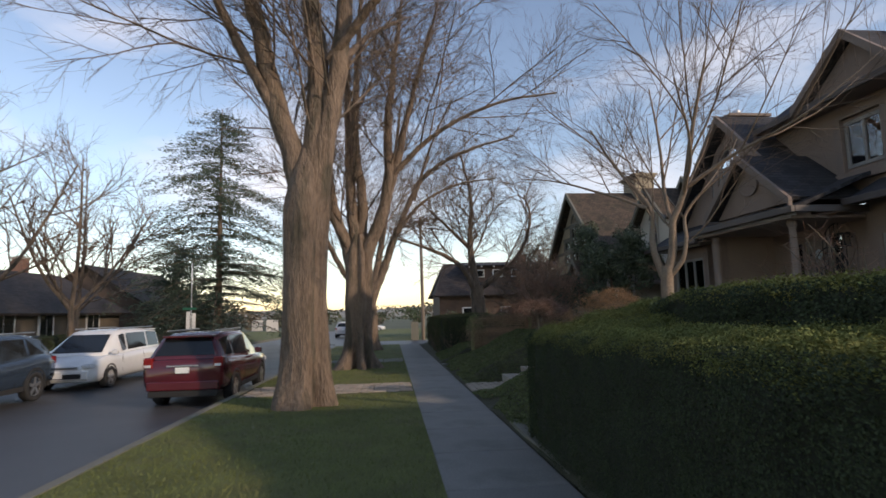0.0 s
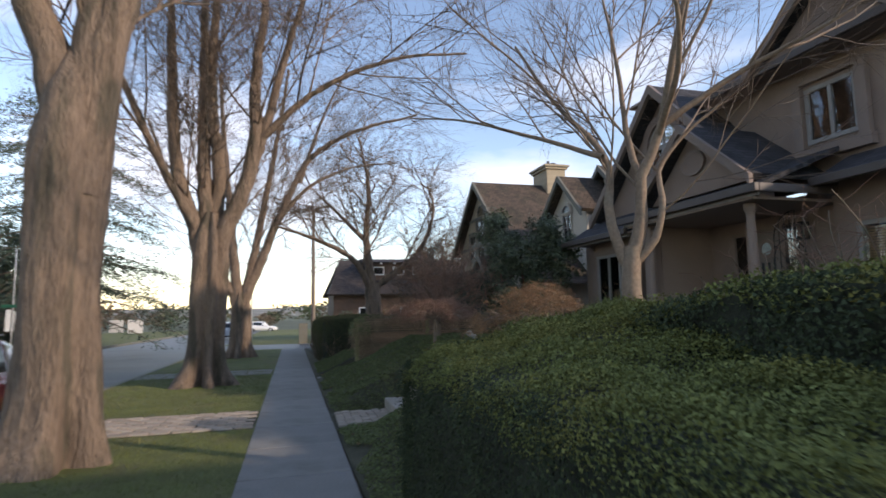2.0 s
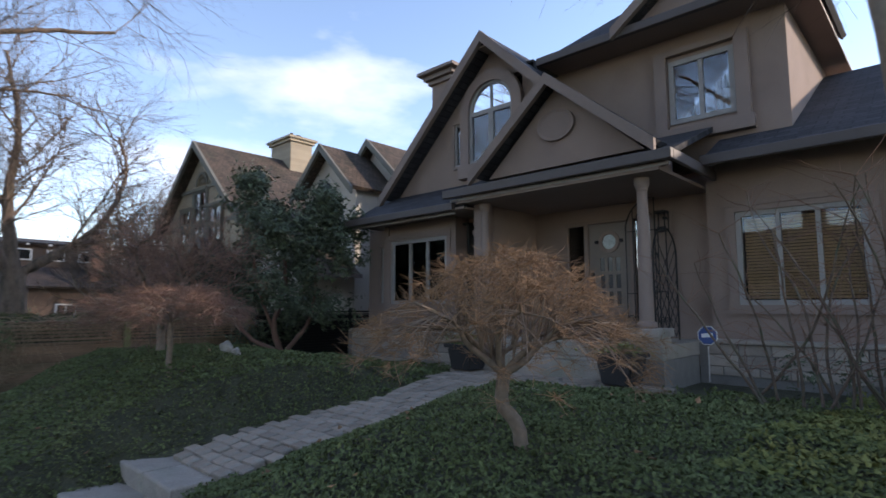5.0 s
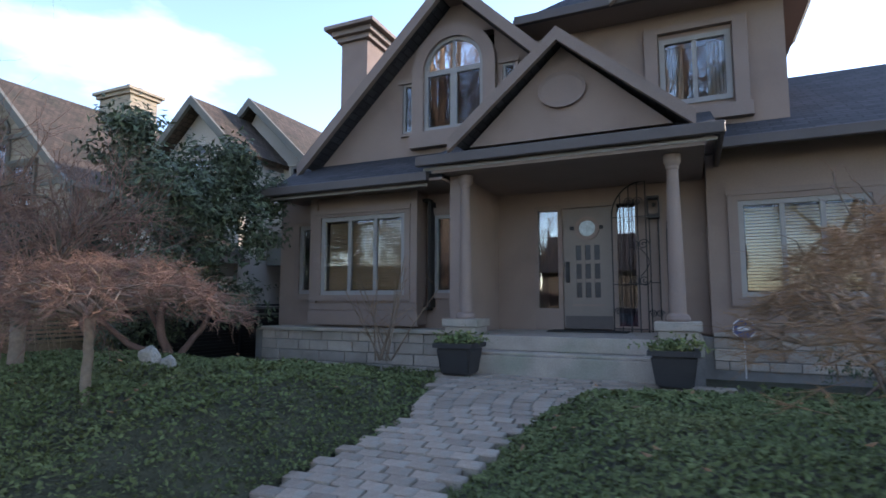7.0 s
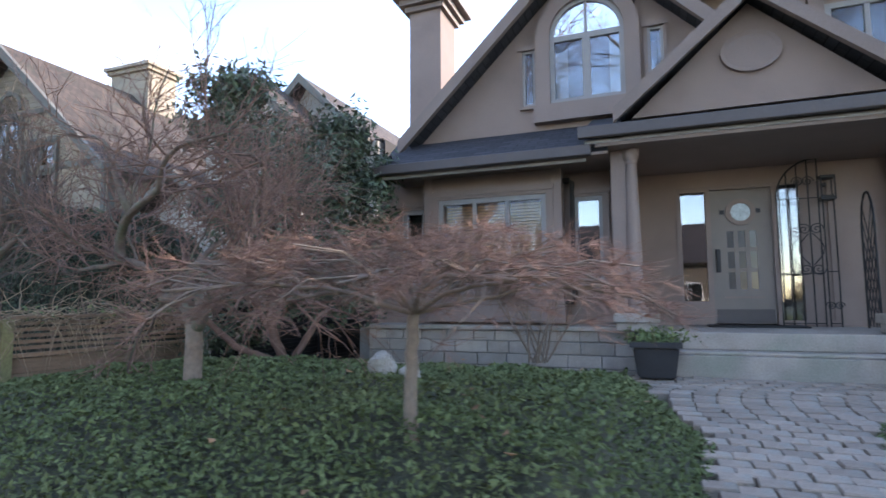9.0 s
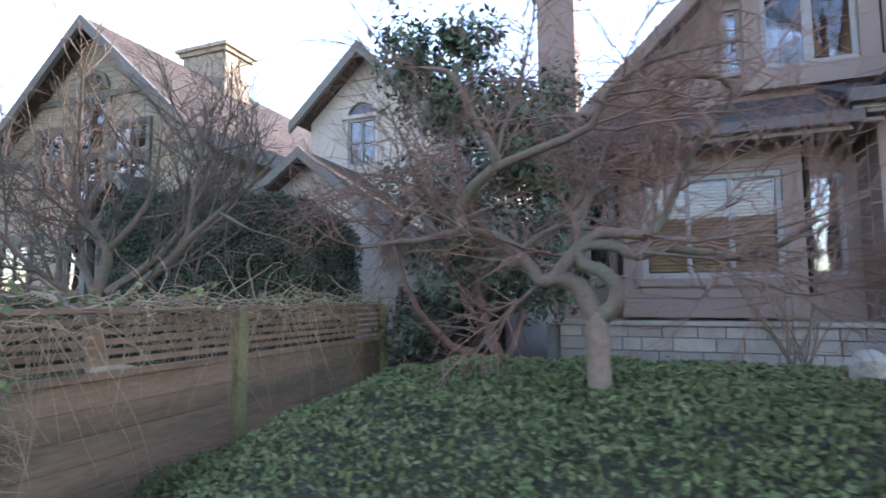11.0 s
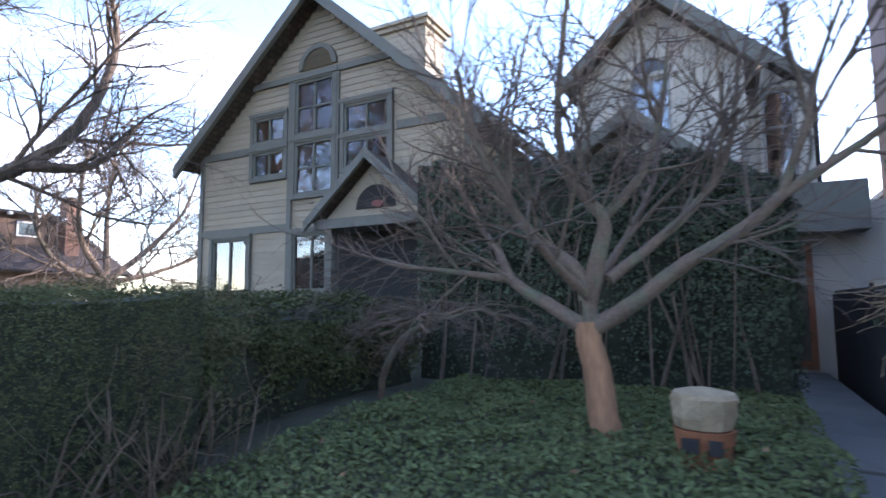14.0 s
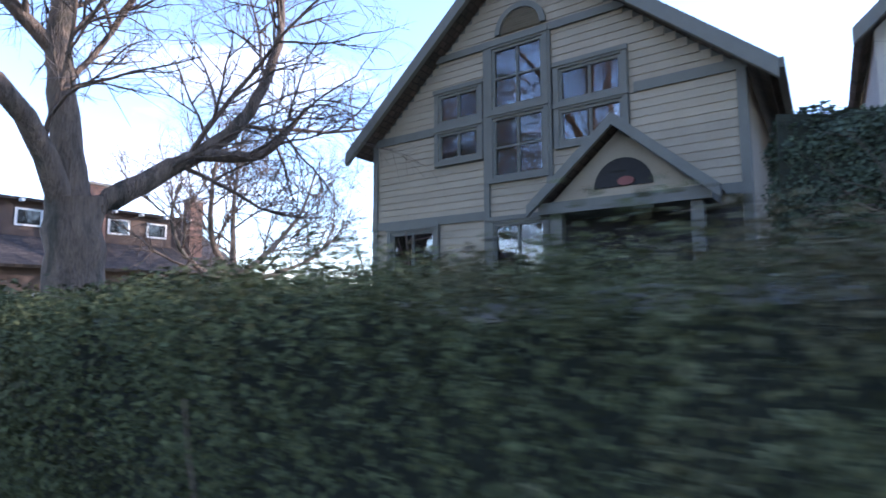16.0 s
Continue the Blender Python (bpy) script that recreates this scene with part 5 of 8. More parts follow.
def dome_maple(at, label, seed, trunk_pts, r, rx, ry, top, rim, twig, bark, arms=9, tufts=380, each=13):
    """A low umbrella: a short trunk, arching arms, side branches up to the dome, and tufts of fine twigs all over it."""
    rng = random.Random(seed)
    tree = thing("laceleaf_maple", at, label, "tree", "laceleaf maples")
    tr = smooth_line(trunk_pts, r, r * 0.8, 0.06, r * 0.12, rng)
    mesh_part("trunk", tubes_mesh("trunk", [tr], 12), bark, tree)
    hub = tr[-1][0]
    mains, limbs, twigs = [], [], []

    def on_dome(a, u):
        lump = 1 + 0.16 * math.sin(3 * a + seed) + 0.10 * math.sin(5 * a + 2 * seed)
        return Vector((hub.x + rx * u * lump * math.cos(a), hub.y + ry * u * lump * math.sin(a), top - (top - rim) * u ** 2.2 + 0.05 * math.sin(7 * a + 9 * u)))
    for k in range(arms):
        a = 2 * math.pi * (k + rng.uniform(-0.3, 0.3)) / arms
        e = on_dome(a, rng.uniform(0.65, 0.9)) - Vector((0, 0, 0.08))
        m1 = hub.lerp(e, 0.3) + Vector((rng.gauss(0, 0.05), rng.gauss(0, 0.05), rng.uniform(0.04, 0.14)))
        m2 = hub.lerp(e, 0.65) + Vector((rng.gauss(0, 0.06), rng.gauss(0, 0.06), rng.uniform(0.02, 0.12)))
        mains.append((a, smooth_line([hub, m1, m2, e], r * rng.uniform(0.35, 0.6), 0.007, 0.08, 0.012, rng)))
    for k in range(tufts):
        a, u = rng.uniform(-math.pi, math.pi), rng.random() ** 0.55
        p = on_dome(a, u) + Vector((rng.gauss(0, 0.03), rng.gauss(0, 0.03), -abs(rng.gauss(0, 0.09))))
        near = min(mains, key=lambda q: abs((q[0] - a + math.pi) % (2 * math.pi) - math.pi))[1]
        s0 = near[min(len(near) - 1, int(u * 0.8 * len(near)))][0]
        if k % 2 == 0:
            mid = s0.lerp(p, 0.5) + Vector((rng.gauss(0, 0.03), rng.gauss(0, 0.03), 0.04))
            limbs.append([(s0, 0.006), (mid, 0.0045), (p, 0.003)])
        for _ in range(each):
            b = a + rng.gauss(0, 1.1)
            twigs.append(shoot(rng, p, Vector((math.cos(b), math.sin(b), rng.uniform(-0.5, 0.4))), rng.uniform(0.0014, 0.0026), rng.uniform(0.06, 0.18), 0.55, -0.10, 0.055))
    for _a, ln in mains:
        mesh_part("limb", tubes_mesh("limb", [ln], 8), bark, tree)
    mesh_part("branchwork", tubes_mesh("branchwork", limbs, 4), bark, tree)["kind"] = "stuff"
    mesh_part("crown", tubes_mesh("crown", twigs, 3), twig, tree, "fine drooping twigs")["kind"] = "stuff"
    return tree


dome_maple((3.4, 9.5, 0.85), "low weeping maple with fine orange-brown twigs beside the path", 31, [(3.44, 9.45, 0.6), (3.40, 9.46, 1.0), (3.32, 9.52, 1.16), (3.30, 9.50, 1.36)], 0.052, 0.80, 0.82, 2.12, 1.52, M_TWIGO, M_BARK3, 8, 420, 13)
dome_maple((3.1, 14.35, 0.9), "low weeping maple with a flat crown of red-brown twigs", 32, [(3.10, 14.35, 0.85), (3.12, 14.36, 1.25), (3.10, 14.34, 1.60)], 0.038, 0.95, 1.12, 2.02, 1.72, M_TWIGR, M_BARK3, 10, 520, 14)
dome_maple((4.9, 23.35, 0.6), "small weeping maple with bent trunk and pale twigs", 36, [(4.98, 23.52, 0.5), (4.86, 23.42, 0.85), (4.70, 23.10, 1.2), (4.55, 22.7, 1.35)], 0.035, 0.55, 0.95, 1.62, 1.25, M_TWIG, M_BARK2, 7, 170, 8)
# twisted maple
TWIST = [(5.5, 1.0, 0.8, 0.30, 0.11, 0.25), (8.5, 0.6, 0.85, 0.36, 0.05, 0.1), (12.0, 0.34, 0.8, 0.36, 0.0, 0.1)]
TX = 3.75
tw = lambda *pts: [(TX + (p[2] if len(p) > 2 else 0.0), p[0], p[1]) for p in pts]
bare_tree("twisted_maple", (TX, 16.42, 0.98), "gnarled grey maple with contorted limbs over the groundcover", 33,
          [(tw((16.40, 0.92), (16.41, 1.2), (16.41, 1.36), (16.40, 1.50)), 0.070, 0.060),
           (tw((16.40, 1.46), (16.31, 1.54, -0.03), (16.30, 1.65, -0.05), (16.38, 1.73), (16.48, 1.77), (16.50, 1.86), (16.38, 1.94), (16.15, 1.93, 0.05), (16.08, 1.98, 0.1), (16.01, 2.11, 0.1), (15.88, 2.37), (15.72, 2.56, -0.1), (15.76, 2.66, -0.2), (16.02, 2.68, -0.3)), 0.052, 0.013),
           (tw((16.41, 1.47), (16.50, 1.64), (16.62, 1.70), (16.72, 1.68), (16.80, 1.80), (16.94, 1.93), (17.19, 2.0), (17.41, 1.97, 0.1), (17.69, 1.96, 0.15), (18.11, 1.95, 0.3)), 0.058, 0.015),
           (tw((16.62, 1.70), (16.55, 1.80), (16.45, 1.88), (16.27, 1.85), (16.18, 1.80), (16.01, 1.84), (15.72, 1.78, -0.1), (15.60, 1.79, -0.1), (15.39, 1.94, -0.2)), 0.045, 0.012),
           (tw((17.19, 2.0), (17.22, 2.11), (17.07, 2.26, -0.1), (16.94, 2.33, -0.15), (16.94, 2.43, -0.2), (17.07, 2.67, -0.2), (17.20, 2.92, -0.2), (17.57, 3.05, -0.1)), 0.048, 0.012),
           (tw((16.94, 2.33, -0.15), (16.63, 2.38, -0.3), (16.37, 2.43, -0.4), (16.30, 2.56, -0.45), (16.09, 2.68, -0.5), (15.7, 2.72, -0.5)), 0.030, 0.009),
           (tw((16.80, 1.80), (17.01, 1.80, 0.2), (16.90, 1.92, 0.4), (16.70, 2.07, 0.6), (16.41, 2.08, 0.9), (16.2, 2.3, 1.2)), 0.034, 0.010),
           (tw((17.41, 1.97, 0.1), (17.6, 2.2, 0.3), (17.75, 2.25, 0.5), (17.9, 2.5, 0.6), (18.3, 2.6, 0.7)), 0.030, 0.009),
           (tw((16.48, 1.88), (16.55, 2.1, 0.3), (16.4, 2.3, 0.5), (16.5, 2.5, 0.7), (16.3, 2.75, 0.9)), 0.030, 0.009)],
          TWIST, M_BARK2, M_TWIGR, thick=1.2, foot=M_BARK3)
# spreading tree in the second garden
SX = 4.6
KNOB = [(5.0, 1.2, 0.75, 0.19, 0.07, 0.2), (6.5, 0.66, 0.75, 0.24, 0.04, 0.15), (8.5, 0.3, 0.7, 0.27, 0.0, 0.12)]
sp = lambda *pts: [(SX + (p[2] if len(p) > 2 else 0.0), p[0], p[1]) for p in pts]
bare_tree("garden_tree", (SX, 21.40, 0.55), "spreading bare tree with a tan flaking trunk in the second garden", 34,
          [(sp((21.38, 0.5), (21.41, 0.75), (21.46, 1.06), (21.50, 1.36)), 0.118, 0.090),
           (sp((21.52, 1.32), (21.79, 1.49), (22.08, 1.68), (22.22, 1.92, 0.1), (22.42, 2.13, 0.2), (22.63, 2.5, 0.2), (22.85, 2.75, 0.3)), 0.062, 0.014),
           (sp((22.08, 1.68), (22.5, 1.74, -0.1), (22.75, 1.77, -0.2), (23.2, 1.87, -0.3)), 0.035, 0.010),
           (sp((21.48, 1.33), (21.49, 1.58), (21.58, 1.76), (21.84, 1.95, 0.1), (22.05, 2.15, 0.2), (22.22, 2.46, 0.2), (22.51, 2.9, 0.3), (22.64, 3.49, 0.3)), 0.060, 0.013),
           (sp((21.49, 1.5), (21.39, 1.89), (21.36, 2.11), (21.55, 2.35, -0.1), (21.62, 2.73, -0.2), (21.59, 3.29, -0.2), (21.46, 3.85, -0.3)), 0.072, 0.014),
           (sp((21.36, 2.11), (21.15, 2.36, 0.1), (21.0, 2.74, 0.2), (20.9, 3.39, 0.2)), 0.042, 0.012),
           (sp((21.44, 1.33), (21.12, 1.53), (20.81, 1.78), (20.48, 1.97), (20.28, 2.15), (19.98, 2.36), (19.73, 2.52), (19.53, 2.64), (19.27, 2.89)), 0.066, 0.012),
           (sp((21.34, 1.66), (21.02, 1.95, 0.2), (20.71, 2.27, 0.3), (20.53, 2.67, 0.4), (20.45, 3.3, 0.4)), 0.045, 0.012),
           (sp((20.28, 2.15), (20.12, 2.6, -0.1), (20.07, 2.85, -0.1), (19.91, 3.3, -0.2)), 0.032, 0.010),
           (sp((21.46, 1.5), (21.70, 1.9, -0.5), (21.95, 2.4, -0.8), (22.1, 3.0, -0.9)), 0.040, 0.010), (sp((21.46, 1.6), (21.30, 2.0, 0.5), (21.10, 2.6, 0.9), (21.10, 3.3, 1.1)), 0.042, 0.010)],
          KNOB, M_BARK2, M_TWIG, thick=1.4, foot=M_BARK4)
# far trees
FAR = [(1.6, 3.8, 0.8, 0.2, 0.03, 0.15), (2.2, 2.1, 0.75, 0.24, 0.0, 0.12), (3.2, 1.15, 0.7, 0.24, 0.0, 0.12), (4.0, 0.6, 0.7, 0.2, 0.0, 0.1)]
bare_tree("corner_tree", (4.6, 34.0, -0.4), "broad old bare tree with heavy crooked limbs at the corner", 41,
          [([(4.6, 34, -0.4), (4.6, 34, 1.5), (4.5, 34, 3.3)], 0.52, 0.42), ([(4.45, 34, 3.0), (3.4, 33.6, 4.6), (1.5, 33.2, 5.6), (-1.0, 33.0, 6.4)], 0.22, 0.05), ([(4.5, 34, 3.1), (4.2, 34.2, 6.0), (4.4, 34.5, 9.0), (3.8, 34.5, 12.0)], 0.28, 0.06),
           ([(4.6, 34, 3.0), (5.8, 33.8, 3.9), (7.2, 33.4, 5.2), (8.0, 33.2, 7.4), (7.6, 33, 9.0)], 0.24, 0.05), ([(6.4, 33.6, 4.4), (7.6, 33.2, 4.6), (8.5, 32.9, 5.8)], 0.15, 0.04), ([(4.3, 34.2, 5.6), (2.6, 34.6, 7.4), (1.0, 35, 9.0)], 0.15, 0.04)],
          FAR, M_BARK1, M_TWIG, thick=1.9)
bare_tree("street_tree", (15.0, 45.0, -0.6), "bare tree with two spreading limbs across the side street", 42,
          [([(15, 45, -0.6), (15, 45, 2.6)], 0.3, 0.26), ([(15, 45, 2.5), (13.6, 44.5, 4.2), (13.2, 44, 6.4), (13.6, 44, 8.6)], 0.18, 0.04), ([(15, 45, 2.5), (16.8, 45, 4.0), (18.6, 45, 6.0), (19.6, 45, 8.4)], 0.18, 0.04), ([(15, 45, 2.6), (15.2, 45.5, 6.0), (15.6, 45.6, 9.5)], 0.16, 0.04),
           ([(15, 45, 2.4), (12.8, 44.6, 3.2), (11.8, 44.4, 4.6), (11.9, 44.2, 6.2)], 0.15, 0.04), ([(15, 45, 2.4), (17.2, 44.8, 3.0), (19.4, 44.6, 4.0), (20.4, 44.4, 5.6)], 0.15, 0.04)],
          FAR, M_BARK1, M_TWIG, thick=1.9)
for k, (tx, ty, h) in enumerate(((-15.6, 26.0, 9.5), (-17.5, 30.0, 10.0), (-16.0, 20.0, 10.5))):
    gz = ground(ty)
    bare_tree("street_tree", (tx, ty, gz), "bare branching tree across the street", 50 + k,
              [([(tx, ty, gz), (tx, ty, 2.4)], 0.16, 0.13), ([(tx, ty, 2.2), (tx - 1.2, ty - 0.5, 4.2), (tx - 2.4, ty - 1, h * 0.8)], 0.10, 0.03), ([(tx, ty, 2.3), (tx + 0.2, ty, 5), (tx, ty + 0.4, h)], 0.11, 0.03), ([(tx, ty, 2.2), (tx + 1.4, ty + 0.8, 4.2), (tx + 2.8, ty + 1.6, h * 0.75)], 0.10, 0.03)],
              [(1.5, 3.0, 0.7, 0.14, 0.04, 0.1), (2.2, 1.7, 0.7, 0.2, 0.0, 0.15), (3.2, 0.9, 0.7, 0.22, 0.0, 0.1)], M_BARK1, M_TWIG, thick=2.0, group="trees across the street")

# ---- hedges and leafy plants ----


def hedge(name, x0, x1, y0, y1, zb, zt, label, seed, dens, size, top_mat, side_mat, faces, rough=0.05, group="", rounding=0.10, corner=0.0, fine=None, core_in=0.07, bare=0.0):
    """A clipped hedge: woody core painted near black for the inner shade, and a shell of small leaves on its sides and
    top.
    """
    rng = np.random.default_rng(seed)
    ob = thing(name, ((x0 + x1) / 2, (y0 + y1) / 2, zb((x0 + x1) / 2, (y0 + y1) / 2)), label, "hedge", group)
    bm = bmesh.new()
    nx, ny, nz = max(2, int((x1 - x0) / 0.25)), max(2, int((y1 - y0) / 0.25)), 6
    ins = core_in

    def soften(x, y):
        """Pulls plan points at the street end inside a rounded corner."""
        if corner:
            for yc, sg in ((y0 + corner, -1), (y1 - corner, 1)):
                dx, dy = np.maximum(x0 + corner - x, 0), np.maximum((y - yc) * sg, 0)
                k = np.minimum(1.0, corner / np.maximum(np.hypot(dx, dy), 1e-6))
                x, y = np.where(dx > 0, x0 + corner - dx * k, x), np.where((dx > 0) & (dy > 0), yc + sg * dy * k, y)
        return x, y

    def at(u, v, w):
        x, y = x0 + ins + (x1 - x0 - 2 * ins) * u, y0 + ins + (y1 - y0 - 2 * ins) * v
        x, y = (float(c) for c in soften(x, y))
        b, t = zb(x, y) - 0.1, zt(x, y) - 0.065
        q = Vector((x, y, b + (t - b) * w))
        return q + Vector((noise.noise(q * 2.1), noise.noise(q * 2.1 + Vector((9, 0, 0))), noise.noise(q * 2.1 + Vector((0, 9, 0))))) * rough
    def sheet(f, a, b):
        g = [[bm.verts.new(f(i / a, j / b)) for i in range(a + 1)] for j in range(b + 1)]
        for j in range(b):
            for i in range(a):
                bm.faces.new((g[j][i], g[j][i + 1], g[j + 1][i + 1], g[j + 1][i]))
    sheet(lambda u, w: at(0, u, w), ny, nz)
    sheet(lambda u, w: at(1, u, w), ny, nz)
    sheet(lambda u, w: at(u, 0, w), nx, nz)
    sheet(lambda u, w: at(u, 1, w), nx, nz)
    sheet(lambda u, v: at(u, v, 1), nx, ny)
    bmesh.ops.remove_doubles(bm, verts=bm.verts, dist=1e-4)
    # core colour draws the shade seen between the leaves
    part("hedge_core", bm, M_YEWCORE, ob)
    for kind in ("side", "top"):
        pts, nrm = [], []
        for f, k in faces:
            if (f == "top") != (kind == "top"):
                continue
            if f == "top":
                n = int(dens * k * (x1 - x0) * (y1 - y0))
                x, y = soften(rng.uniform(x0, x1, n), rng.uniform(y0, y1, n))
                z = np.array([zt(a, b) for a, b in zip(x, y)])
                z = z + 0.05 * np.sin(x * 7.3 + y * 3.1) * np.sin(y * 5.7 - x * 2.2) * (rough / 0.05) + rng.normal(-0.015, 0.025, n)
                e = np.minimum.reduce([x - x0, x1 - x, y - y0, y1 - y])
                z = z - rounding * np.clip(1 - e / 0.18, 0, 1) ** 2
                pts.append(np.stack([x, y, z], 1))
                nrm.append(np.tile((0, 0, 1.0), (n, 1)))
            else:
                along = (y1 - y0) if f[0] == "x" else (x1 - x0)
                n = int(dens * k * along * 1.5)
                s, w = rng.uniform(0, 1, n), rng.uniform(0.0, 1.0, n) ** (1 / (1 + bare))
                if f[0] == "x":
                    x, y, nn = np.full(n, x0 if f == "x0" else x1), y0 + (y1 - y0) * s, ((-1.0 if f == "x0" else 1.0), 0, 0.25)
                else:
                    y, x, nn = np.full(n, y0 if f == "y0" else y1), x0 + (x1 - x0) * s, (0, (-1.0 if f == "y0" else 1.0), 0.25)
                x, y = soften(x, y)
                b = np.array([zb(p, q) for p, q in zip(x, y)])
                t = np.array([zt(p, q) for p, q in zip(x, y)])
                z = b + (t - b) * w
                a2 = (y if f[0] == "x" else x)
                push = 0.06 * np.sin(a2 * 6.1 + z * 4.0) * np.sin(z * 7.0 - a2 * 2.3) + rng.normal(-0.02, 0.03, n) - rounding * np.clip((w - 0.88) / 0.12, 0, 1) ** 2
                pts.append(np.stack([x + push * nn[0], y + push * nn[1], z], 1))
                nrm.append(np.tile(nn, (n, 1)))
        if pts:
            pts = np.concatenate(pts)
            me = leaves_mesh("hedge_leaves", pts, np.concatenate(nrm), fine(pts) if fine else size, rng, 0.6, 0.62, True)
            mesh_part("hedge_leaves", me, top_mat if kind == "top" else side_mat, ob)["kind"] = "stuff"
    return ob


G = lambda x, y: ground(y) - 0.02
soil_b = lambda x, y: yard_height(x, y)
# pale tops over dark sides: yellow tips, plus top light put into the colour
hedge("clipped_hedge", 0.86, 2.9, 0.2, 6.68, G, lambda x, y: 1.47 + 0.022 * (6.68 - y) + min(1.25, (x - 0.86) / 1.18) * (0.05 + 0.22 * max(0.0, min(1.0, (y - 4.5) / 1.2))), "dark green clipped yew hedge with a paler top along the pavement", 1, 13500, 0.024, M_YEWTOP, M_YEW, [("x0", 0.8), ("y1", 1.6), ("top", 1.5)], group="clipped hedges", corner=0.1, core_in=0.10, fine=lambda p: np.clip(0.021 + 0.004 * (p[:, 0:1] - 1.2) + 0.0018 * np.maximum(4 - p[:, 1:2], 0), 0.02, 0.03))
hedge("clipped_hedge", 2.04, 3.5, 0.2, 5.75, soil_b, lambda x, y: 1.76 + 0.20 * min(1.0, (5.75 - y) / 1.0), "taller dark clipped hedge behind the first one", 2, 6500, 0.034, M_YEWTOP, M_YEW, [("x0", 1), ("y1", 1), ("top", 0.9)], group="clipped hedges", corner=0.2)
hedge("clipped_hedge", 1.15, 3.3, 23.45, 32.0, G, lambda x, y: 1.53 + 0.05 * (x - 1.15) - 0.022 * (y - 23.2), "dense dark green yew hedge with bare stems low down", 3, 3600, 0.045, M_YEWB, M_YEWB, [("x0", 1.2), ("y0", 1.6), ("top", 1.5)], rough=0.08, group="clipped hedges", corner=0.45, rounding=0.16, core_in=0.20, fine=lambda p: np.clip(0.019 + 0.009 * (p[:, 1:2] - 24.2), 0.019, 0.05), bare=1.7)
hedge("clipped_hedge", 3.32, 6.3, 23.9, 26.4, soil_b, lambda x, y: 1.52 + 0.02 * (x - 3.3) - 0.25 * ((y - 25) / 1.4) ** 2, "rounded dark hedge between pavement and porch", 4, 2600, 0.055, M_YEWB, M_YEWB, [("y0", 1.0), ("x0", 0.6), ("top", 1.0)], rough=0.1, rounding=0.25, group="clipped hedges", bare=1.2)
hedge("cedar_hedge", 6.45, 7.5, 20.05, 24.1, soil_b, lambda x, y: 2.62 + 0.35 * min(1.0, (y - 20.0) / 0.9) + 0.07 * (y - 20.0), "tall clipped cedar hedge in front of the second house", 5, 3000, 0.065, M_CONIFER, M_CONIFER, [("x0", 1.1), ("y0", 1.2), ("y1", 0.8), ("top", 1)], rough=0.1, rounding=0.25, corner=0.3, bare=0.9)
hedge("box_hedge", -17.5, -16.6, 20, 33, lambda x, y: ground(y), lambda x, y: 1.05, "low dark hedge in front of the houses across the street", 6, 220, 0.14, M_YEW, M_YEW, [("x1", 1), ("y0", 1), ("top", 1)])
# bare stems low in the second hedge
rng = random.Random(5)
lines = []
for _ in range(70):
    sx, face = rng.uniform(1.6, 3.2), rng.random()
    p = Vector((sx, 23.50 + rng.gauss(0, 0.05), ground(23) + 0.15)) if face < 0.7 else Vector((1.17, rng.uniform(23.9, 27.0), ground(24) + 0.1))
    ln = shoot(rng, p, Vector((rng.gauss(0, 0.6), -0.1, 1)), rng.uniform(0.007, 0.017), rng.uniform(0.55, 1.15), 0.16, 0.03, 0.11)
    lines.append(ln)
    for _k in range(4):
        lines.append(shoot(rng, ln[rng.randrange(1, len(ln))][0], Vector((rng.gauss(0, 0.9), -0.25, 0.8)), 0.004, rng.uniform(0.2, 0.5), 0.25, 0.0, 0.08))
stems = mesh_part("hedge_stems", tubes_mesh("hedge_stems", lines, 4), M_BARK1)
lines = []
for k in range(20):
    y = 20.2 + 3.7 * rng.random() ** 1.6
    lines.append(shoot(rng, Vector((6.40 + rng.gauss(0, 0.05), y, 0.5)), Vector((rng.gauss(0, 0.08), rng.gauss(0, 0.16), 1)), rng.uniform(0.008, 0.028), rng.uniform(1.1, 2.0), 0.06, 0.02, 0.2))
cedar_stems = mesh_part("cedar_stems", tubes_mesh("cedar_stems", lines, 6), M_BARK1)
tagged(cedar_stems, "bare brown trunks under the cedar hedge", "hedge stems", kind="stuff")
tagged(stems, "pale bare stems at the foot of the yew hedge", "hedge stems", kind="stuff")

# finest shoots where the hedge comes close to the pavement: sprays round many short leaders
r = np.random.default_rng(19)
n = 4600
la = r.uniform(0, 1, n) ** 1.2 * 4.4 - 1.1
fw = r.uniform(0.02, 1.06, n)
fx = np.where(la > 0.45, 1.15, np.where(la < -0.2, 1.60 - (la + 0.2) * 1.4, 1.15 + 0.45 * (1 - np.sin((la + 0.2) / 0.65 * np.pi / 2))))
fy = np.where(la > 0.45, 23.45 + la, np.where(la < -0.2, 23.45, 23.90 - 0.45 * np.cos((la + 0.2) / 0.65 * np.pi / 2)))
top = 1.53 - 0.022 * (fy - 23.2) + 0.05 * (fx - 1.15)
fz = (0.10 - 0.0142 * fy) + (top - (0.10 - 0.0142 * fy)) * np.minimum(fw, 1)
over = np.clip((fw - 0.86) / 0.2, 0, 1)
nx, ny = np.where(la > 0.45, -1.0, np.where(la < -0.2, 0.0, -0.7)), np.where(la > 0.45, 0.0, np.where(la < -0.2, -1.0, -0.7))
bulge = 0.05 * np.sin(fy * 6.1 + fz * 4.0 + fx * 5) * np.sin(fz * 7.0 - fy * 2.3) + r.normal(0.02, 0.02, n) - 0.18 * over ** 2
base = np.stack([fx + nx * bulge, fy + ny * bulge, fz - 0.06 * over ** 3], 1)
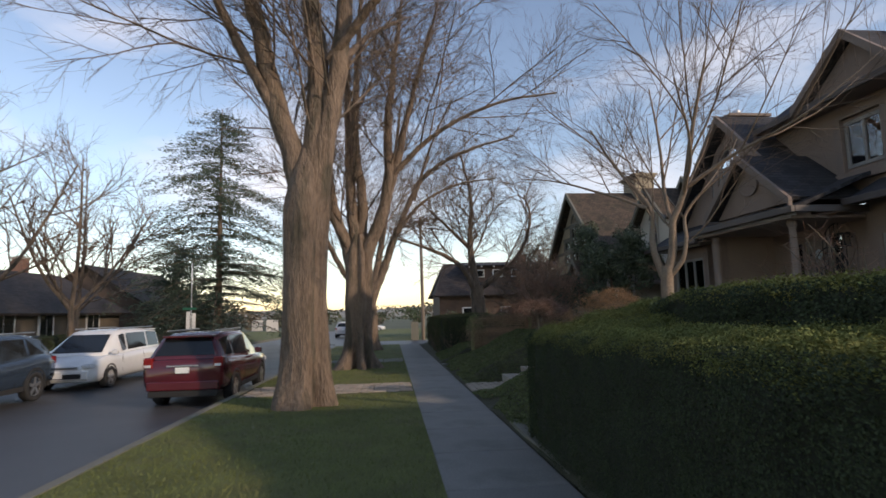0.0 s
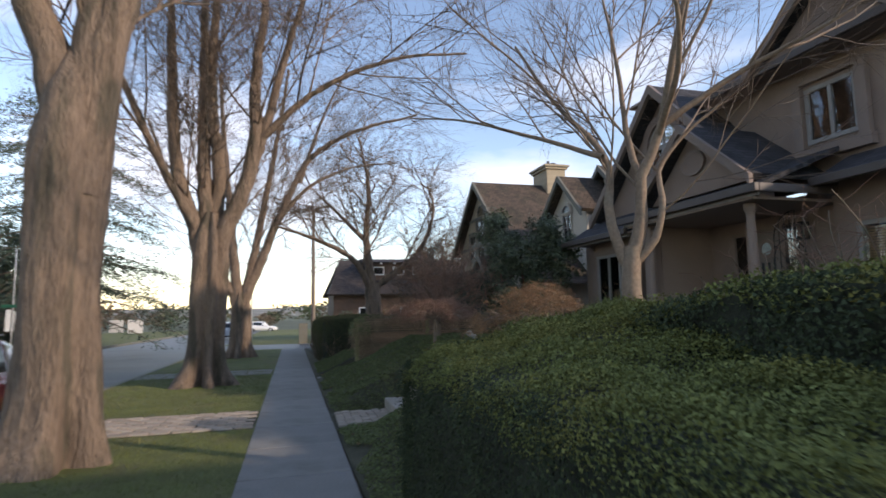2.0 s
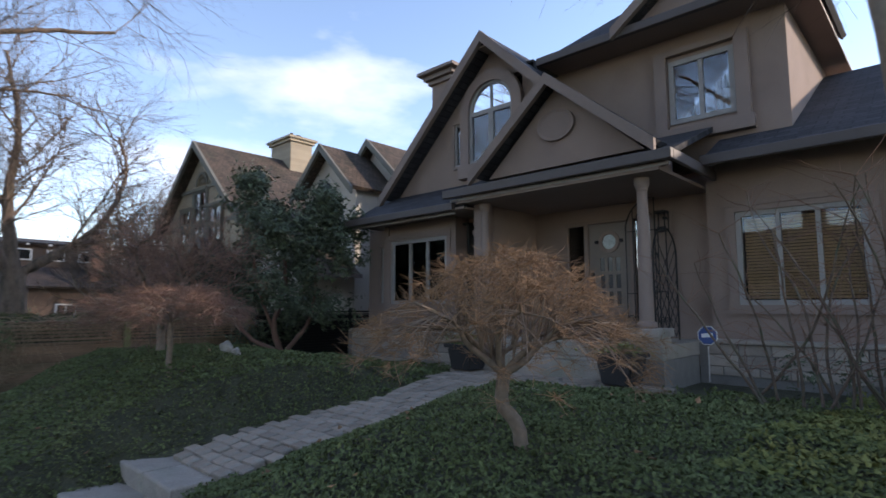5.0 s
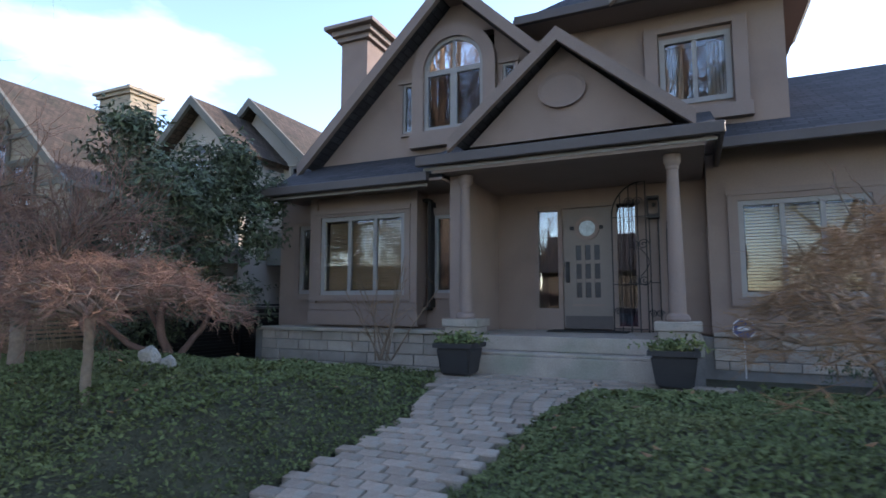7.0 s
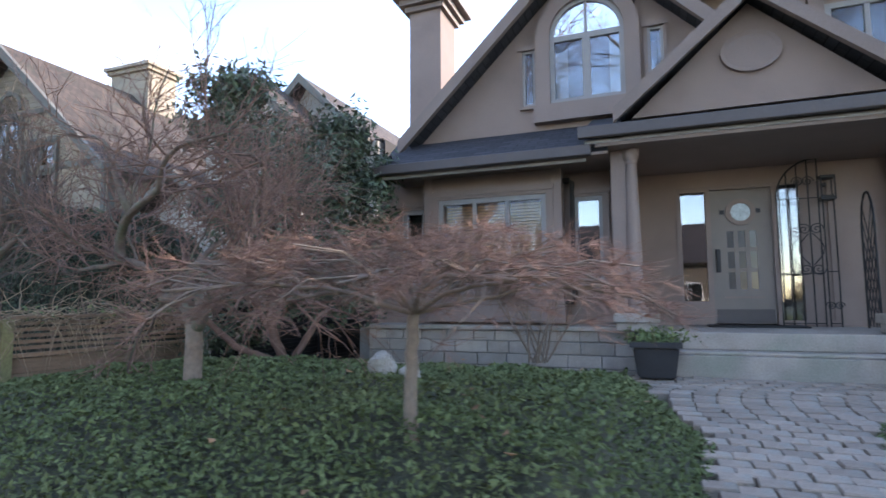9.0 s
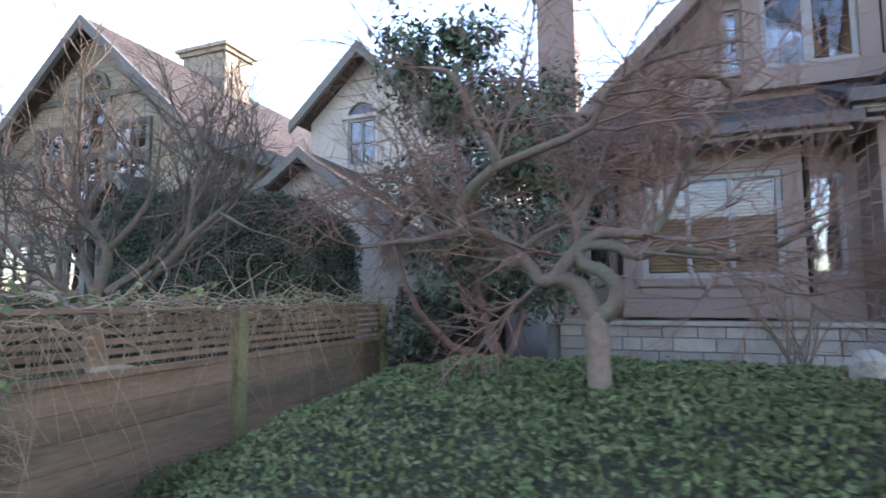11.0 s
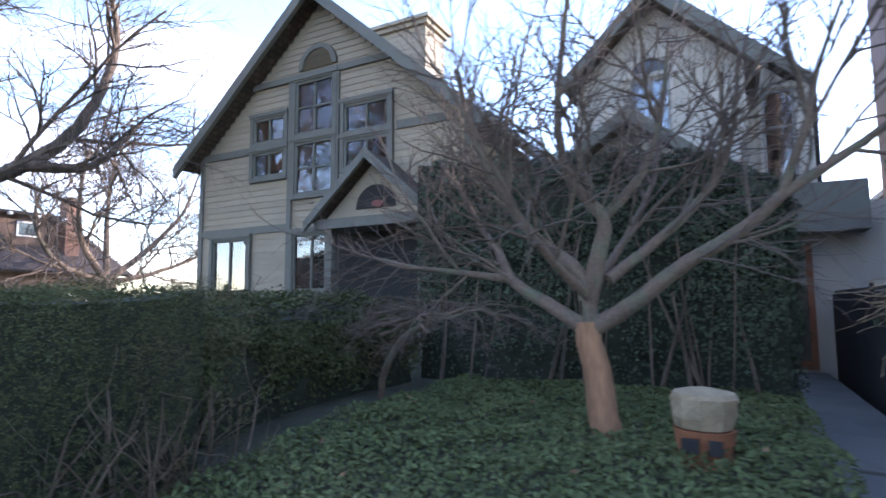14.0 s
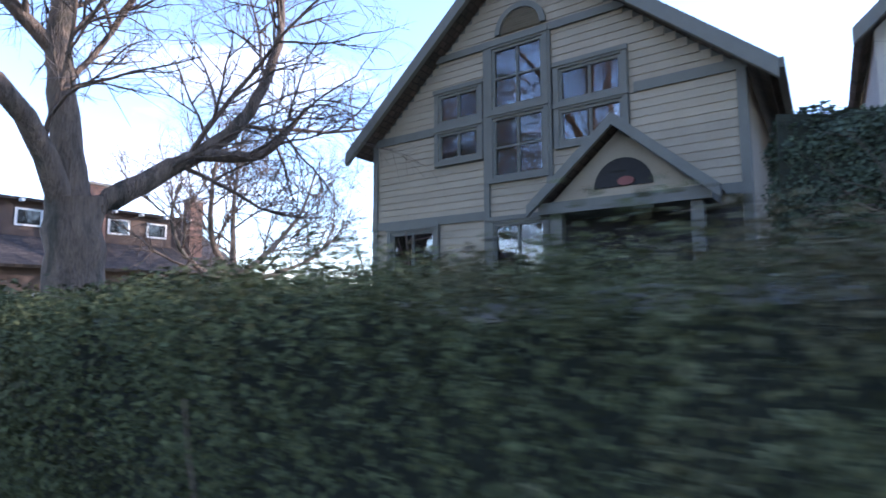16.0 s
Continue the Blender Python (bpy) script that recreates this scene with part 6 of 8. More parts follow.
lead = np.stack([nx * (1 - over * 0.6), ny * (1 - over * 0.6), 0.75 + over], 1) + r.normal(0, 0.35, (n, 3))
lead /= np.linalg.norm(lead, axis=1)[:, None]
each = 28
u = r.uniform(-0.03, 0.055, (n, each, 1))
pts = (base[:, None, :] + lead[:, None, :] * u + r.normal(0, 0.007, (n, each, 3))).reshape(-1, 3)
shoots = leaves_mesh("hedge_shoots", pts, np.repeat(lead, each, 0) * 0.3 + np.array((-0.5, -0.3, 0.3)), 0.018, r, 0.9, 0.40, True)
tagged(mesh_part("hedge_shoots", shoots, M_YEWB), "fine dark green yew shoots on the hedge face", "hedge shoots", kind="stuff")

# groundcover
rng = np.random.default_rng(77)


def cover_patch(name, x0, x1, y0, y1, dens, size, material, label, test=None, lift=0.13, spread=0.55):
    n = int((x1 - x0) * (y1 - y0) * dens)
    x, y = rng.uniform(x0, x1, n), rng.uniform(y0, y1, n)
    keep = np.array([test(a, b) if test else True for a, b in zip(x, y)], bool)
    x, y = x[keep], y[keep]
    z = np.array([soil_height(a, b) for a, b in zip(x, y)])
    hump = 0.5 + 0.5 * np.sin(x * 5.1 + 1.7 * np.sin(y * 2.3)) * np.sin(y * 4.3 + 1.1 * np.sin(x * 3.1))
    z = z + lift * (0.35 + 0.65 * hump) * rng.uniform(0.25, 1.0, len(x)) ** 0.5
    me = leaves_mesh(name, np.stack([x, y, z], 1), np.tile((-0.15, 0, 1.0), (len(x), 1)), size, rng, spread, 0.6)
    ob = mesh_part(name, me, material)
    return tagged(ob, label, "groundcover", kind="stuff")


def off_path(x, y):
    s, n = path_edges(x)
    return not (s + 0.04 < y < n - 0.04 and x < 8.2) and not (19.1 < y < 20.0)


cover_patch("groundcover", 0.84, 5.2, 6.4, 11.9, 2700, 0.036, M_COVER, "low glossy green groundcover between hedge and path", lambda x, y: off_path(x, y) and x > 0.88 + 0.12 * math.sin(y * 2.1) + 0.08 * math.sin(y * 5.3), 0.10)
cover_patch("groundcover", 0.84, 5.2, 11.9, 19.15, 2300, 0.040, M_COVER, "low glossy green groundcover on the raised bank", lambda x, y: off_path(x, y) and x > 0.88 + 0.12 * math.sin(y * 2.1) + 0.08 * math.sin(y * 5.3))
cover_patch("groundcover", 5.2, 8.0, 8.4, 19.15, 1100, 0.052, M_COVER, "low green groundcover in front of the house", off_path)
cover_patch("groundcover", 3.1, 9.2, 0.5, 8.4, 900, 0.05, M_YEWTOP, "pale green groundcover between the hedges", lambda x, y: x > 3.6)
cover_patch("groundcover", 0.9, 6.9, 20.0, 23.4, 2300, 0.042, M_COVER, "low dark green groundcover in the second garden", off_path)
cover_patch("fallen_leaves", 0.9, 6.0, 8.6, 23.2, 2.2, 0.06, M_DEAD, "scattered brown fallen leaves", off_path, 0.2, 0.3)
cover_patch("fallen_leaves", 1.2, 3.0, 22.2, 23.2, 50, 0.07, M_DEAD, "drift of brown leaves at the foot of the hedge", None, 0.12, 0.3)


def leafy_bush(name, at, label, seed, clumps, leaf, material, stems, bark, category="shrub", aspect=0.4):
    """A shrub of bent stems that carry clumps of leaves; clumps are (x, y, z, radius, leaves)."""
    r = np.random.default_rng(seed)
    rr = random.Random(seed)
    ob = thing(name, at, label, category)
    for pts, r0, r1 in stems:
        mesh_part("stem", tubes_mesh("stem", [smooth_line(pts, r0, r1, 0.12, r0 * 0.2, rr)], 8), bark, ob)
    pts, nrm = [], []
    for cx, cy, cz, rad, n in clumps:
        whorls = max(6, n // 9)
        d = r.normal(0, 1, (whorls, 3))
        d /= np.linalg.norm(d, axis=1)[:, None]
        c = np.array((cx, cy, cz)) + d * rad * r.uniform(0.45, 1.05, (whorls, 1)) * np.array((1, 1, 0.85))
        k = r.integers(0, whorls, n)
        pts.append(c[k] + r.normal(0, leaf * 0.6, (n, 3)))
        nrm.append(d[k] + np.array((0, 0, 0.6)))
    mesh_part("foliage", leaves_mesh("foliage", np.concatenate(pts), np.concatenate(nrm), leaf, r, 0.55, aspect), material, ob)["kind"] = "stuff"
    return ob


rr = random.Random(9)
clumps = [(7.0 + rr.uniform(-1.1, 1.2), 18.0 + rr.uniform(-0.9, 0.85), 1.4 + 3.2 * rr.random() ** 0.8, rr.uniform(0.30, 0.56), 300) for _ in range(50)]
leafy_bush("rhododendron_tree", (6.8, 18.0, 0.8), "tall dark rhododendron with reddish crooked stems beside the house", 61, clumps, 0.12, M_RHODO,
           [([(6.6, 17.7, 0.8), (6.5, 17.9, 1.4), (6.9, 18.2, 2.2), (7.0, 18.4, 3.6)], 0.07, 0.03), ([(6.6, 17.75, 0.85), (6.2, 18.2, 1.1), (5.9, 18.5, 1.6), (5.9, 18.8, 2.4)], 0.06, 0.02), ([(6.7, 17.7, 0.85), (7.2, 17.6, 1.6), (7.4, 17.7, 2.8)], 0.055, 0.02), ([(6.6, 17.8, 1.0), (6.4, 18.3, 2.0), (6.3, 18.6, 3.2)], 0.045, 0.02)], mat("red_brown_stems", (0.15, 0.085, 0.06), 0.85), "tree")
leafy_bush("low_shrub", (8.3, 9.0, 0.85), "low dark evergreen shrubs beside the stone base", 62, [(8.4 + 0.35 * k, 8.9 - 0.5 * k, 0.98, 0.28, 160) for k in range(5)], 0.06, M_RHODO, [([(8.4, 8.9, 0.8), (8.42, 8.9, 1.0)], 0.015, 0.01)], M_BARK2)
leafy_bush("laurel_shrub", (6.3, 18.9, 0.8), "dark green laurel under the trees by the fence", 63, [(6.2 + 0.3 * k, 18.75 + 0.05 * k, 1.1 + 0.12 * (k % 3), 0.3, 150) for k in range(6)], 0.11, M_RHODO, [([(6.3, 18.8, 0.7), (6.4, 18.8, 1.2)], 0.02, 0.01)], M_BARK2)
# twiggy shrub before the bay window
rr = random.Random(15)
shrub = thing("bare_shrub", (7.7, 14.6, 0.85), "thin bare upright shrub in front of the bay window", "shrub")
lines, fine = [], []
for k in range(11):
    ln = shoot(rr, Vector((7.7 + rr.gauss(0, 0.06), 14.6 + rr.gauss(0, 0.08), 0.85)), Vector((rr.gauss(0, 0.25), rr.gauss(0, 0.42), 1)), 0.014, rr.uniform(1.0, 1.6), 0.08, 0.03, 0.12)
    lines.append(ln)
    for _ in range(7):
        fine.append(shoot(rr, ln[rr.randrange(3, len(ln))][0], Vector((rr.gauss(0, 1), rr.gauss(0, 1), 0.8)), 0.004, rr.uniform(0.2, 0.5), 0.15, 0.02, 0.08))
mesh_part("stem_tangle", tubes_mesh("stem_tangle", lines, 6), M_BARK3, shrub)["kind"] = "stuff"
mesh_part("twig_tangle", tubes_mesh("twig_tangle", fine, 3), M_TWIGO, shrub)["kind"] = "stuff"
# leafless brush between the gardens and the house corner
for bx, by, bz, n, lab in ((7.6, 7.5, 0.85, 40, "tangled bare red-brown shrub against the house wall"), (7.6, 29.3, 0.4, 20, "bare bush in front of the second house")):
    shrub = thing("bare_shrub", (bx - 0.9, by, bz), lab, "shrub")
    lines, fine = [], []
    for k in range(n):
        ln = shoot(rr, Vector((bx - 0.9 + rr.gauss(0, 0.25), by + rr.gauss(0, 0.8), bz)), Vector((rr.gauss(-0.2, 0.3), rr.gauss(0, 0.45), 1)), 0.016, rr.uniform(1.2, 2.6), 0.14, 0.02, 0.15)
        lines.append(ln)
        for _ in range(16):
            fine.append(shoot(rr, ln[rr.randrange(2, len(ln))][0], Vector((rr.gauss(0, 1), rr.gauss(0, 1), 0.5)), 0.0045, rr.uniform(0.25, 0.7), 0.2, 0.0, 0.08))
    mesh_part("stem_tangle", tubes_mesh("stem_tangle", lines, 5), M_BARK2, shrub)["kind"] = "stuff"
    mesh_part("twig_tangle", tubes_mesh("twig_tangle", fine, 3), M_TWIGR, shrub)["kind"] = "stuff"
# conifers across the street


def conifer(at, h, rad, seed, label):
    r = random.Random(seed)
    n = np.random.default_rng(seed)
    ob = thing("conifer", at, label, "tree")
    x, y, z = at
    mesh_part("trunk", tubes_mesh("trunk", [smooth_line([(x, y, z), (x, y, z + h * 0.5), (x, y, z + h)], 0.35, 0.03, 0.5)], 10), M_BARK1, ob)
    boughs, pts, nrm = [], [], []
    k = 0.10
    while k < 0.985:
        for _ in range(6):
            a = r.uniform(0, 2 * math.pi)
            ln = rad * (1 - k) ** 0.6 * r.uniform(0.5, 1.2) + 0.3
            d = Vector((math.cos(a), math.sin(a), 0.05))
            b = shoot(r, Vector((x, y, z + h * k)), d, 0.04 * (1 - k) + 0.01, ln, 0.07, -0.045, 0.4, 0.3)
            boughs.append(b)
            for p, _r in b[1:]:
                m = 18
                g = n.normal(0, 1, (m, 3)) * np.array((0.34, 0.34, 0.10))
                pts.append(np.array(p) + g + np.array((0, 0, -0.08)))
                nrm.append(np.tile((0, 0, 1.0), (m, 1)))
        k += 0.03
    mesh_part("bough_tangle", tubes_mesh("bough_tangle", boughs, 4), M_BARK1, ob)["kind"] = "stuff"
    mesh_part("foliage", leaves_mesh("foliage", np.concatenate(pts), np.concatenate(nrm), 0.27, n, 0.4, 0.26), M_FIR, ob)["kind"] = "stuff"


conifer((-13.9, 42.0, -0.6), 18.5, 9.5, 71, "tall dark layered conifer across the street")
conifer((-18.5, 46.0, -0.7), 9.0, 4.5, 72, "dark conifer behind the street corner")
# lawn blades
rng2 = np.random.default_rng(8)
n = 60000
gx, gy = rng2.uniform(KERB + 0.02, WALK_L - 0.02, n), 1.5 + 22 * rng2.uniform(0, 1, n) ** 1.5
keep = ~((gy > 12.25) & (gy < 14.05)) & (np.hypot(gx + 2.7, gy - 10.7) > 0.6)
gx, gy = gx[keep], gy[keep]
m = len(gx)
hgt, ang = rng2.uniform(0.02, 0.055, m), rng2.uniform(0, 2 * np.pi, m)
gz = 0.124 - 0.0142 * gy
dx, dy, lx, ly = np.cos(ang) * 0.004, np.sin(ang) * 0.004, rng2.normal(0, 0.018, m), rng2.normal(0, 0.018, m)
co = np.stack([np.stack([gx - dx, gy - dy, gz], 1), np.stack([gx + dx, gy + dy, gz], 1), np.stack([gx + lx, gy + ly, gz + hgt], 1)], 1).reshape(-1, 3)
me = bpy.data.meshes.new("grass")
me.from_pydata(co.tolist(), [], np.arange(3 * m).reshape(-1, 3).tolist())
tagged(mesh_part("grass", me, M_GRASS), "short mossy grass of the lawn strip", "grass", kind="stuff")

# ---- fence with vine ----
fence = thing("fence", (4.2, 19.2, 0.3), "weathered cedar fence with slatted top, half hidden by a dry vine", "fence")
FY = 19.22
for px in (1.98, 4.13, 6.60):
    zb = soil_height(px, FY - 0.3)
    part("post", boxes((px - 0.055, px + 0.055, FY - 0.06, FY + 0.05, -0.2, 1.50), bevel=0.008), M_POST, fence)
for a, b in ((2.04, 4.07), (4.19, 6.54)):
    z = 0.02
    while z < 1.05:
        part("board", boxes((a, b, FY - 0.012, FY + 0.012, z, z + 0.150), bevel=0.003), M_FENCE, fence)
        z += 0.155
    part("rail", boxes((a, b, FY - 0.05, FY + 0.03, 1.11, 1.15), bevel=0.004), M_FENCE, fence)
    for k in range(5):
        part("slat", boxes((a, b, FY - 0.012, FY + 0.012, 1.185 + 0.062 * k, 1.185 + 0.062 * k + 0.036)), M_FENCE, fence)
    part("cap", boxes((a, b, FY - 0.06, FY + 0.06, 1.50, 1.53), bevel=0.004), M_FENCE, fence)
dark_fence = thing("louvred_fence", (7.6, 19.1, 0.3), "dark stained louvred fence panel beside the house", "fence")
for k in range(22):
    part("louvre", boxes((6.75, 11.88, 19.05, 19.08, 0.25 + 0.066 * k, 0.25 + 0.066 * k + 0.045)), M_BLACK if k < 18 or k % 2 else M_TRIM2, dark_fence)
part("backing_board", boxes((6.75, 11.88, 19.085, 19.11, -0.2, 1.62)), M_DARK, dark_fence)
for px in (6.68, 9.3):
    part("post", boxes((px, px + 0.06, 19.0, 19.048, -0.2, 1.74)), M_BLACK, dark_fence)
rng = random.Random(44)
stems, fine = [], []
for _ in range(430):
    x = rng.uniform(2.3, 6.7)
    p = Vector((x, FY + rng.gauss(0, 0.10), 1.50 + rng.gauss(0.02, 0.05)))
    stems.append(shoot(rng, p, Vector((rng.gauss(0, 1), rng.gauss(0, 0.3), rng.gauss(0, 0.25))), rng.uniform(0.002, 0.006), rng.uniform(0.3, 0.8), 0.34, -0.05, 0.07))
for _ in range(130):
    x = rng.uniform(1.9, 6.7)
    fine.append(shoot(rng, Vector((x, FY - 0.08, 1.48)), Vector((rng.gauss(0, 0.4), -0.15, -1)), 0.0035, rng.uniform(0.2, 0.9) if x > 2.8 else rng.uniform(0.5, 1.3), 0.12, -0.02, 0.08))
for _ in range(1500):
    d = rand_unit(rng)
    q = rng.random() ** 0.4
    p = Vector((2.10 + 0.33 * q * d.x, FY - 0.04 + 0.27 * q * d.y, 1.0 + 0.56 * q * d.z))
    fine.append(shoot(rng, p, Vector((rng.gauss(0, 0.8), rng.gauss(0, 0.8), rng.gauss(-0.3, 0.5))), rng.uniform(0.0015, 0.0035), rng.uniform(0.10, 0.24), 0.40, -0.05, 0.05))
vine = thing("climbing_vine", (2.0, 19.2, 0.1), "dry tangled climbing vine with a few green leaves over the fence", "vine")
mesh_part("stem_tangle", tubes_mesh("stem_tangle", stems, 5), M_VINE, vine)["kind"] = "stuff"
mesh_part("hanging_tangle", tubes_mesh("hanging_tangle", fine, 4), M_VINE, vine)["kind"] = "stuff"
r = np.random.default_rng(12)
n1, n2 = 620, 300
d = r.normal(0, 1, (n1, 3))
d[:, 2] = np.abs(d[:, 2]) - 0.15
d /= np.linalg.norm(d, axis=1)[:, None]
p1 = np.array((2.07, FY - 0.02, 1.12)) + d * np.array((0.33, 0.30, 0.48)) * r.uniform(0.86, 1.06, (n1, 1))
p2 = np.stack([r.uniform(2.2, 6.6, n2), r.normal(19.22, 0.12, n2), r.normal(1.57, 0.05, n2)], 1)
mesh_part("leaves", leaves_mesh("leaves", np.concatenate([p1, p2]), np.concatenate([d + np.array((0, 0, 0.5)), np.tile((-0.5, 0, 0.9), (n2, 1))]), 0.046, r, 0.6, 0.85), M_VLEAF, vine)["kind"] = "stuff"

# ---- garden things ----


def planter_pot(at, label, seed):
    """A square tapered pot with a rolled rim, filled with soil and leafy plants."""
    x, y, z = at
    ob = thing("planter", at, label, "planter", "planters by the steps")
    bm = bmesh.new()
    v = box(bm, x - 0.19, x + 0.19, y - 0.19, y + 0.19, z, z + 0.34)
    for q in v:
        if q.co.z > z + 0.2:
            q.co.x, q.co.y = x + (q.co.x - x) * 1.26, y + (q.co.y - y) * 1.26
    bmesh.ops.bevel(bm, geom=list(bm.edges), offset=0.02, segments=2, affect="EDGES")
    pot = part("pot", bm, M_POT, ob)
    part("rim", boxes((x - 0.27, x + 0.27, y - 0.27, y - 0.21, z + 0.342, z + 0.40), (x - 0.27, x + 0.27, y + 0.21, y + 0.27, z + 0.342, z + 0.40), (x - 0.27, x - 0.21, y - 0.209, y + 0.209, z + 0.342, z + 0.40), (x + 0.21, x + 0.27, y - 0.209, y + 0.209, z + 0.342, z + 0.40)), M_POT, pot)
    part("soil", boxes((x - 0.208, x + 0.208, y - 0.208, y + 0.208, z + 0.345, z + 0.375)), M_SOIL, pot)
    q = np.random.default_rng(seed)
    n = 420
    p = np.stack([x + q.normal(0, 0.13, n), y + q.normal(0, 0.15, n), z + 0.40 + np.abs(q.normal(0.04, 0.05, n))], 1)
    mesh_part("plant", leaves_mesh("plant", p, np.tile((0, 0, 1.0), (n, 1)), 0.065, q, 0.8, 0.5), M_VLEAF, ob, "small leafy bedding plants")["kind"] = "stuff"
    return ob


planter_pot((7.28, 13.22, 0.79), "square charcoal planter with green plants beside the porch steps", 1)
planter_pot((7.28, 10.62, 0.79), "square charcoal planter with leafy plants beside the low steps", 2)
# octagonal sign on a stake: a blue plate with a white rim and a pale band
sg = thing("yard_sign", (8.2, 9.85, 0.85), "small blue octagonal yard sign with white rim on a metal stake", "sign")


def octagon(x, rad, thick):
    bm = bmesh.new()
    prism(bm, [(x, 9.85 + rad * math.cos(math.pi / 8 + math.pi / 4 * k), 1.40 + rad * math.sin(math.pi / 8 + math.pi / 4 * k)) for k in range(8)], (thick, 0, 0))
    return bm


plate = part("plate", octagon(8.2, 0.132, 0.012), M_WHITE, sg)
part("face", octagon(8.194, 0.120, 0.005), mat("sign_blue", (0.03, 0.07, 0.22), 0.4, var=0.05, bump=0), plate)
bm = bmesh.new()
prism(bm, [(8.188, 9.85 - 0.075, 1.382), (8.188, 9.85 + 0.068, 1.37), (8.188, 9.85 + 0.075, 1.422), (8.188, 9.85 - 0.068, 1.434)], (0.005, 0, 0))
part("pale_band", bm, M_WHITE, plate)
part("stake", boxes((8.205, 8.22, 9.842, 9.858, 0.8, 1.26)), M_METAL, sg)


def boulder(at, size, seed, label):
    rr = random.Random(seed)
    bm = bmesh.new()
    bmesh.ops.create_icosphere(bm, subdivisions=3, radius=1)
    for v in bm.verts:
        p = v.co.copy()
        k = 1 + 0.28 * noise.noise(p * 1.3 + Vector((seed, 0, 0))) + 0.10 * noise.noise(p * 3.5 + Vector((0, seed, 0)))
        v.co = Vector((p.x * size[0] * k, p.y * size[1] * k, p.z * size[2] * k)) + Vector(at)
    ob = part("rock", bm, M_ROCK)
    return tagged(ob, label, "rock", "garden rocks")


boulder((4.15, 15.05, 1.19), (0.085, 0.105, 0.11), 3, "pale boulder half sunk in the groundcover")
boulder((4.2, 14.86, 1.14), (0.06, 0.085, 0.07), 7, "smaller pale rock beside the boulder")
boulder((2.15, 8.62, 0.80), (0.13, 0.16, 0.15), 11, "rounded tan rock in the bank by the hedge")
# terracotta pot with a stone cap
tp = thing("terracotta_pot", (4.25, 20.78, 0.5), "broken rust-coloured terracotta pot with a pale stone on top", "pot")
bm = bmesh.new()
lathe(bm, [(0.135, 0.46), (0.15, 0.6), (0.165, 0.74), (0.17, 0.77)], (4.25, 20.76, 0), 12)
part("pot", bm, M_TERRA, tp)
bm = bmesh.new()
lathe(bm, [(0.13, 0.772), (0.165, 0.78), (0.180, 0.84), (0.188, 0.95), (0.170, 0.975), (0.07, 0.995)], (4.25, 20.76, 0), 10)
for v in bm.verts:
    v.co += Vector((noise.noise(v.co * 9), noise.noise(v.co * 9 + Vector((5, 0, 0))), 0)) * 0.03
part("stone", bm, mat("tan_sandstone", (0.36, 0.275, 0.165), 0.9, var=0.25, scale=10, fine=60, bump=0.5), tp)
# no openings cut: dark blocks on the face paint the shade of two holes
part("hole_shade", boxes((4.055, 4.09, 20.78, 20.87, 0.66, 0.735)), M_DARK, tp)
part("hole_shade", boxes((4.05, 4.085, 20.66, 20.73, 0.66, 0.735)), M_DARK, tp)

# ---- parked cars ----


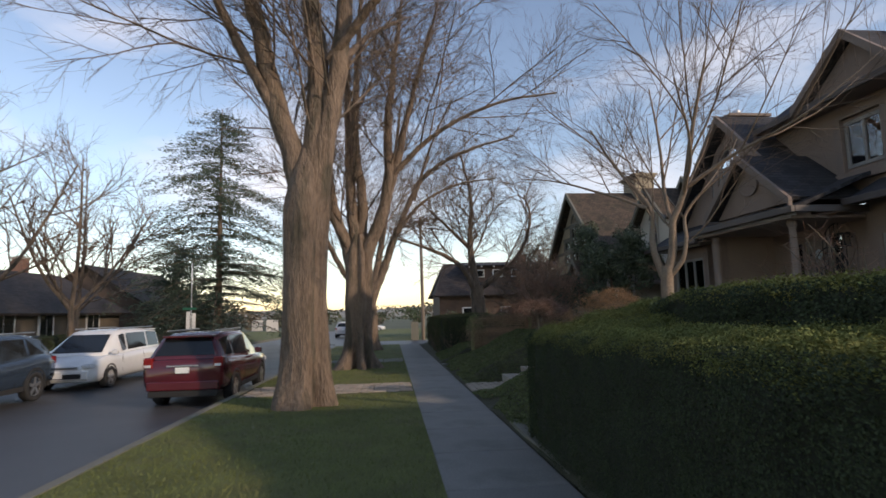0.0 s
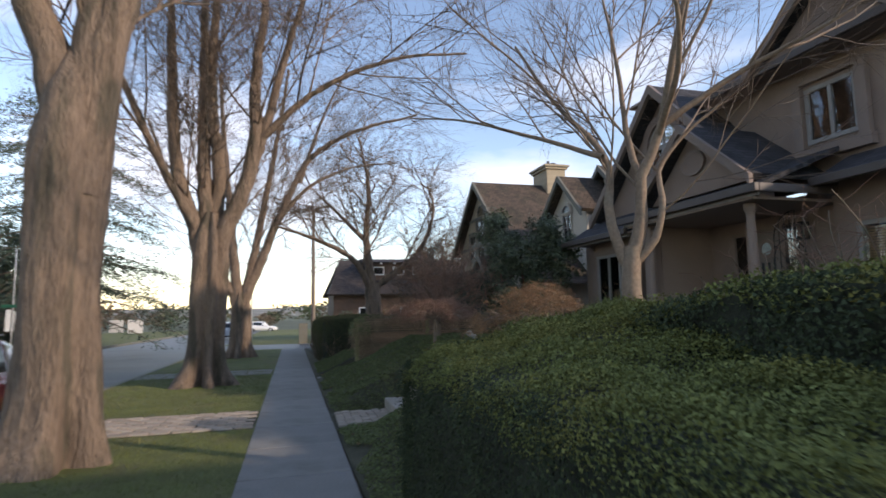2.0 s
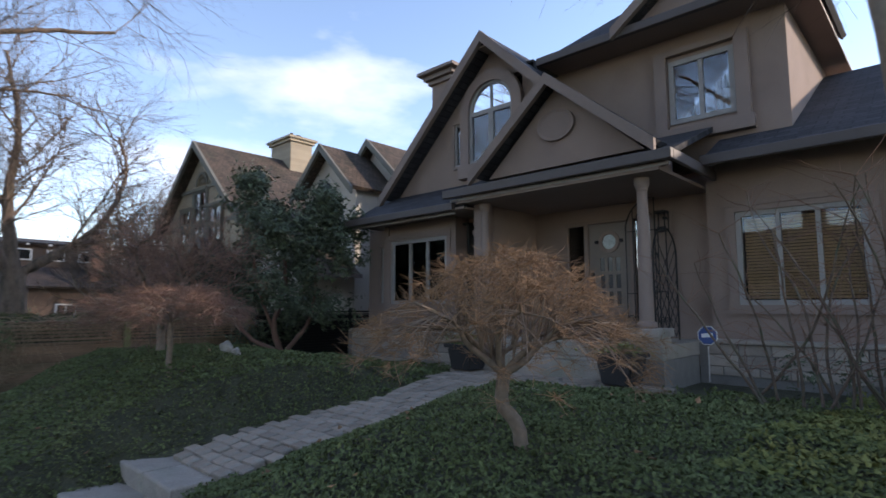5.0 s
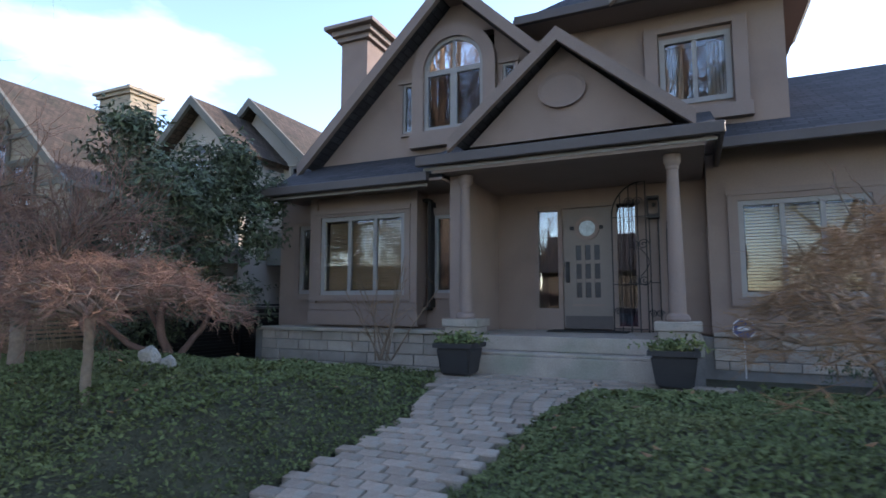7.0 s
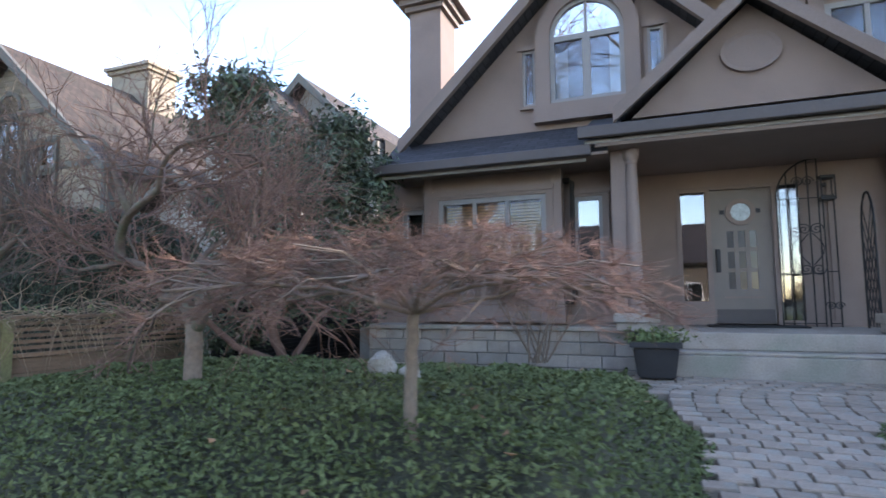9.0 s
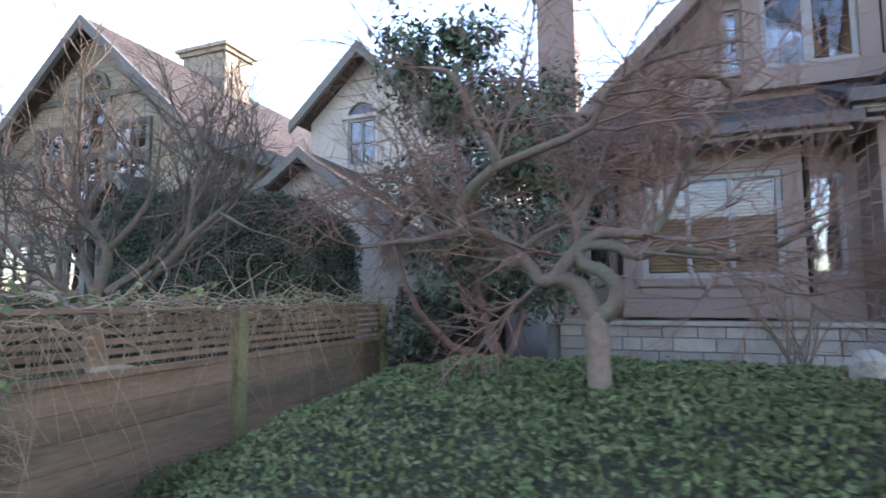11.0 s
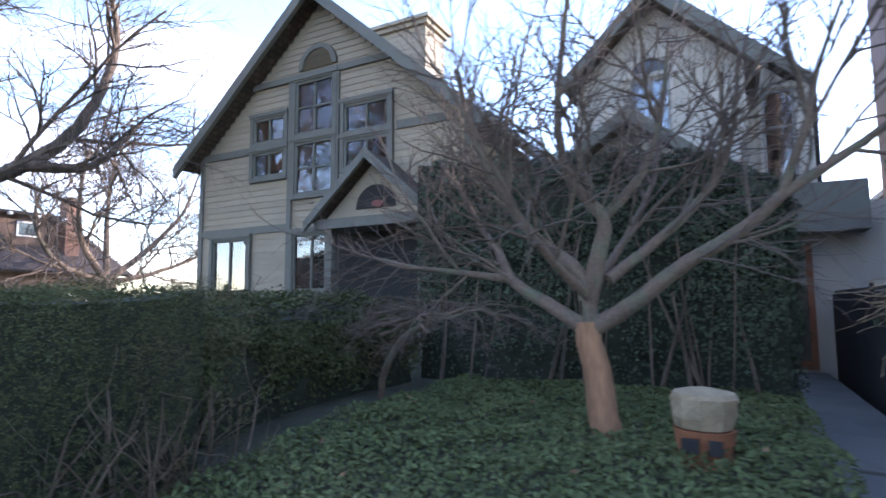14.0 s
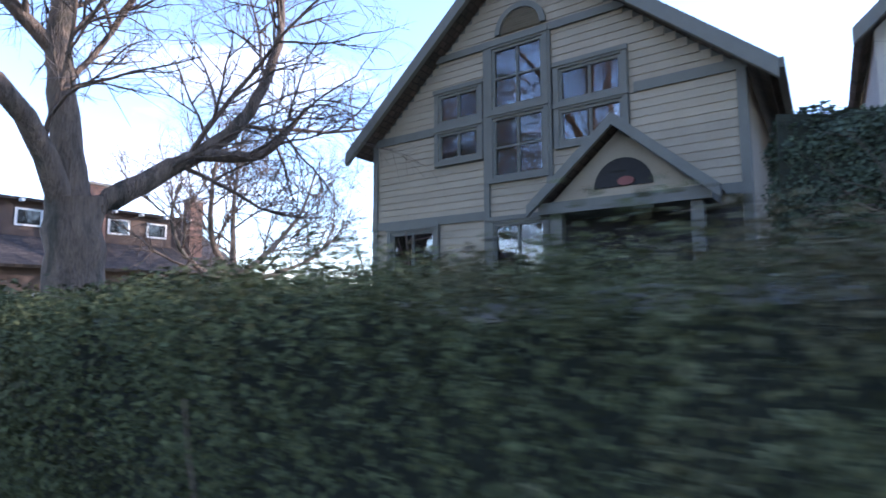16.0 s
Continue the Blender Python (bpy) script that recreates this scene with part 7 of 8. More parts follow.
def car(at, heading, label, paint, stations, length, wheel_r, glass_z, rear_lights, rails, wheelx):
    """A car lofted from stations along its length; x ahead, y to its left. A station: (x, half width, sill, belt, roof half width, roof)."""
    ob = thing("car", at, label, "car", "parked cars")
    M = Matrix.Translation(at) @ Matrix.Rotation(heading, 4, "Z")

    def add(name, bm, material, parent=ob, lab=""):
        bmesh.ops.transform(bm, matrix=M, verts=bm.verts)
        o = part(name, bm, material, parent, lab)
        o.data.polygons.foreach_set("use_smooth", [True] * len(o.data.polygons)) if name in ("body", "cabin", "tyre") else None
        return o

    bm = bmesh.new()
    rings = []
    for x, hw, sill, belt, _rw, _rz in stations:
        hgt = belt - sill
        prof = [(0, sill), (hw * 0.86, sill), (hw * 0.97, sill + hgt * 0.16), (hw, sill + hgt * 0.45), (hw * 0.985, sill + hgt * 0.75), (hw * 0.95, belt - 0.02), (hw * 0.90, belt), (0, belt + 0.01)]
        rings.append([bm.verts.new((x, y, z)) for y, z in prof] + [bm.verts.new((x, -y, z)) for y, z in reversed(prof[1:-1])])
    n = len(rings[0])
    for a, b in zip(rings, rings[1:]):
        for i in range(n):
            j = (i + 1) % n
            bm.faces.new((a[i], a[j], b[j], b[i]))
    bm.faces.new(rings[0])
    bm.faces.new(list(reversed(rings[-1])))
    body = add("body", bm, paint)
    # cabin
    cab = [s for s in stations if s[5] > s[3] + 0.005]
    bm = bmesh.new()
    rings = []
    for x, hw, sill, belt, rw, rz in cab:
        prof = [(hw * 0.90, belt - 0.01), (hw * 0.90 + (rw - hw * 0.90) * 0.85, belt + (rz - belt) * 0.86), (rw * 0.9, rz - 0.01), (rw * 0.5, rz), (0, rz + 0.008)]
        rings.append([bm.verts.new((x, y, z)) for y, z in prof] + [bm.verts.new((x, -y, z)) for y, z in reversed(prof[:-1])])
    n = len(rings[0])
    for a, b in zip(rings, rings[1:]):
        for i in range(n - 1):
            bm.faces.new((a[i], a[i + 1], b[i + 1], b[i]))
    bm.faces.new(rings[0])
    bm.faces.new(list(reversed(rings[-1])))
    cabin = add("cabin", bm, paint)
    # windows
    dark = M_CARGLASS
    for sgn in (1, -1):
        for i in range(1, len(cab) - 2):
            a, b = cab[i], cab[i + 1]
            bm = bmesh.new()
            q = []
            for s, e in ((a, 0.05), (b, -0.05)):
                for f in (0.10, 0.82):
                    yw = s[1] * 0.90 + (s[4] - s[1] * 0.90) * 0.85 * f / 0.86 + 0.006
                    q.append((s[0] + e, sgn * yw, s[3] + (s[5] - s[3]) * f))
            bm.faces.new([bm.verts.new(q[k]) for k in (0, 1, 3, 2)])
            r0 = bmesh.ops.extrude_face_region(bm, geom=list(bm.faces))
            bmesh.ops.translate(bm, vec=(0, -sgn * 0.004, 0), verts=[g for g in r0["geom"] if isinstance(g, bmesh.types.BMVert)])
            add("side_window", bm, dark, cabin)
    for (a, b), nm in (((cab[0], cab[1]), "rear_window"), ((cab[-1], cab[-2]), "windscreen")):
        bm = bmesh.new()
        lift = Vector((-(b[5] - a[5]), 0, b[0] - a[0])).normalized() * 0.012
        lift = lift if lift.z > 0 else -lift
        f0, f1 = 0.10, 0.86
        pts = []
        for f, w in ((f0, 0.86), (f1, 0.84)):
            xx, zz = a[0] + (b[0] - a[0]) * f, a[5] + (b[5] - a[5]) * f
            ww = (a[1] * 0.9 * (1 - f) + b[4] * f) * w
            pts += [(xx, ww, zz), (xx, -ww, zz)]
        bm.faces.new([bm.verts.new(Vector(pts[k]) + lift) for k in (0, 1, 3, 2)])
        r0 = bmesh.ops.extrude_face_region(bm, geom=list(bm.faces))
        bmesh.ops.translate(bm, vec=-lift * 0.5, verts=[g for g in r0["geom"] if isinstance(g, bmesh.types.BMVert)])
        add(nm, bm, dark, cabin)
    x0, x1 = stations[0][0], stations[-1][0]
    hw = max(s[1] for s in stations)
    # bumpers, lights, plates
    add("rear_bumper", boxes((x0 - 0.05, x0 + 0.10, -hw * 0.86, hw * 0.86, 0.42, 0.62), bevel=0.03), paint, body)
    add("lower_bumper", boxes((x0 - 0.03, x0 + 0.12, -hw * 0.82, hw * 0.82, 0.28, 0.415), bevel=0.02), M_RUBBER, body)
    add("front_bumper", boxes((x1 - 0.10, x1 + 0.05, -hw * 0.84, hw * 0.84, 0.36, 0.62), bevel=0.03), paint, body)
    add("grille", boxes((x1 + 0.052, x1 + 0.065, -hw * 0.66, hw * 0.66, 0.40, 0.54), bevel=0.004), M_RUBBER, body)
    add("upper_grille", boxes((x1 - 0.02, x1 + 0.04, -hw * 0.55, hw * 0.55, 0.68, 0.74), bevel=0.004), M_METAL, body)
    for sgn in (1, -1):
        add("tail_light", boxes((x0 - 0.03, x0 + 0.22, sgn * hw * 0.84 - 0.10, sgn * hw * 0.84 + 0.10, rear_lights[0], rear_lights[1]), bevel=0.03), M_TAIL, body, "red tail light")
        add("headlight", boxes((x1 - 0.32, x1 + 0.015, sgn * hw * 0.76 - 0.13, sgn * hw * 0.76 + 0.13, 0.68, 0.80), bevel=0.03), M_LAMPGLASS, body, "clear headlight")
        add("mirror", boxes((cab[-1][0] - 0.45, cab[-1][0] - 0.30, sgn * (hw * 0.93) - 0.09 + sgn * 0.09, sgn * (hw * 0.93) + 0.09 + sgn * 0.09, 1.02, 1.16), bevel=0.03), paint, cabin)
        if rails:
            add("roof_rail", boxes((cab[1][0] + 0.1, cab[-2][0] - 0.1, sgn * cab[2][4] * 0.88 - 0.02, sgn * cab[2][4] * 0.88 + 0.02, cab[2][5] + 0.02, cab[2][5] + 0.055), bevel=0.012), M_METAL, cabin)
        add("door_line", boxes((wheelx[0] + 0.75, wheelx[0] + 0.757, sgn * (hw - 0.012) - 0.004, sgn * (hw - 0.012) + 0.004, 0.45, 0.95), (wheelx[1] - 0.75, wheelx[1] - 0.743, sgn * (hw - 0.012) - 0.004, sgn * (hw - 0.012) + 0.004, 0.45, 0.95)), M_RUBBER, body)
    add("spoiler", boxes((cab[1][0] - 0.15, cab[1][0] + 0.16, -cab[1][4] * 0.95, cab[1][4] * 0.95, cab[1][5] - 0.025, cab[1][5] + 0.02), bevel=0.012), paint, cabin)
    if wheel_r > 0.34:
        for sgn in (1, -1):
            add("side_cladding", boxes((wheelx[0] + 0.46, wheelx[1] - 0.46, sgn * (hw - 0.005) - 0.014, sgn * (hw - 0.005) + 0.014, 0.30, 0.42), bevel=0.008), M_RUBBER, body, "black plastic sill cladding")
            add("lamp_lens", boxes((x0 - 0.036, x0 - 0.025, sgn * hw * 0.84 - 0.07, sgn * hw * 0.84 + 0.07, rear_lights[0] + 0.02, rear_lights[0] + 0.075), bevel=0.004), M_LAMPGLASS, body, "clear lower lens of the tail light")
        add("tailgate_trim", boxes((x0 - 0.062, x0 - 0.05, -0.34, 0.34, 0.945, 0.975), bevel=0.004), M_METAL, body, "chrome strip above the number plate")
    add("number_plate", boxes((x0 - 0.062, x0 - 0.05, -0.15, 0.15, 0.80, 0.93)) if rear_lights[0] > 0.7 else boxes((x0 - 0.062, x0 - 0.05, -0.15, 0.15, 0.7, 0.83)), M_WHITE, body)
    add("front_plate", boxes((x1 + 0.066, x1 + 0.075, -0.15, 0.15, 0.42, 0.54)), M_WHITE, body)
    for wx in wheelx:
        for sgn in (1, -1):
            bm = bmesh.new()
            prof = [(wheel_r * 0.66, -0.11), (wheel_r * 0.95, -0.11), (wheel_r, -0.08), (wheel_r, 0.08), (wheel_r * 0.95, 0.11), (wheel_r * 0.66, 0.11)]
            rg = [[bm.verts.new((wx + q * math.cos(2 * math.pi * k / 28), sgn * (hw - 0.10) + d, wheel_r + q * math.sin(2 * math.pi * k / 28))) for k in range(28)] for q, d in prof]
            for a, b in zip(rg, rg[1:] + rg[:1]):
                for k in range(28):
                    bm.faces.new((a[k], a[(k + 1) % 28], b[(k + 1) % 28], b[k]))
            tyre = add("tyre", bm, M_RUBBER)
            bm = bmesh.new()
            for k in range(5):
                t = 2 * math.pi * k / 5
                v = box(bm, -0.035, 0.035, -0.015, 0.015, 0.03, wheel_r * 0.66)
                bmesh.ops.rotate(bm, cent=(0, 0, 0), matrix=Matrix.Rotation(t, 3, "Y"), verts=v)
                bmesh.ops.translate(bm, vec=(wx, sgn * (hw - 0.02), wheel_r), verts=v)
            for k in range(28):
                t0, t1 = 2 * math.pi * k / 28, 2 * math.pi * (k + 1) / 28
                prism(bm, [(wx + q * math.cos(t), sgn * (hw - 0.035), wheel_r + q * math.sin(t)) for q, t in ((wheel_r * 0.60, t0), (wheel_r * 0.67, t0), (wheel_r * 0.67, t1), (wheel_r * 0.60, t1))], (0, sgn * 0.02, 0))
            add("rim", bm, M_METAL, tyre)
            bm = bmesh.new()
            prism(bm, [(wx + wheel_r * 0.66 * math.cos(2 * math.pi * k / 20), sgn * (hw - 0.09), wheel_r + wheel_r * 0.66 * math.sin(2 * math.pi * k / 20)) for k in range(20)], (0, sgn * 0.02, 0))
            add("brake_disc", bm, M_BLACK, tyre)
            bm = bmesh.new()
            for k in range(16):
                t0, t1 = math.pi * (k - 1) / 14, math.pi * k / 14
                prism(bm, [(wx + q * math.cos(t), sgn * (hw - 0.03), wheel_r + 0.02 + q * math.sin(t)) for q, t in ((wheel_r * 1.04, t0), (wheel_r * 1.17, t0), (wheel_r * 1.17, t1), (wheel_r * 1.04, t1))], (0, sgn * 0.035, 0))
            add("wheel_arch", bm, M_RUBBER, body)
    return ob


def car_paint(name, base, rough=0.25):
    m = mat(name, base, rough, var=0.04, bump=0)
    m.node_tree.nodes["Principled BSDF"].inputs["Coat Weight"].default_value = 0.8
    m.node_tree.nodes["Principled BSDF"].inputs["Coat Roughness"].default_value = 0.06
    return m


M_CARGLASS = mat("tinted_car_glass", (0.012, 0.014, 0.015), 0.06, var=0.1, bump=0, spec=0.8)
M_TAIL = mat("red_lens", (0.20, 0.012, 0.012), 0.15, var=0.1, bump=0)
M_LAMPGLASS = mat("lamp_lens", (0.6, 0.62, 0.63), 0.1, var=0.1, bump=0)
SUVS = [(-2.25, 0.82, 0.52, 1.06, 0.6, 1.06), (-2.2, 0.87, 0.42, 1.10, 0.62, 1.11), (-1.88, 0.90, 0.36, 1.11, 0.58, 1.60), (-1.2, 0.90, 0.30, 1.08, 0.62, 1.68), (0.05, 0.90, 0.28, 1.00, 0.63, 1.68), (0.45, 0.90, 0.28, 0.99, 0.60, 1.62), (1.15, 0.90, 0.28, 0.98, 0.62, 0.99), (1.9, 0.87, 0.30, 0.90, 0.5, 0.90), (2.15, 0.80, 0.34, 0.82, 0.5, 0.82), (2.28, 0.68, 0.40, 0.74, 0.5, 0.74)]
SUVS = [s if i != 1 else (-2.2, 0.87, 0.42, 1.10, 0.68, 1.13) for i, s in enumerate(SUVS)]
VANS = [(-2.5, 0.84, 0.45, 1.0, 0.6, 1.0), (-2.45, 0.92, 0.32, 1.05, 0.68, 1.10), (-2.2, 0.98, 0.26, 1.06, 0.70, 1.70), (-1.2, 0.99, 0.24, 1.05, 0.72, 1.76), (0.3, 0.99, 0.24, 1.02, 0.72, 1.76), (0.7, 0.99, 0.24, 1.00, 0.68, 1.70), (1.75, 0.98, 0.25, 1.00, 0.66, 1.02), (2.2, 0.93, 0.26, 0.88, 0.5, 0.88), (2.45, 0.84, 0.28, 0.78, 0.5, 0.78), (2.55, 0.72, 0.32, 0.70, 0.5, 0.70)]
car((-5.62, 14.45, ground(14.4) - 0.16), radians(90), "dark red compact SUV parked at the kerb, seen from behind", car_paint("deep_red_paint", (0.085, 0.008, 0.012)), SUVS, 4.5, 0.355, 1.0, (0.92, 1.15), True, (-1.30, 1.34))
car((-10.6, 18.9, ground(18.9) - 0.16), radians(-90), "white minivan parked across the street", car_paint("white_paint_gloss", (0.72, 0.72, 0.71)), VANS, 5.1, 0.335, 1.0, (0.8, 1.1), True, (-1.45, 1.55))
car((-10.9, 13.0, ground(12.4) - 0.16), radians(-90), "dark blue SUV parked across the street", car_paint("dark_blue_paint", (0.022, 0.035, 0.055)), SUVS, 4.6, 0.37, 1.0, (0.86, 1.06), True, (-1.35, 1.38))
car((-6.2, 62.0, ground(62) - 0.16), radians(90), "pale car far down the street", car_paint("silver_paint", (0.5, 0.51, 0.53)), SUVS, 4.5, 0.33, 1.0, (0.86, 1.06), False, (-1.3, 1.34))
car((-4.4, 92.0, ground(92) - 0.3), radians(0), "white car parked beyond the crossing", car_paint("white_paint_far", (0.65, 0.65, 0.65)), SUVS, 4.5, 0.33, 1.0, (0.86, 1.06), False, (-1.3, 1.34))

# ---- street furniture and distance ----
pole = thing("utility_pole", (1.55, 44.5, -0.6), "weathered wooden utility pole beyond the side street", "pole")
mesh_part("post", tubes_mesh("post", [smooth_line([(1.62, 44.5, -0.7), (1.6, 44.5, 4), (1.56, 44.5, 9.6)], 0.16, 0.11, 0.5)], 12), M_POLE, pole)
part("crossarm", boxes((1.0, 2.1, 44.42, 44.5, 9.2, 9.3)), M_POLE, pole)


def street_pole(at, h, label, plates):
    x, y, z = at
    ob = thing("street_sign", at, label, "sign")
    mesh_part("post", tubes_mesh("post", [[(Vector((x, y, z)), 0.035), (Vector((x, y, z + h)), 0.03)]], 8), M_METAL, ob)
    for dx0, dx1, z0, z1, m in plates:
        part("plate", boxes((x + dx0, x + dx1, y - 0.06, y - 0.045, z + z0, z + z1)), m, ob)
    return ob


M_GREEN = mat("sign_green", (0.03, 0.16, 0.09), 0.5, var=0.05, bump=0)
street_pole((-13.6, 35.5, ground(35.5)), 5.6, "street name post with white plates across the street", [(-0.5, 0.35, 2.6, 2.75, M_GREEN), (-0.28, -0.05, 1.4, 2.5, M_WHITE), (0.08, 0.3, 1.4, 2.4, M_WHITE)])
street_pole((-3.4, 45.0, -0.7), 3.4, "pole with green and white parking plates past the crossing", [(-0.25, 0.25, 2.7, 3.2, M_GREEN), (-0.22, 0.22, 2.0, 2.6, M_WHITE)])
lamp = thing("street_lamp", (-3.4, 55.0, -0.8), "tall curved street lamp down the road", "lamp")
mesh_part("post", tubes_mesh("post", [smooth_line([(-3.4, 55, -0.8), (-3.4, 55, 4), (-3.5, 55, 5.6), (-4.2, 55, 6.2), (-5.0, 55, 6.1)], 0.07, 0.04, 0.3)], 8), M_METAL, lamp)
part("head", boxes((-5.5, -5.0, 54.9, 55.1, 6.02, 6.12), bevel=0.02), M_METAL, lamp)
sb = thing("road_sign", (-13.8, 52, -0.8), "white sign boards and posts on the far corner", "sign")
part("board", boxes((-13.9, -12.9, 52, 52.04, 0.3, 1.3)), M_WHITE, sb)
part("board", boxes((-12.7, -11.6, 52.5, 52.54, 0.2, 1.3)), M_WHITE, sb)
for k in range(4):
    part("post", boxes((-18.5 + 1.3 * k, -18.3 + 1.3 * k, 50, 50.1, -0.8, 1.1)), M_WHITE, sb)
cab = thing("utility_box", (0.9, 44.0, -0.5), "grey-green utility box on the far corner", "utility box")
part("body", boxes((0.6, 1.2, 43.8, 44.3, -0.6, 0.9), bevel=0.02), M_TRIM2, cab)


def simple_house(at, label, w, d, eave, ridge, wall, roof, windows, axis="x", chimneys=()):
    """A house some way off: walls, pitched roof with eaves, windows with white frames, chimneys. Its front faces -y or +x."""
    x, y, z = at
    ob = thing("house", at, label, "house")
    part("wall", boxes((x - w / 2, x + w / 2, y - d / 2, y + d / 2, z, z + eave)), wall, ob)
    if axis == "x":
        part("roof", slab([(x - w / 2 - 0.5, y - d / 2 - 0.6, z + eave - 0.2), (x + w / 2 + 0.5, y - d / 2 - 0.6, z + eave - 0.2), (x + w / 2 - 0.8, y, z + ridge), (x - w / 2 + 0.8, y, z + ridge)], 0.15), roof, ob)
        part("roof", slab([(x - w / 2 - 0.5, y + d / 2 + 0.6, z + eave - 0.2), (x + w / 2 + 0.5, y + d / 2 + 0.6, z + eave - 0.2), (x + w / 2 - 0.8, y, z + ridge), (x - w / 2 + 0.8, y, z + ridge)], 0.15), roof, ob)
        for sgn in (1, -1):
            bm = bmesh.new()
            prism(bm, [(x + sgn * (w / 2 + 0.2), y - d / 2, z + eave), (x + sgn * (w / 2 + 0.2), y + d / 2, z + eave), (x + sgn * (w / 2 - 0.9), y, z + ridge - 0.1)], (-sgn * 0.1, 0, 0))
            part("gable", bm, roof, ob)
    else:
        for sgn in (1, -1):
            part("roof", slab([(x + sgn * (w / 2 + 0.6), y - d / 2 - 0.5, z + eave - 0.2), (x + sgn * (w / 2 + 0.6), y + d / 2 + 0.5, z + eave - 0.2), (x, y + d / 2 + 0.5, z + ridge), (x, y - d / 2 - 0.5, z + ridge)], 0.15), roof, ob)
        for sgn in (1, -1):
            bm = bmesh.new()
            prism(bm, [(x - w / 2, y + sgn * d / 2, z + eave), (x + w / 2, y + sgn * d / 2, z + eave), (x, y + sgn * d / 2, z + ridge - 0.1)], (0, -sgn * 0.1, 0))
            part("gable", bm, wall, ob)
    for face, u, zz, ww, hh in windows:
        if face == "y":
            fr = part("window", boxes((x + u - ww / 2 - 0.1, x + u + ww / 2 + 0.1, y - d / 2 - 0.06, y - d / 2 - 0.002, z + zz - 0.1, z + zz + hh + 0.1)), M_WHITE, ob)
            for k in (0, 1):
                part("pane", boxes((x + u - ww / 2 + k * ww / 2 + 0.03, x + u - 0.03 + k * ww / 2, y - d / 2 - 0.075, y - d / 2 - 0.062, z + zz, z + zz + hh)), M_CARGLASS, fr)
        else:
            fr = part("window", boxes((x + w / 2 + 0.002, x + w / 2 + 0.06, y + u - ww / 2 - 0.1, y + u + ww / 2 + 0.1, z + zz - 0.1, z + zz + hh + 0.1)), M_WHITE, ob)
            for k in (0, 1):
                part("pane", boxes((x + w / 2 + 0.062, x + w / 2 + 0.075, y + u - ww / 2 + k * ww / 2 + 0.03, y + u - 0.03 + k * ww / 2, z + zz, z + zz + hh)), M_CARGLASS, fr)
    for cx, cy, top in chimneys:
        c = part("chimney", boxes((cx - 0.35, cx + 0.35, cy - 0.35, cy + 0.35, z + eave - 0.5, z + top)), M_BRICK, ob)
        part("chimney_cap", boxes((cx - 0.42, cx + 0.42, cy - 0.42, cy + 0.42, z + top + 0.002, z + top + 0.12)), M_STEP, c)
    return ob


M_DKROOF = shingle_mat("old_dark_roof", (0.055, 0.045, 0.042))
M_SHAKE = mat("brown_shakes", (0.10, 0.068, 0.052), 0.9, var=0.2, scale=3, bump=0.3)
M_TAN = mat("tan_render", (0.13, 0.105, 0.08), 0.9, var=0.15, scale=1, bump=0.2)
bung = simple_house((11.0, 54.0, -1.3), "brown shingled bungalow with a long dark roof and brick chimneys", 15, 8, 4.6, 7.7, M_SHAKE, M_DKROOF,
                    [("y", -4.5, 2.2, 1.6, 1.0), ("y", -1.2, 2.2, 1.0, 1.0), ("y", 1.8, 2.2, 1.6, 1.0), ("y", 5.2, 2.2, 1.4, 1.0)], "x", ((11.45, 50.3, 8.1), (16.5, 51.0, 8.2)))
part("dormer", boxes((6.5, 16.0, 51.2, 53.6, 4.4, 6.0)), M_SHAKE, bung)
part("dormer_roof", slab([(6.1, 50.8, 5.97), (16.4, 50.8, 5.97), (16.4, 54.0, 6.5), (6.1, 54.0, 6.5)], 0.12), M_DKROOF, bung)
for k in range(5):
    fr = part("window", boxes((7.0 + 1.8 * k, 8.0 + 1.8 * k, 51.14, 51.198, 4.82, 5.57)), M_WHITE, bung)
    part("pane", boxes((7.1 + 1.8 * k, 7.9 + 1.8 * k, 51.12, 51.138, 4.90, 5.49)), M_CARGLASS, fr)
for k in range(9):
    part("rafter_tail", boxes((6.4 + 1.2 * k, 6.52 + 1.2 * k, 50.5, 50.8, 5.76, 5.88)), M_WHITE, bung)
simple_house((-25.0, 34.0, -0.3), "brown house with tan walls and a dark roof across the street", 9, 14, 2.7, 5.3, M_TAN, M_DKROOF, [("x", -5.0, 1.2, 1.6, 1.4), ("x", -1.5, 1.2, 1.2, 1.4), ("x", 3.4, 1.2, 1.4, 1.4)], "y", ((-25.5, 38.0, 6.2),))
simple_house((-26.0, 54.0, -0.7), "dark timbered house behind the conifers", 10, 14, 3.4, 7.0, M_SHAKE, M_DKROOF, [("x", -4.0, 1.2, 1.4, 1.4), ("x", 2.0, 1.2, 1.4, 1.4)], "y")
simple_house((-25.5, 14.0, 0.0), "tan house partly hidden by bare trees", 9, 13, 4.2, 7.2, M_TAN, M_DKROOF, [("x", 3.0, 1.2, 1.6, 1.4), ("x", -3.0, 1.2, 1.6, 1.4)], "y")
simple_house((18.0, 36.5 - 40.5, 0.3), "house behind the camera on the same side", 12, 8, 5.0, 8.0, M_STUCCO, M_DKROOF, [], "x")
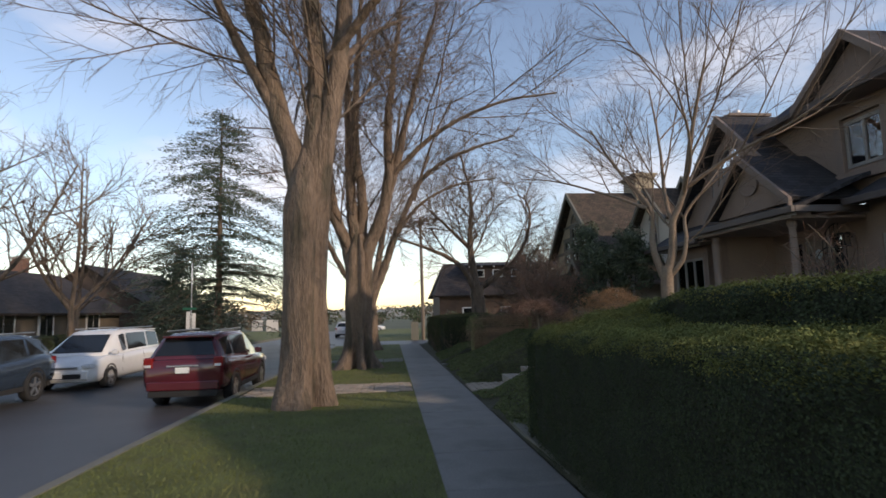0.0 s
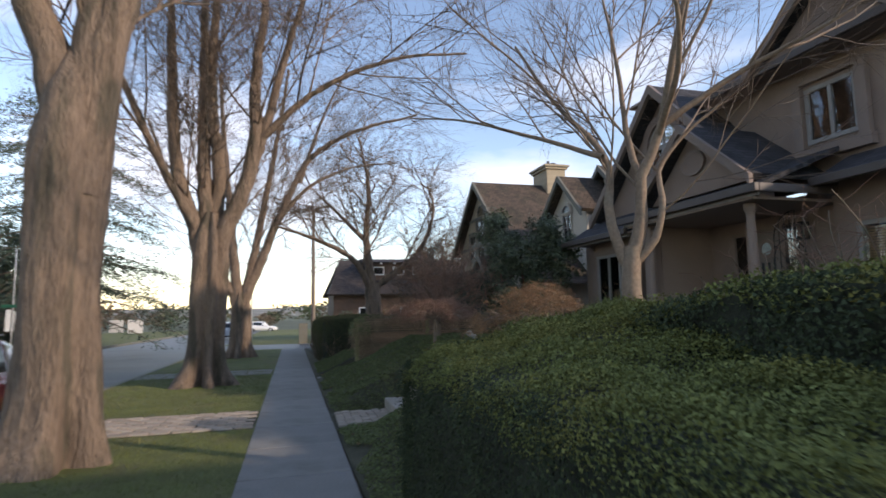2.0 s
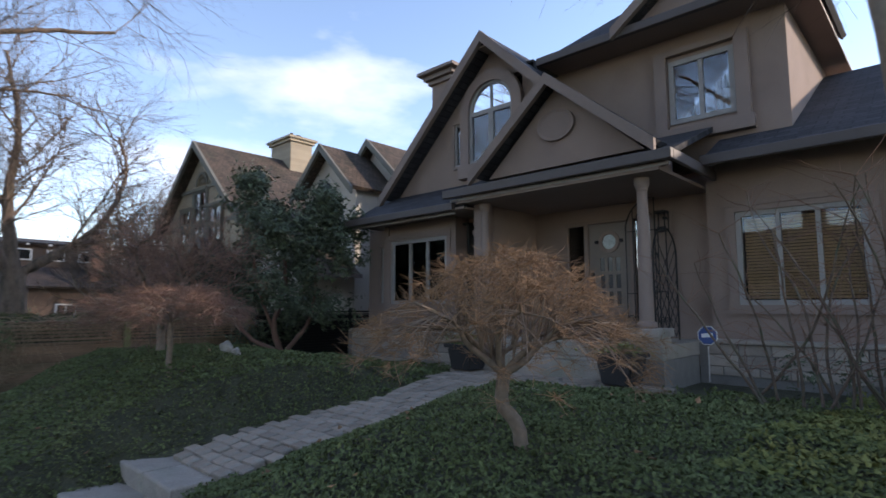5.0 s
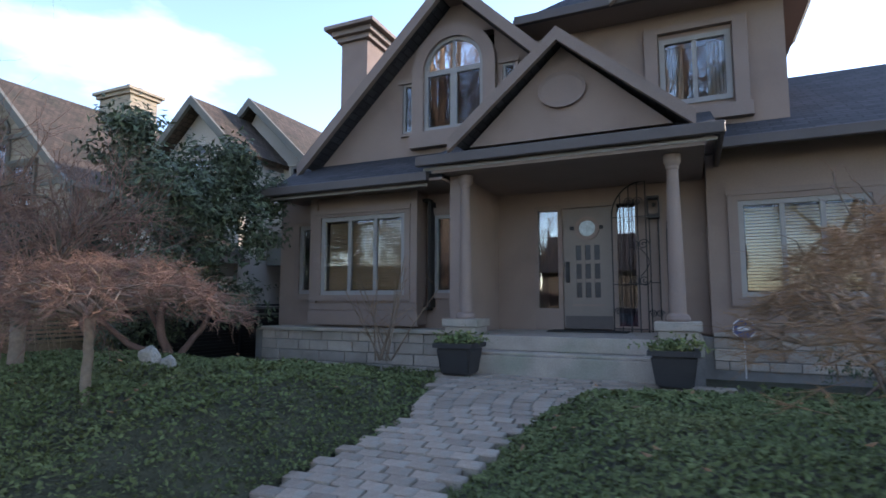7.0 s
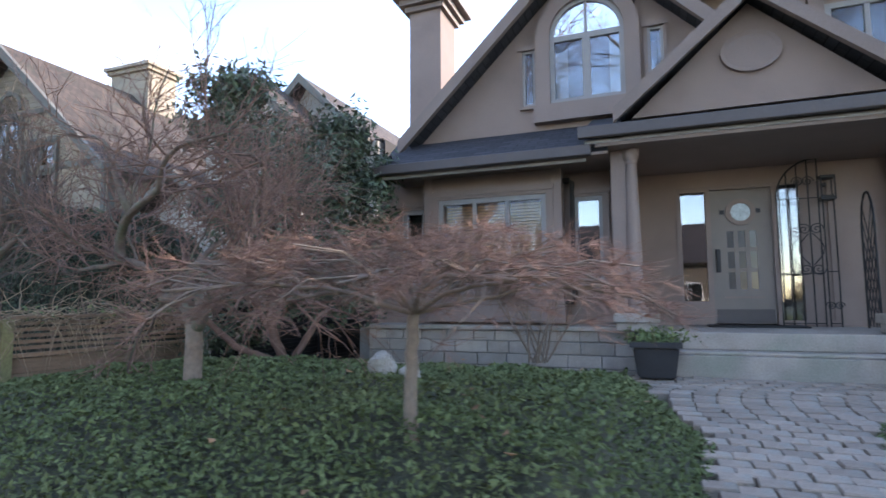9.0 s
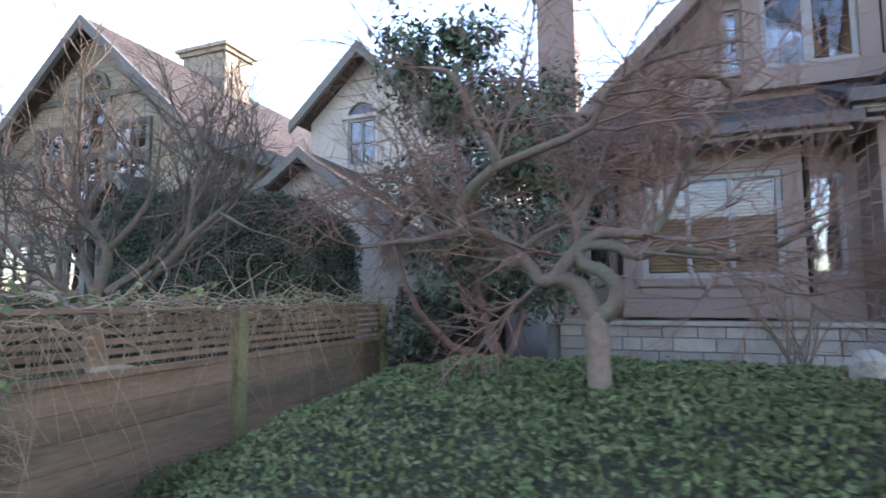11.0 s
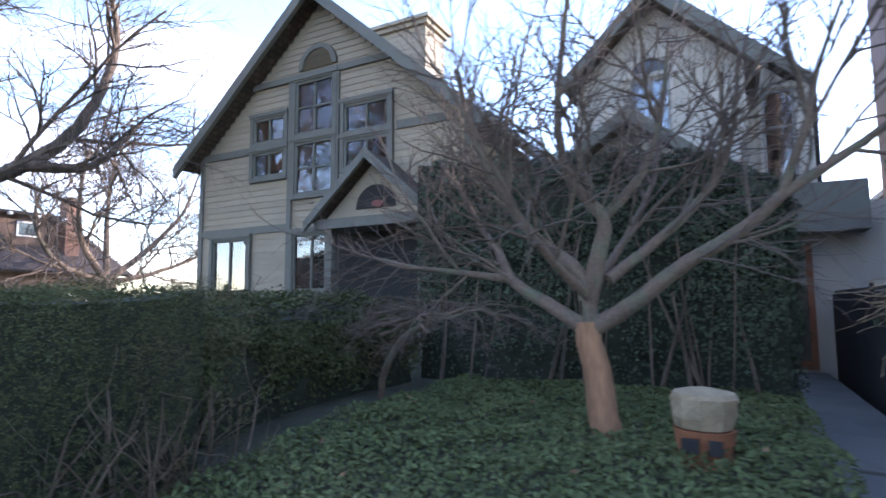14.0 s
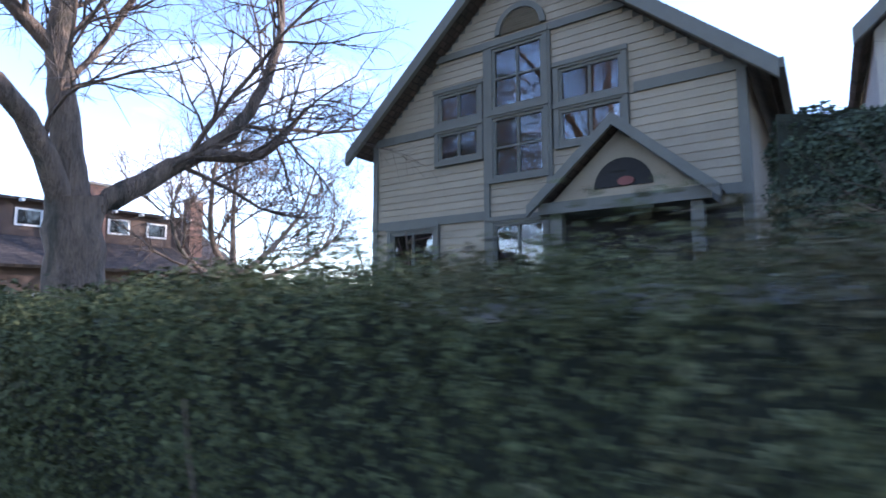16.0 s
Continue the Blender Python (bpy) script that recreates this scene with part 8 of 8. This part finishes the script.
# low far trees and hillside
rr = random.Random(3)
hill = bmesh.new()
prev = None
for k in range(81):
    x = -420 + 12 * k
    h = 3.2 + 2.6 * noise.noise((k * 0.13, 0.4, 0)) + 1.2 * noise.noise((k * 0.5, 2.0, 0))
    a, b, c = hill.verts.new((x, 330, -3)), hill.verts.new((x, 420, h * 0.6)), hill.verts.new((x, 560, h + 2.0))
    if prev:
        hill.faces.new((prev[0], a, b, prev[1]))
        hill.faces.new((prev[1], b, c, prev[2]))
    prev = (a, b, c)
M_HILL = mat("far_wooded_slope", (0.20, 0.19, 0.16), 0.95, var=0.5, scale=0.06, fine=0.35, bump=0, tint=(0.34, 0.31, 0.26), tint_scale=0.08)
tagged(part("backdrop", hill, M_HILL), "distant hillside of trees and roofs", "backdrop", kind="structure")
pts, nrm = [], []
r = np.random.default_rng(4)
for k in range(60):
    x, y = rr.uniform(-70, 75), rr.uniform(85, 190)
    if -13 < x < -4.7 and y < 150:
        continue
    h = rr.uniform(2.0, 5.5)
    m = 160
    pts.append(np.stack([r.normal(x, h * 0.35, m), r.normal(y, h * 0.3, m), -1.5 + h * r.uniform(0.1, 1, m) ** 0.7], 1))
    nrm.append(np.tile((0, -0.5, 0.6), (m, 1)))
woods = mesh_part("far_trees", leaves_mesh("far_trees", np.concatenate(pts), np.concatenate(nrm), 0.75, r, 0.7, 0.6), mat("far_bare_woods", (0.12, 0.095, 0.065), 0.95, var=0.2, bump=0, island_var=0.4, tint=(0.05, 0.07, 0.035), tint_scale=0.05, tint_lo=0.45, tint_hi=0.55))
tagged(woods, "far low trees and bushes along the street", "trees", kind="stuff")
leafy_bush("evergreen_shrub", (4.5, 47, -0.7), "dark evergreen shrubs on the far corner", 81, [(2.6 + 0.9 * k, 46.5 + 0.3 * k, 0.5 + 0.25 * (k % 3), 0.9, 260) for k in range(7)], 0.2, M_RHODO, [([(4.5, 47, -0.7), (4.5, 47, 0.5)], 0.05, 0.03)], M_BARK2)

# ---- pieces: slabs, setts, ashlar ----


def block_mesh(name, lx, ly, lz, seed, bevel=0.012, rough=0.006):
    """A worn block with its top at 0, centred."""
    rr = random.Random(seed)
    bm = bmesh.new()
    vs = box(bm, -lx / 2, lx / 2, -ly / 2, ly / 2, -lz, 0)
    top = [e for e in bm.edges if all(v.co.z > -1e-6 for v in e.verts)] + [e for e in bm.edges if abs(e.verts[0].co.z - e.verts[1].co.z) > lz * 0.5]
    bmesh.ops.bevel(bm, geom=top, offset=bevel, segments=1, affect="EDGES")
    for v in bm.verts:
        v.co += Vector((rr.uniform(-1, 1), rr.uniform(-1, 1), rr.uniform(-0.6, 0.6))) * rough
    me = bpy.data.meshes.new(name)
    bm.to_mesh(me)
    bm.free()
    return me


def place(name, me, at, parent, rot=0.0, tilt=(0, 0)):
    ob = new(name, me)
    ob.matrix_basis = pose(*at, tilt[0], tilt[1], rot)
    ob.parent = parent
    return ob


pavement = new("pavement")
tagged(pavement, "damp grey concrete pavement of cast slabs with mossy joints", "pavement", kind="structure")
slab_me = []
for k in range(4):
    me = block_mesh("slab", WALK_R - WALK_L, 1.485, 0.10, 100 + k, 0.010, 0.003)
    me.materials.append(M_CONC)
    slab_me.append(me)
FALL = math.degrees(math.atan(-0.0142))
for k in range(32):
    yc = -11 + 1.5 * k
    if yc < 36.5:
        place("slab", slab_me[k % 4], ((WALK_L + WALK_R) / 2, yc, ground(yc) + 0.006), pavement, 0, (FALL, random.Random(k).uniform(-0.25, 0.25)))
# sett crossing in the lawn strip
rr = random.Random(50)
sett_me = []
for k in range(6):
    me = block_mesh("sett", 0.285, 0.150, 0.09, 200 + k, 0.016, 0.008)
    me.materials.append(M_COBBLE)
    sett_me.append(me)
strip_bed = part("sett_bed", strip(KERB + 0.02, WALK_L - 0.02, 12.25, 14.02, 0.004, 0.05, 2), M_SOIL)
tagged(strip_bed, "row of pale granite setts crossing the lawn strip", "paving", kind="structure")
for i in range(10):
    for j in range(13):
        x = WALK_L - 0.18 - 0.305 * j - 0.15 * (i % 2)
        if x > KERB + 0.2:
            y = 12.36 + 0.172 * i
            place("sett", rr.choice(sett_me), (x + rr.uniform(-0.01, 0.01), y + rr.uniform(-0.006, 0.006), ground(y) + 0.028 + rr.uniform(-0.006, 0.006)), strip_bed, rr.uniform(-2.5, 2.5), (rr.uniform(-1.5, 1.5), rr.uniform(-1.5, 1.5)))
# flagstones by the second tree
flags = part("flag_bed", strip(KERB + 0.02, WALK_L - 0.02, 21.3, 23.0, 0.003, 0.05, 2), M_SOIL)
tagged(flags, "mossy concrete flags crossing the lawn strip", "paving", kind="structure")
me = block_mesh("flag", 0.78, 0.78, 0.08, 300, 0.01, 0.004)
me.materials.append(M_KERB)
for i in range(2):
    for j in range(5):
        y = 21.73 + 0.82 * i
        place("flag", me, (WALK_L - 0.45 - 0.80 * j, y, ground(y) + 0.015), flags)
# cobbled garden path
path_bed = new("garden_path")
tagged(path_bed, "curving garden path of worn pale setts up to the porch", "path", kind="structure")
cob = []
for k in range(8):
    me = block_mesh("cobble", 0.130, 0.194, 0.10, 400 + k, 0.009, 0.006)
    me.materials.append(M_COBBLE)
    cob.append(me)
x, row = 0.95, 0
while x < 7.45:
    if not (1.78 < x < 2.70):
        s, n = path_edges(x)
        y = s + 0.06 + 0.10 * (row % 2)
        while y < n - 0.04:
            dz = (path_height(x + 0.05) - path_height(x - 0.05)) / 0.1
            place("cobble", rr.choice(cob), (x + rr.uniform(-0.008, 0.008), y + rr.uniform(-0.008, 0.008), path_height(x) + rr.uniform(-0.007, 0.007)), path_bed, rr.uniform(-2.5, 2.5), (rr.uniform(-1.2, 1.2), -math.degrees(math.atan(dz)) * (abs(dz) < 0.6) + rr.uniform(-1.2, 1.2)))
            y += 0.203
    x += 0.138
    row += 1
# two stone steps
for sx0, sx1, z, parts in ((1.84, 2.42, 0.155, ((12.12, 12.62), (12.64, 13.32))), (2.33, 2.80, 0.325, ((12.10, 12.75), (12.77, 13.36)))):
    for y0, y1 in parts:
        bm = boxes((sx0, sx1, y0, y1, z - 0.22, z), bevel=0.02)
        for v in bm.verts:
            v.co += Vector((noise.noise(v.co * 6), noise.noise(v.co * 6 + Vector((3, 0, 0))), noise.noise(v.co * 6 + Vector((0, 3, 0))))) * 0.02
        st = part("stone_step", bm, M_STEP)
        tagged(st, "rough pale stone step in the garden path", "step", "garden steps")
# paved side path of the second house
side = new("side_path")
tagged(side, "concrete side path between fence and second garden", "path", kind="structure")
me = block_mesh("slab", 1.18, 0.80, 0.10, 600, 0.01, 0.003)
me.materials.append(M_CONC)
for k in range(10):
    xx = 1.45 + 1.2 * k
    place("slab", me, (xx, 19.62, min(0.30, -0.12 + 0.13 * k)), side, 0, (0, -6 if k < 3 else 0))
part("path_bed", boxes((4.0, 12.0, 19.24, 20.02, -0.2, 0.19)), M_SOIL, side)
part("kerb_strip", boxes((0.86, 1.1, 5.0, 7.9, -0.05, ground(6.4) + 0.05)), M_KERB, side)
# ashlar of the house base


def ashlar(parent, x, y0, y1, z0, z1, seed):
    rr = random.Random(seed)
    z = z0
    while z < z1 - 0.02:
        h = min(rr.choice((0.13, 0.17, 0.21)), z1 - z)
        if z1 - z - h < 0.06:
            h = z1 - z
        y = y0
        while y < y1 - 0.02:
            w = min(rr.uniform(0.22, 0.52), y1 - y)
            if y1 - y - w < 0.1:
                w = y1 - y
            bm = bmesh.new()
            p = rr.uniform(0.012, 0.032)
            box(bm, x - p, x + 0.02, y + 0.006, y + w - 0.006, z + 0.006, z + h - 0.006, bevel=0.010)
            part("ashlar_block", bm, M_STONE, parent)
            y += w
        z += h


ashlar(house, 8.115, 13.46, 17.32, 0.62, 1.238, 1)
ashlar(house, RX - 0.225, 6.2, 10.16, 0.78, 1.238, 2)
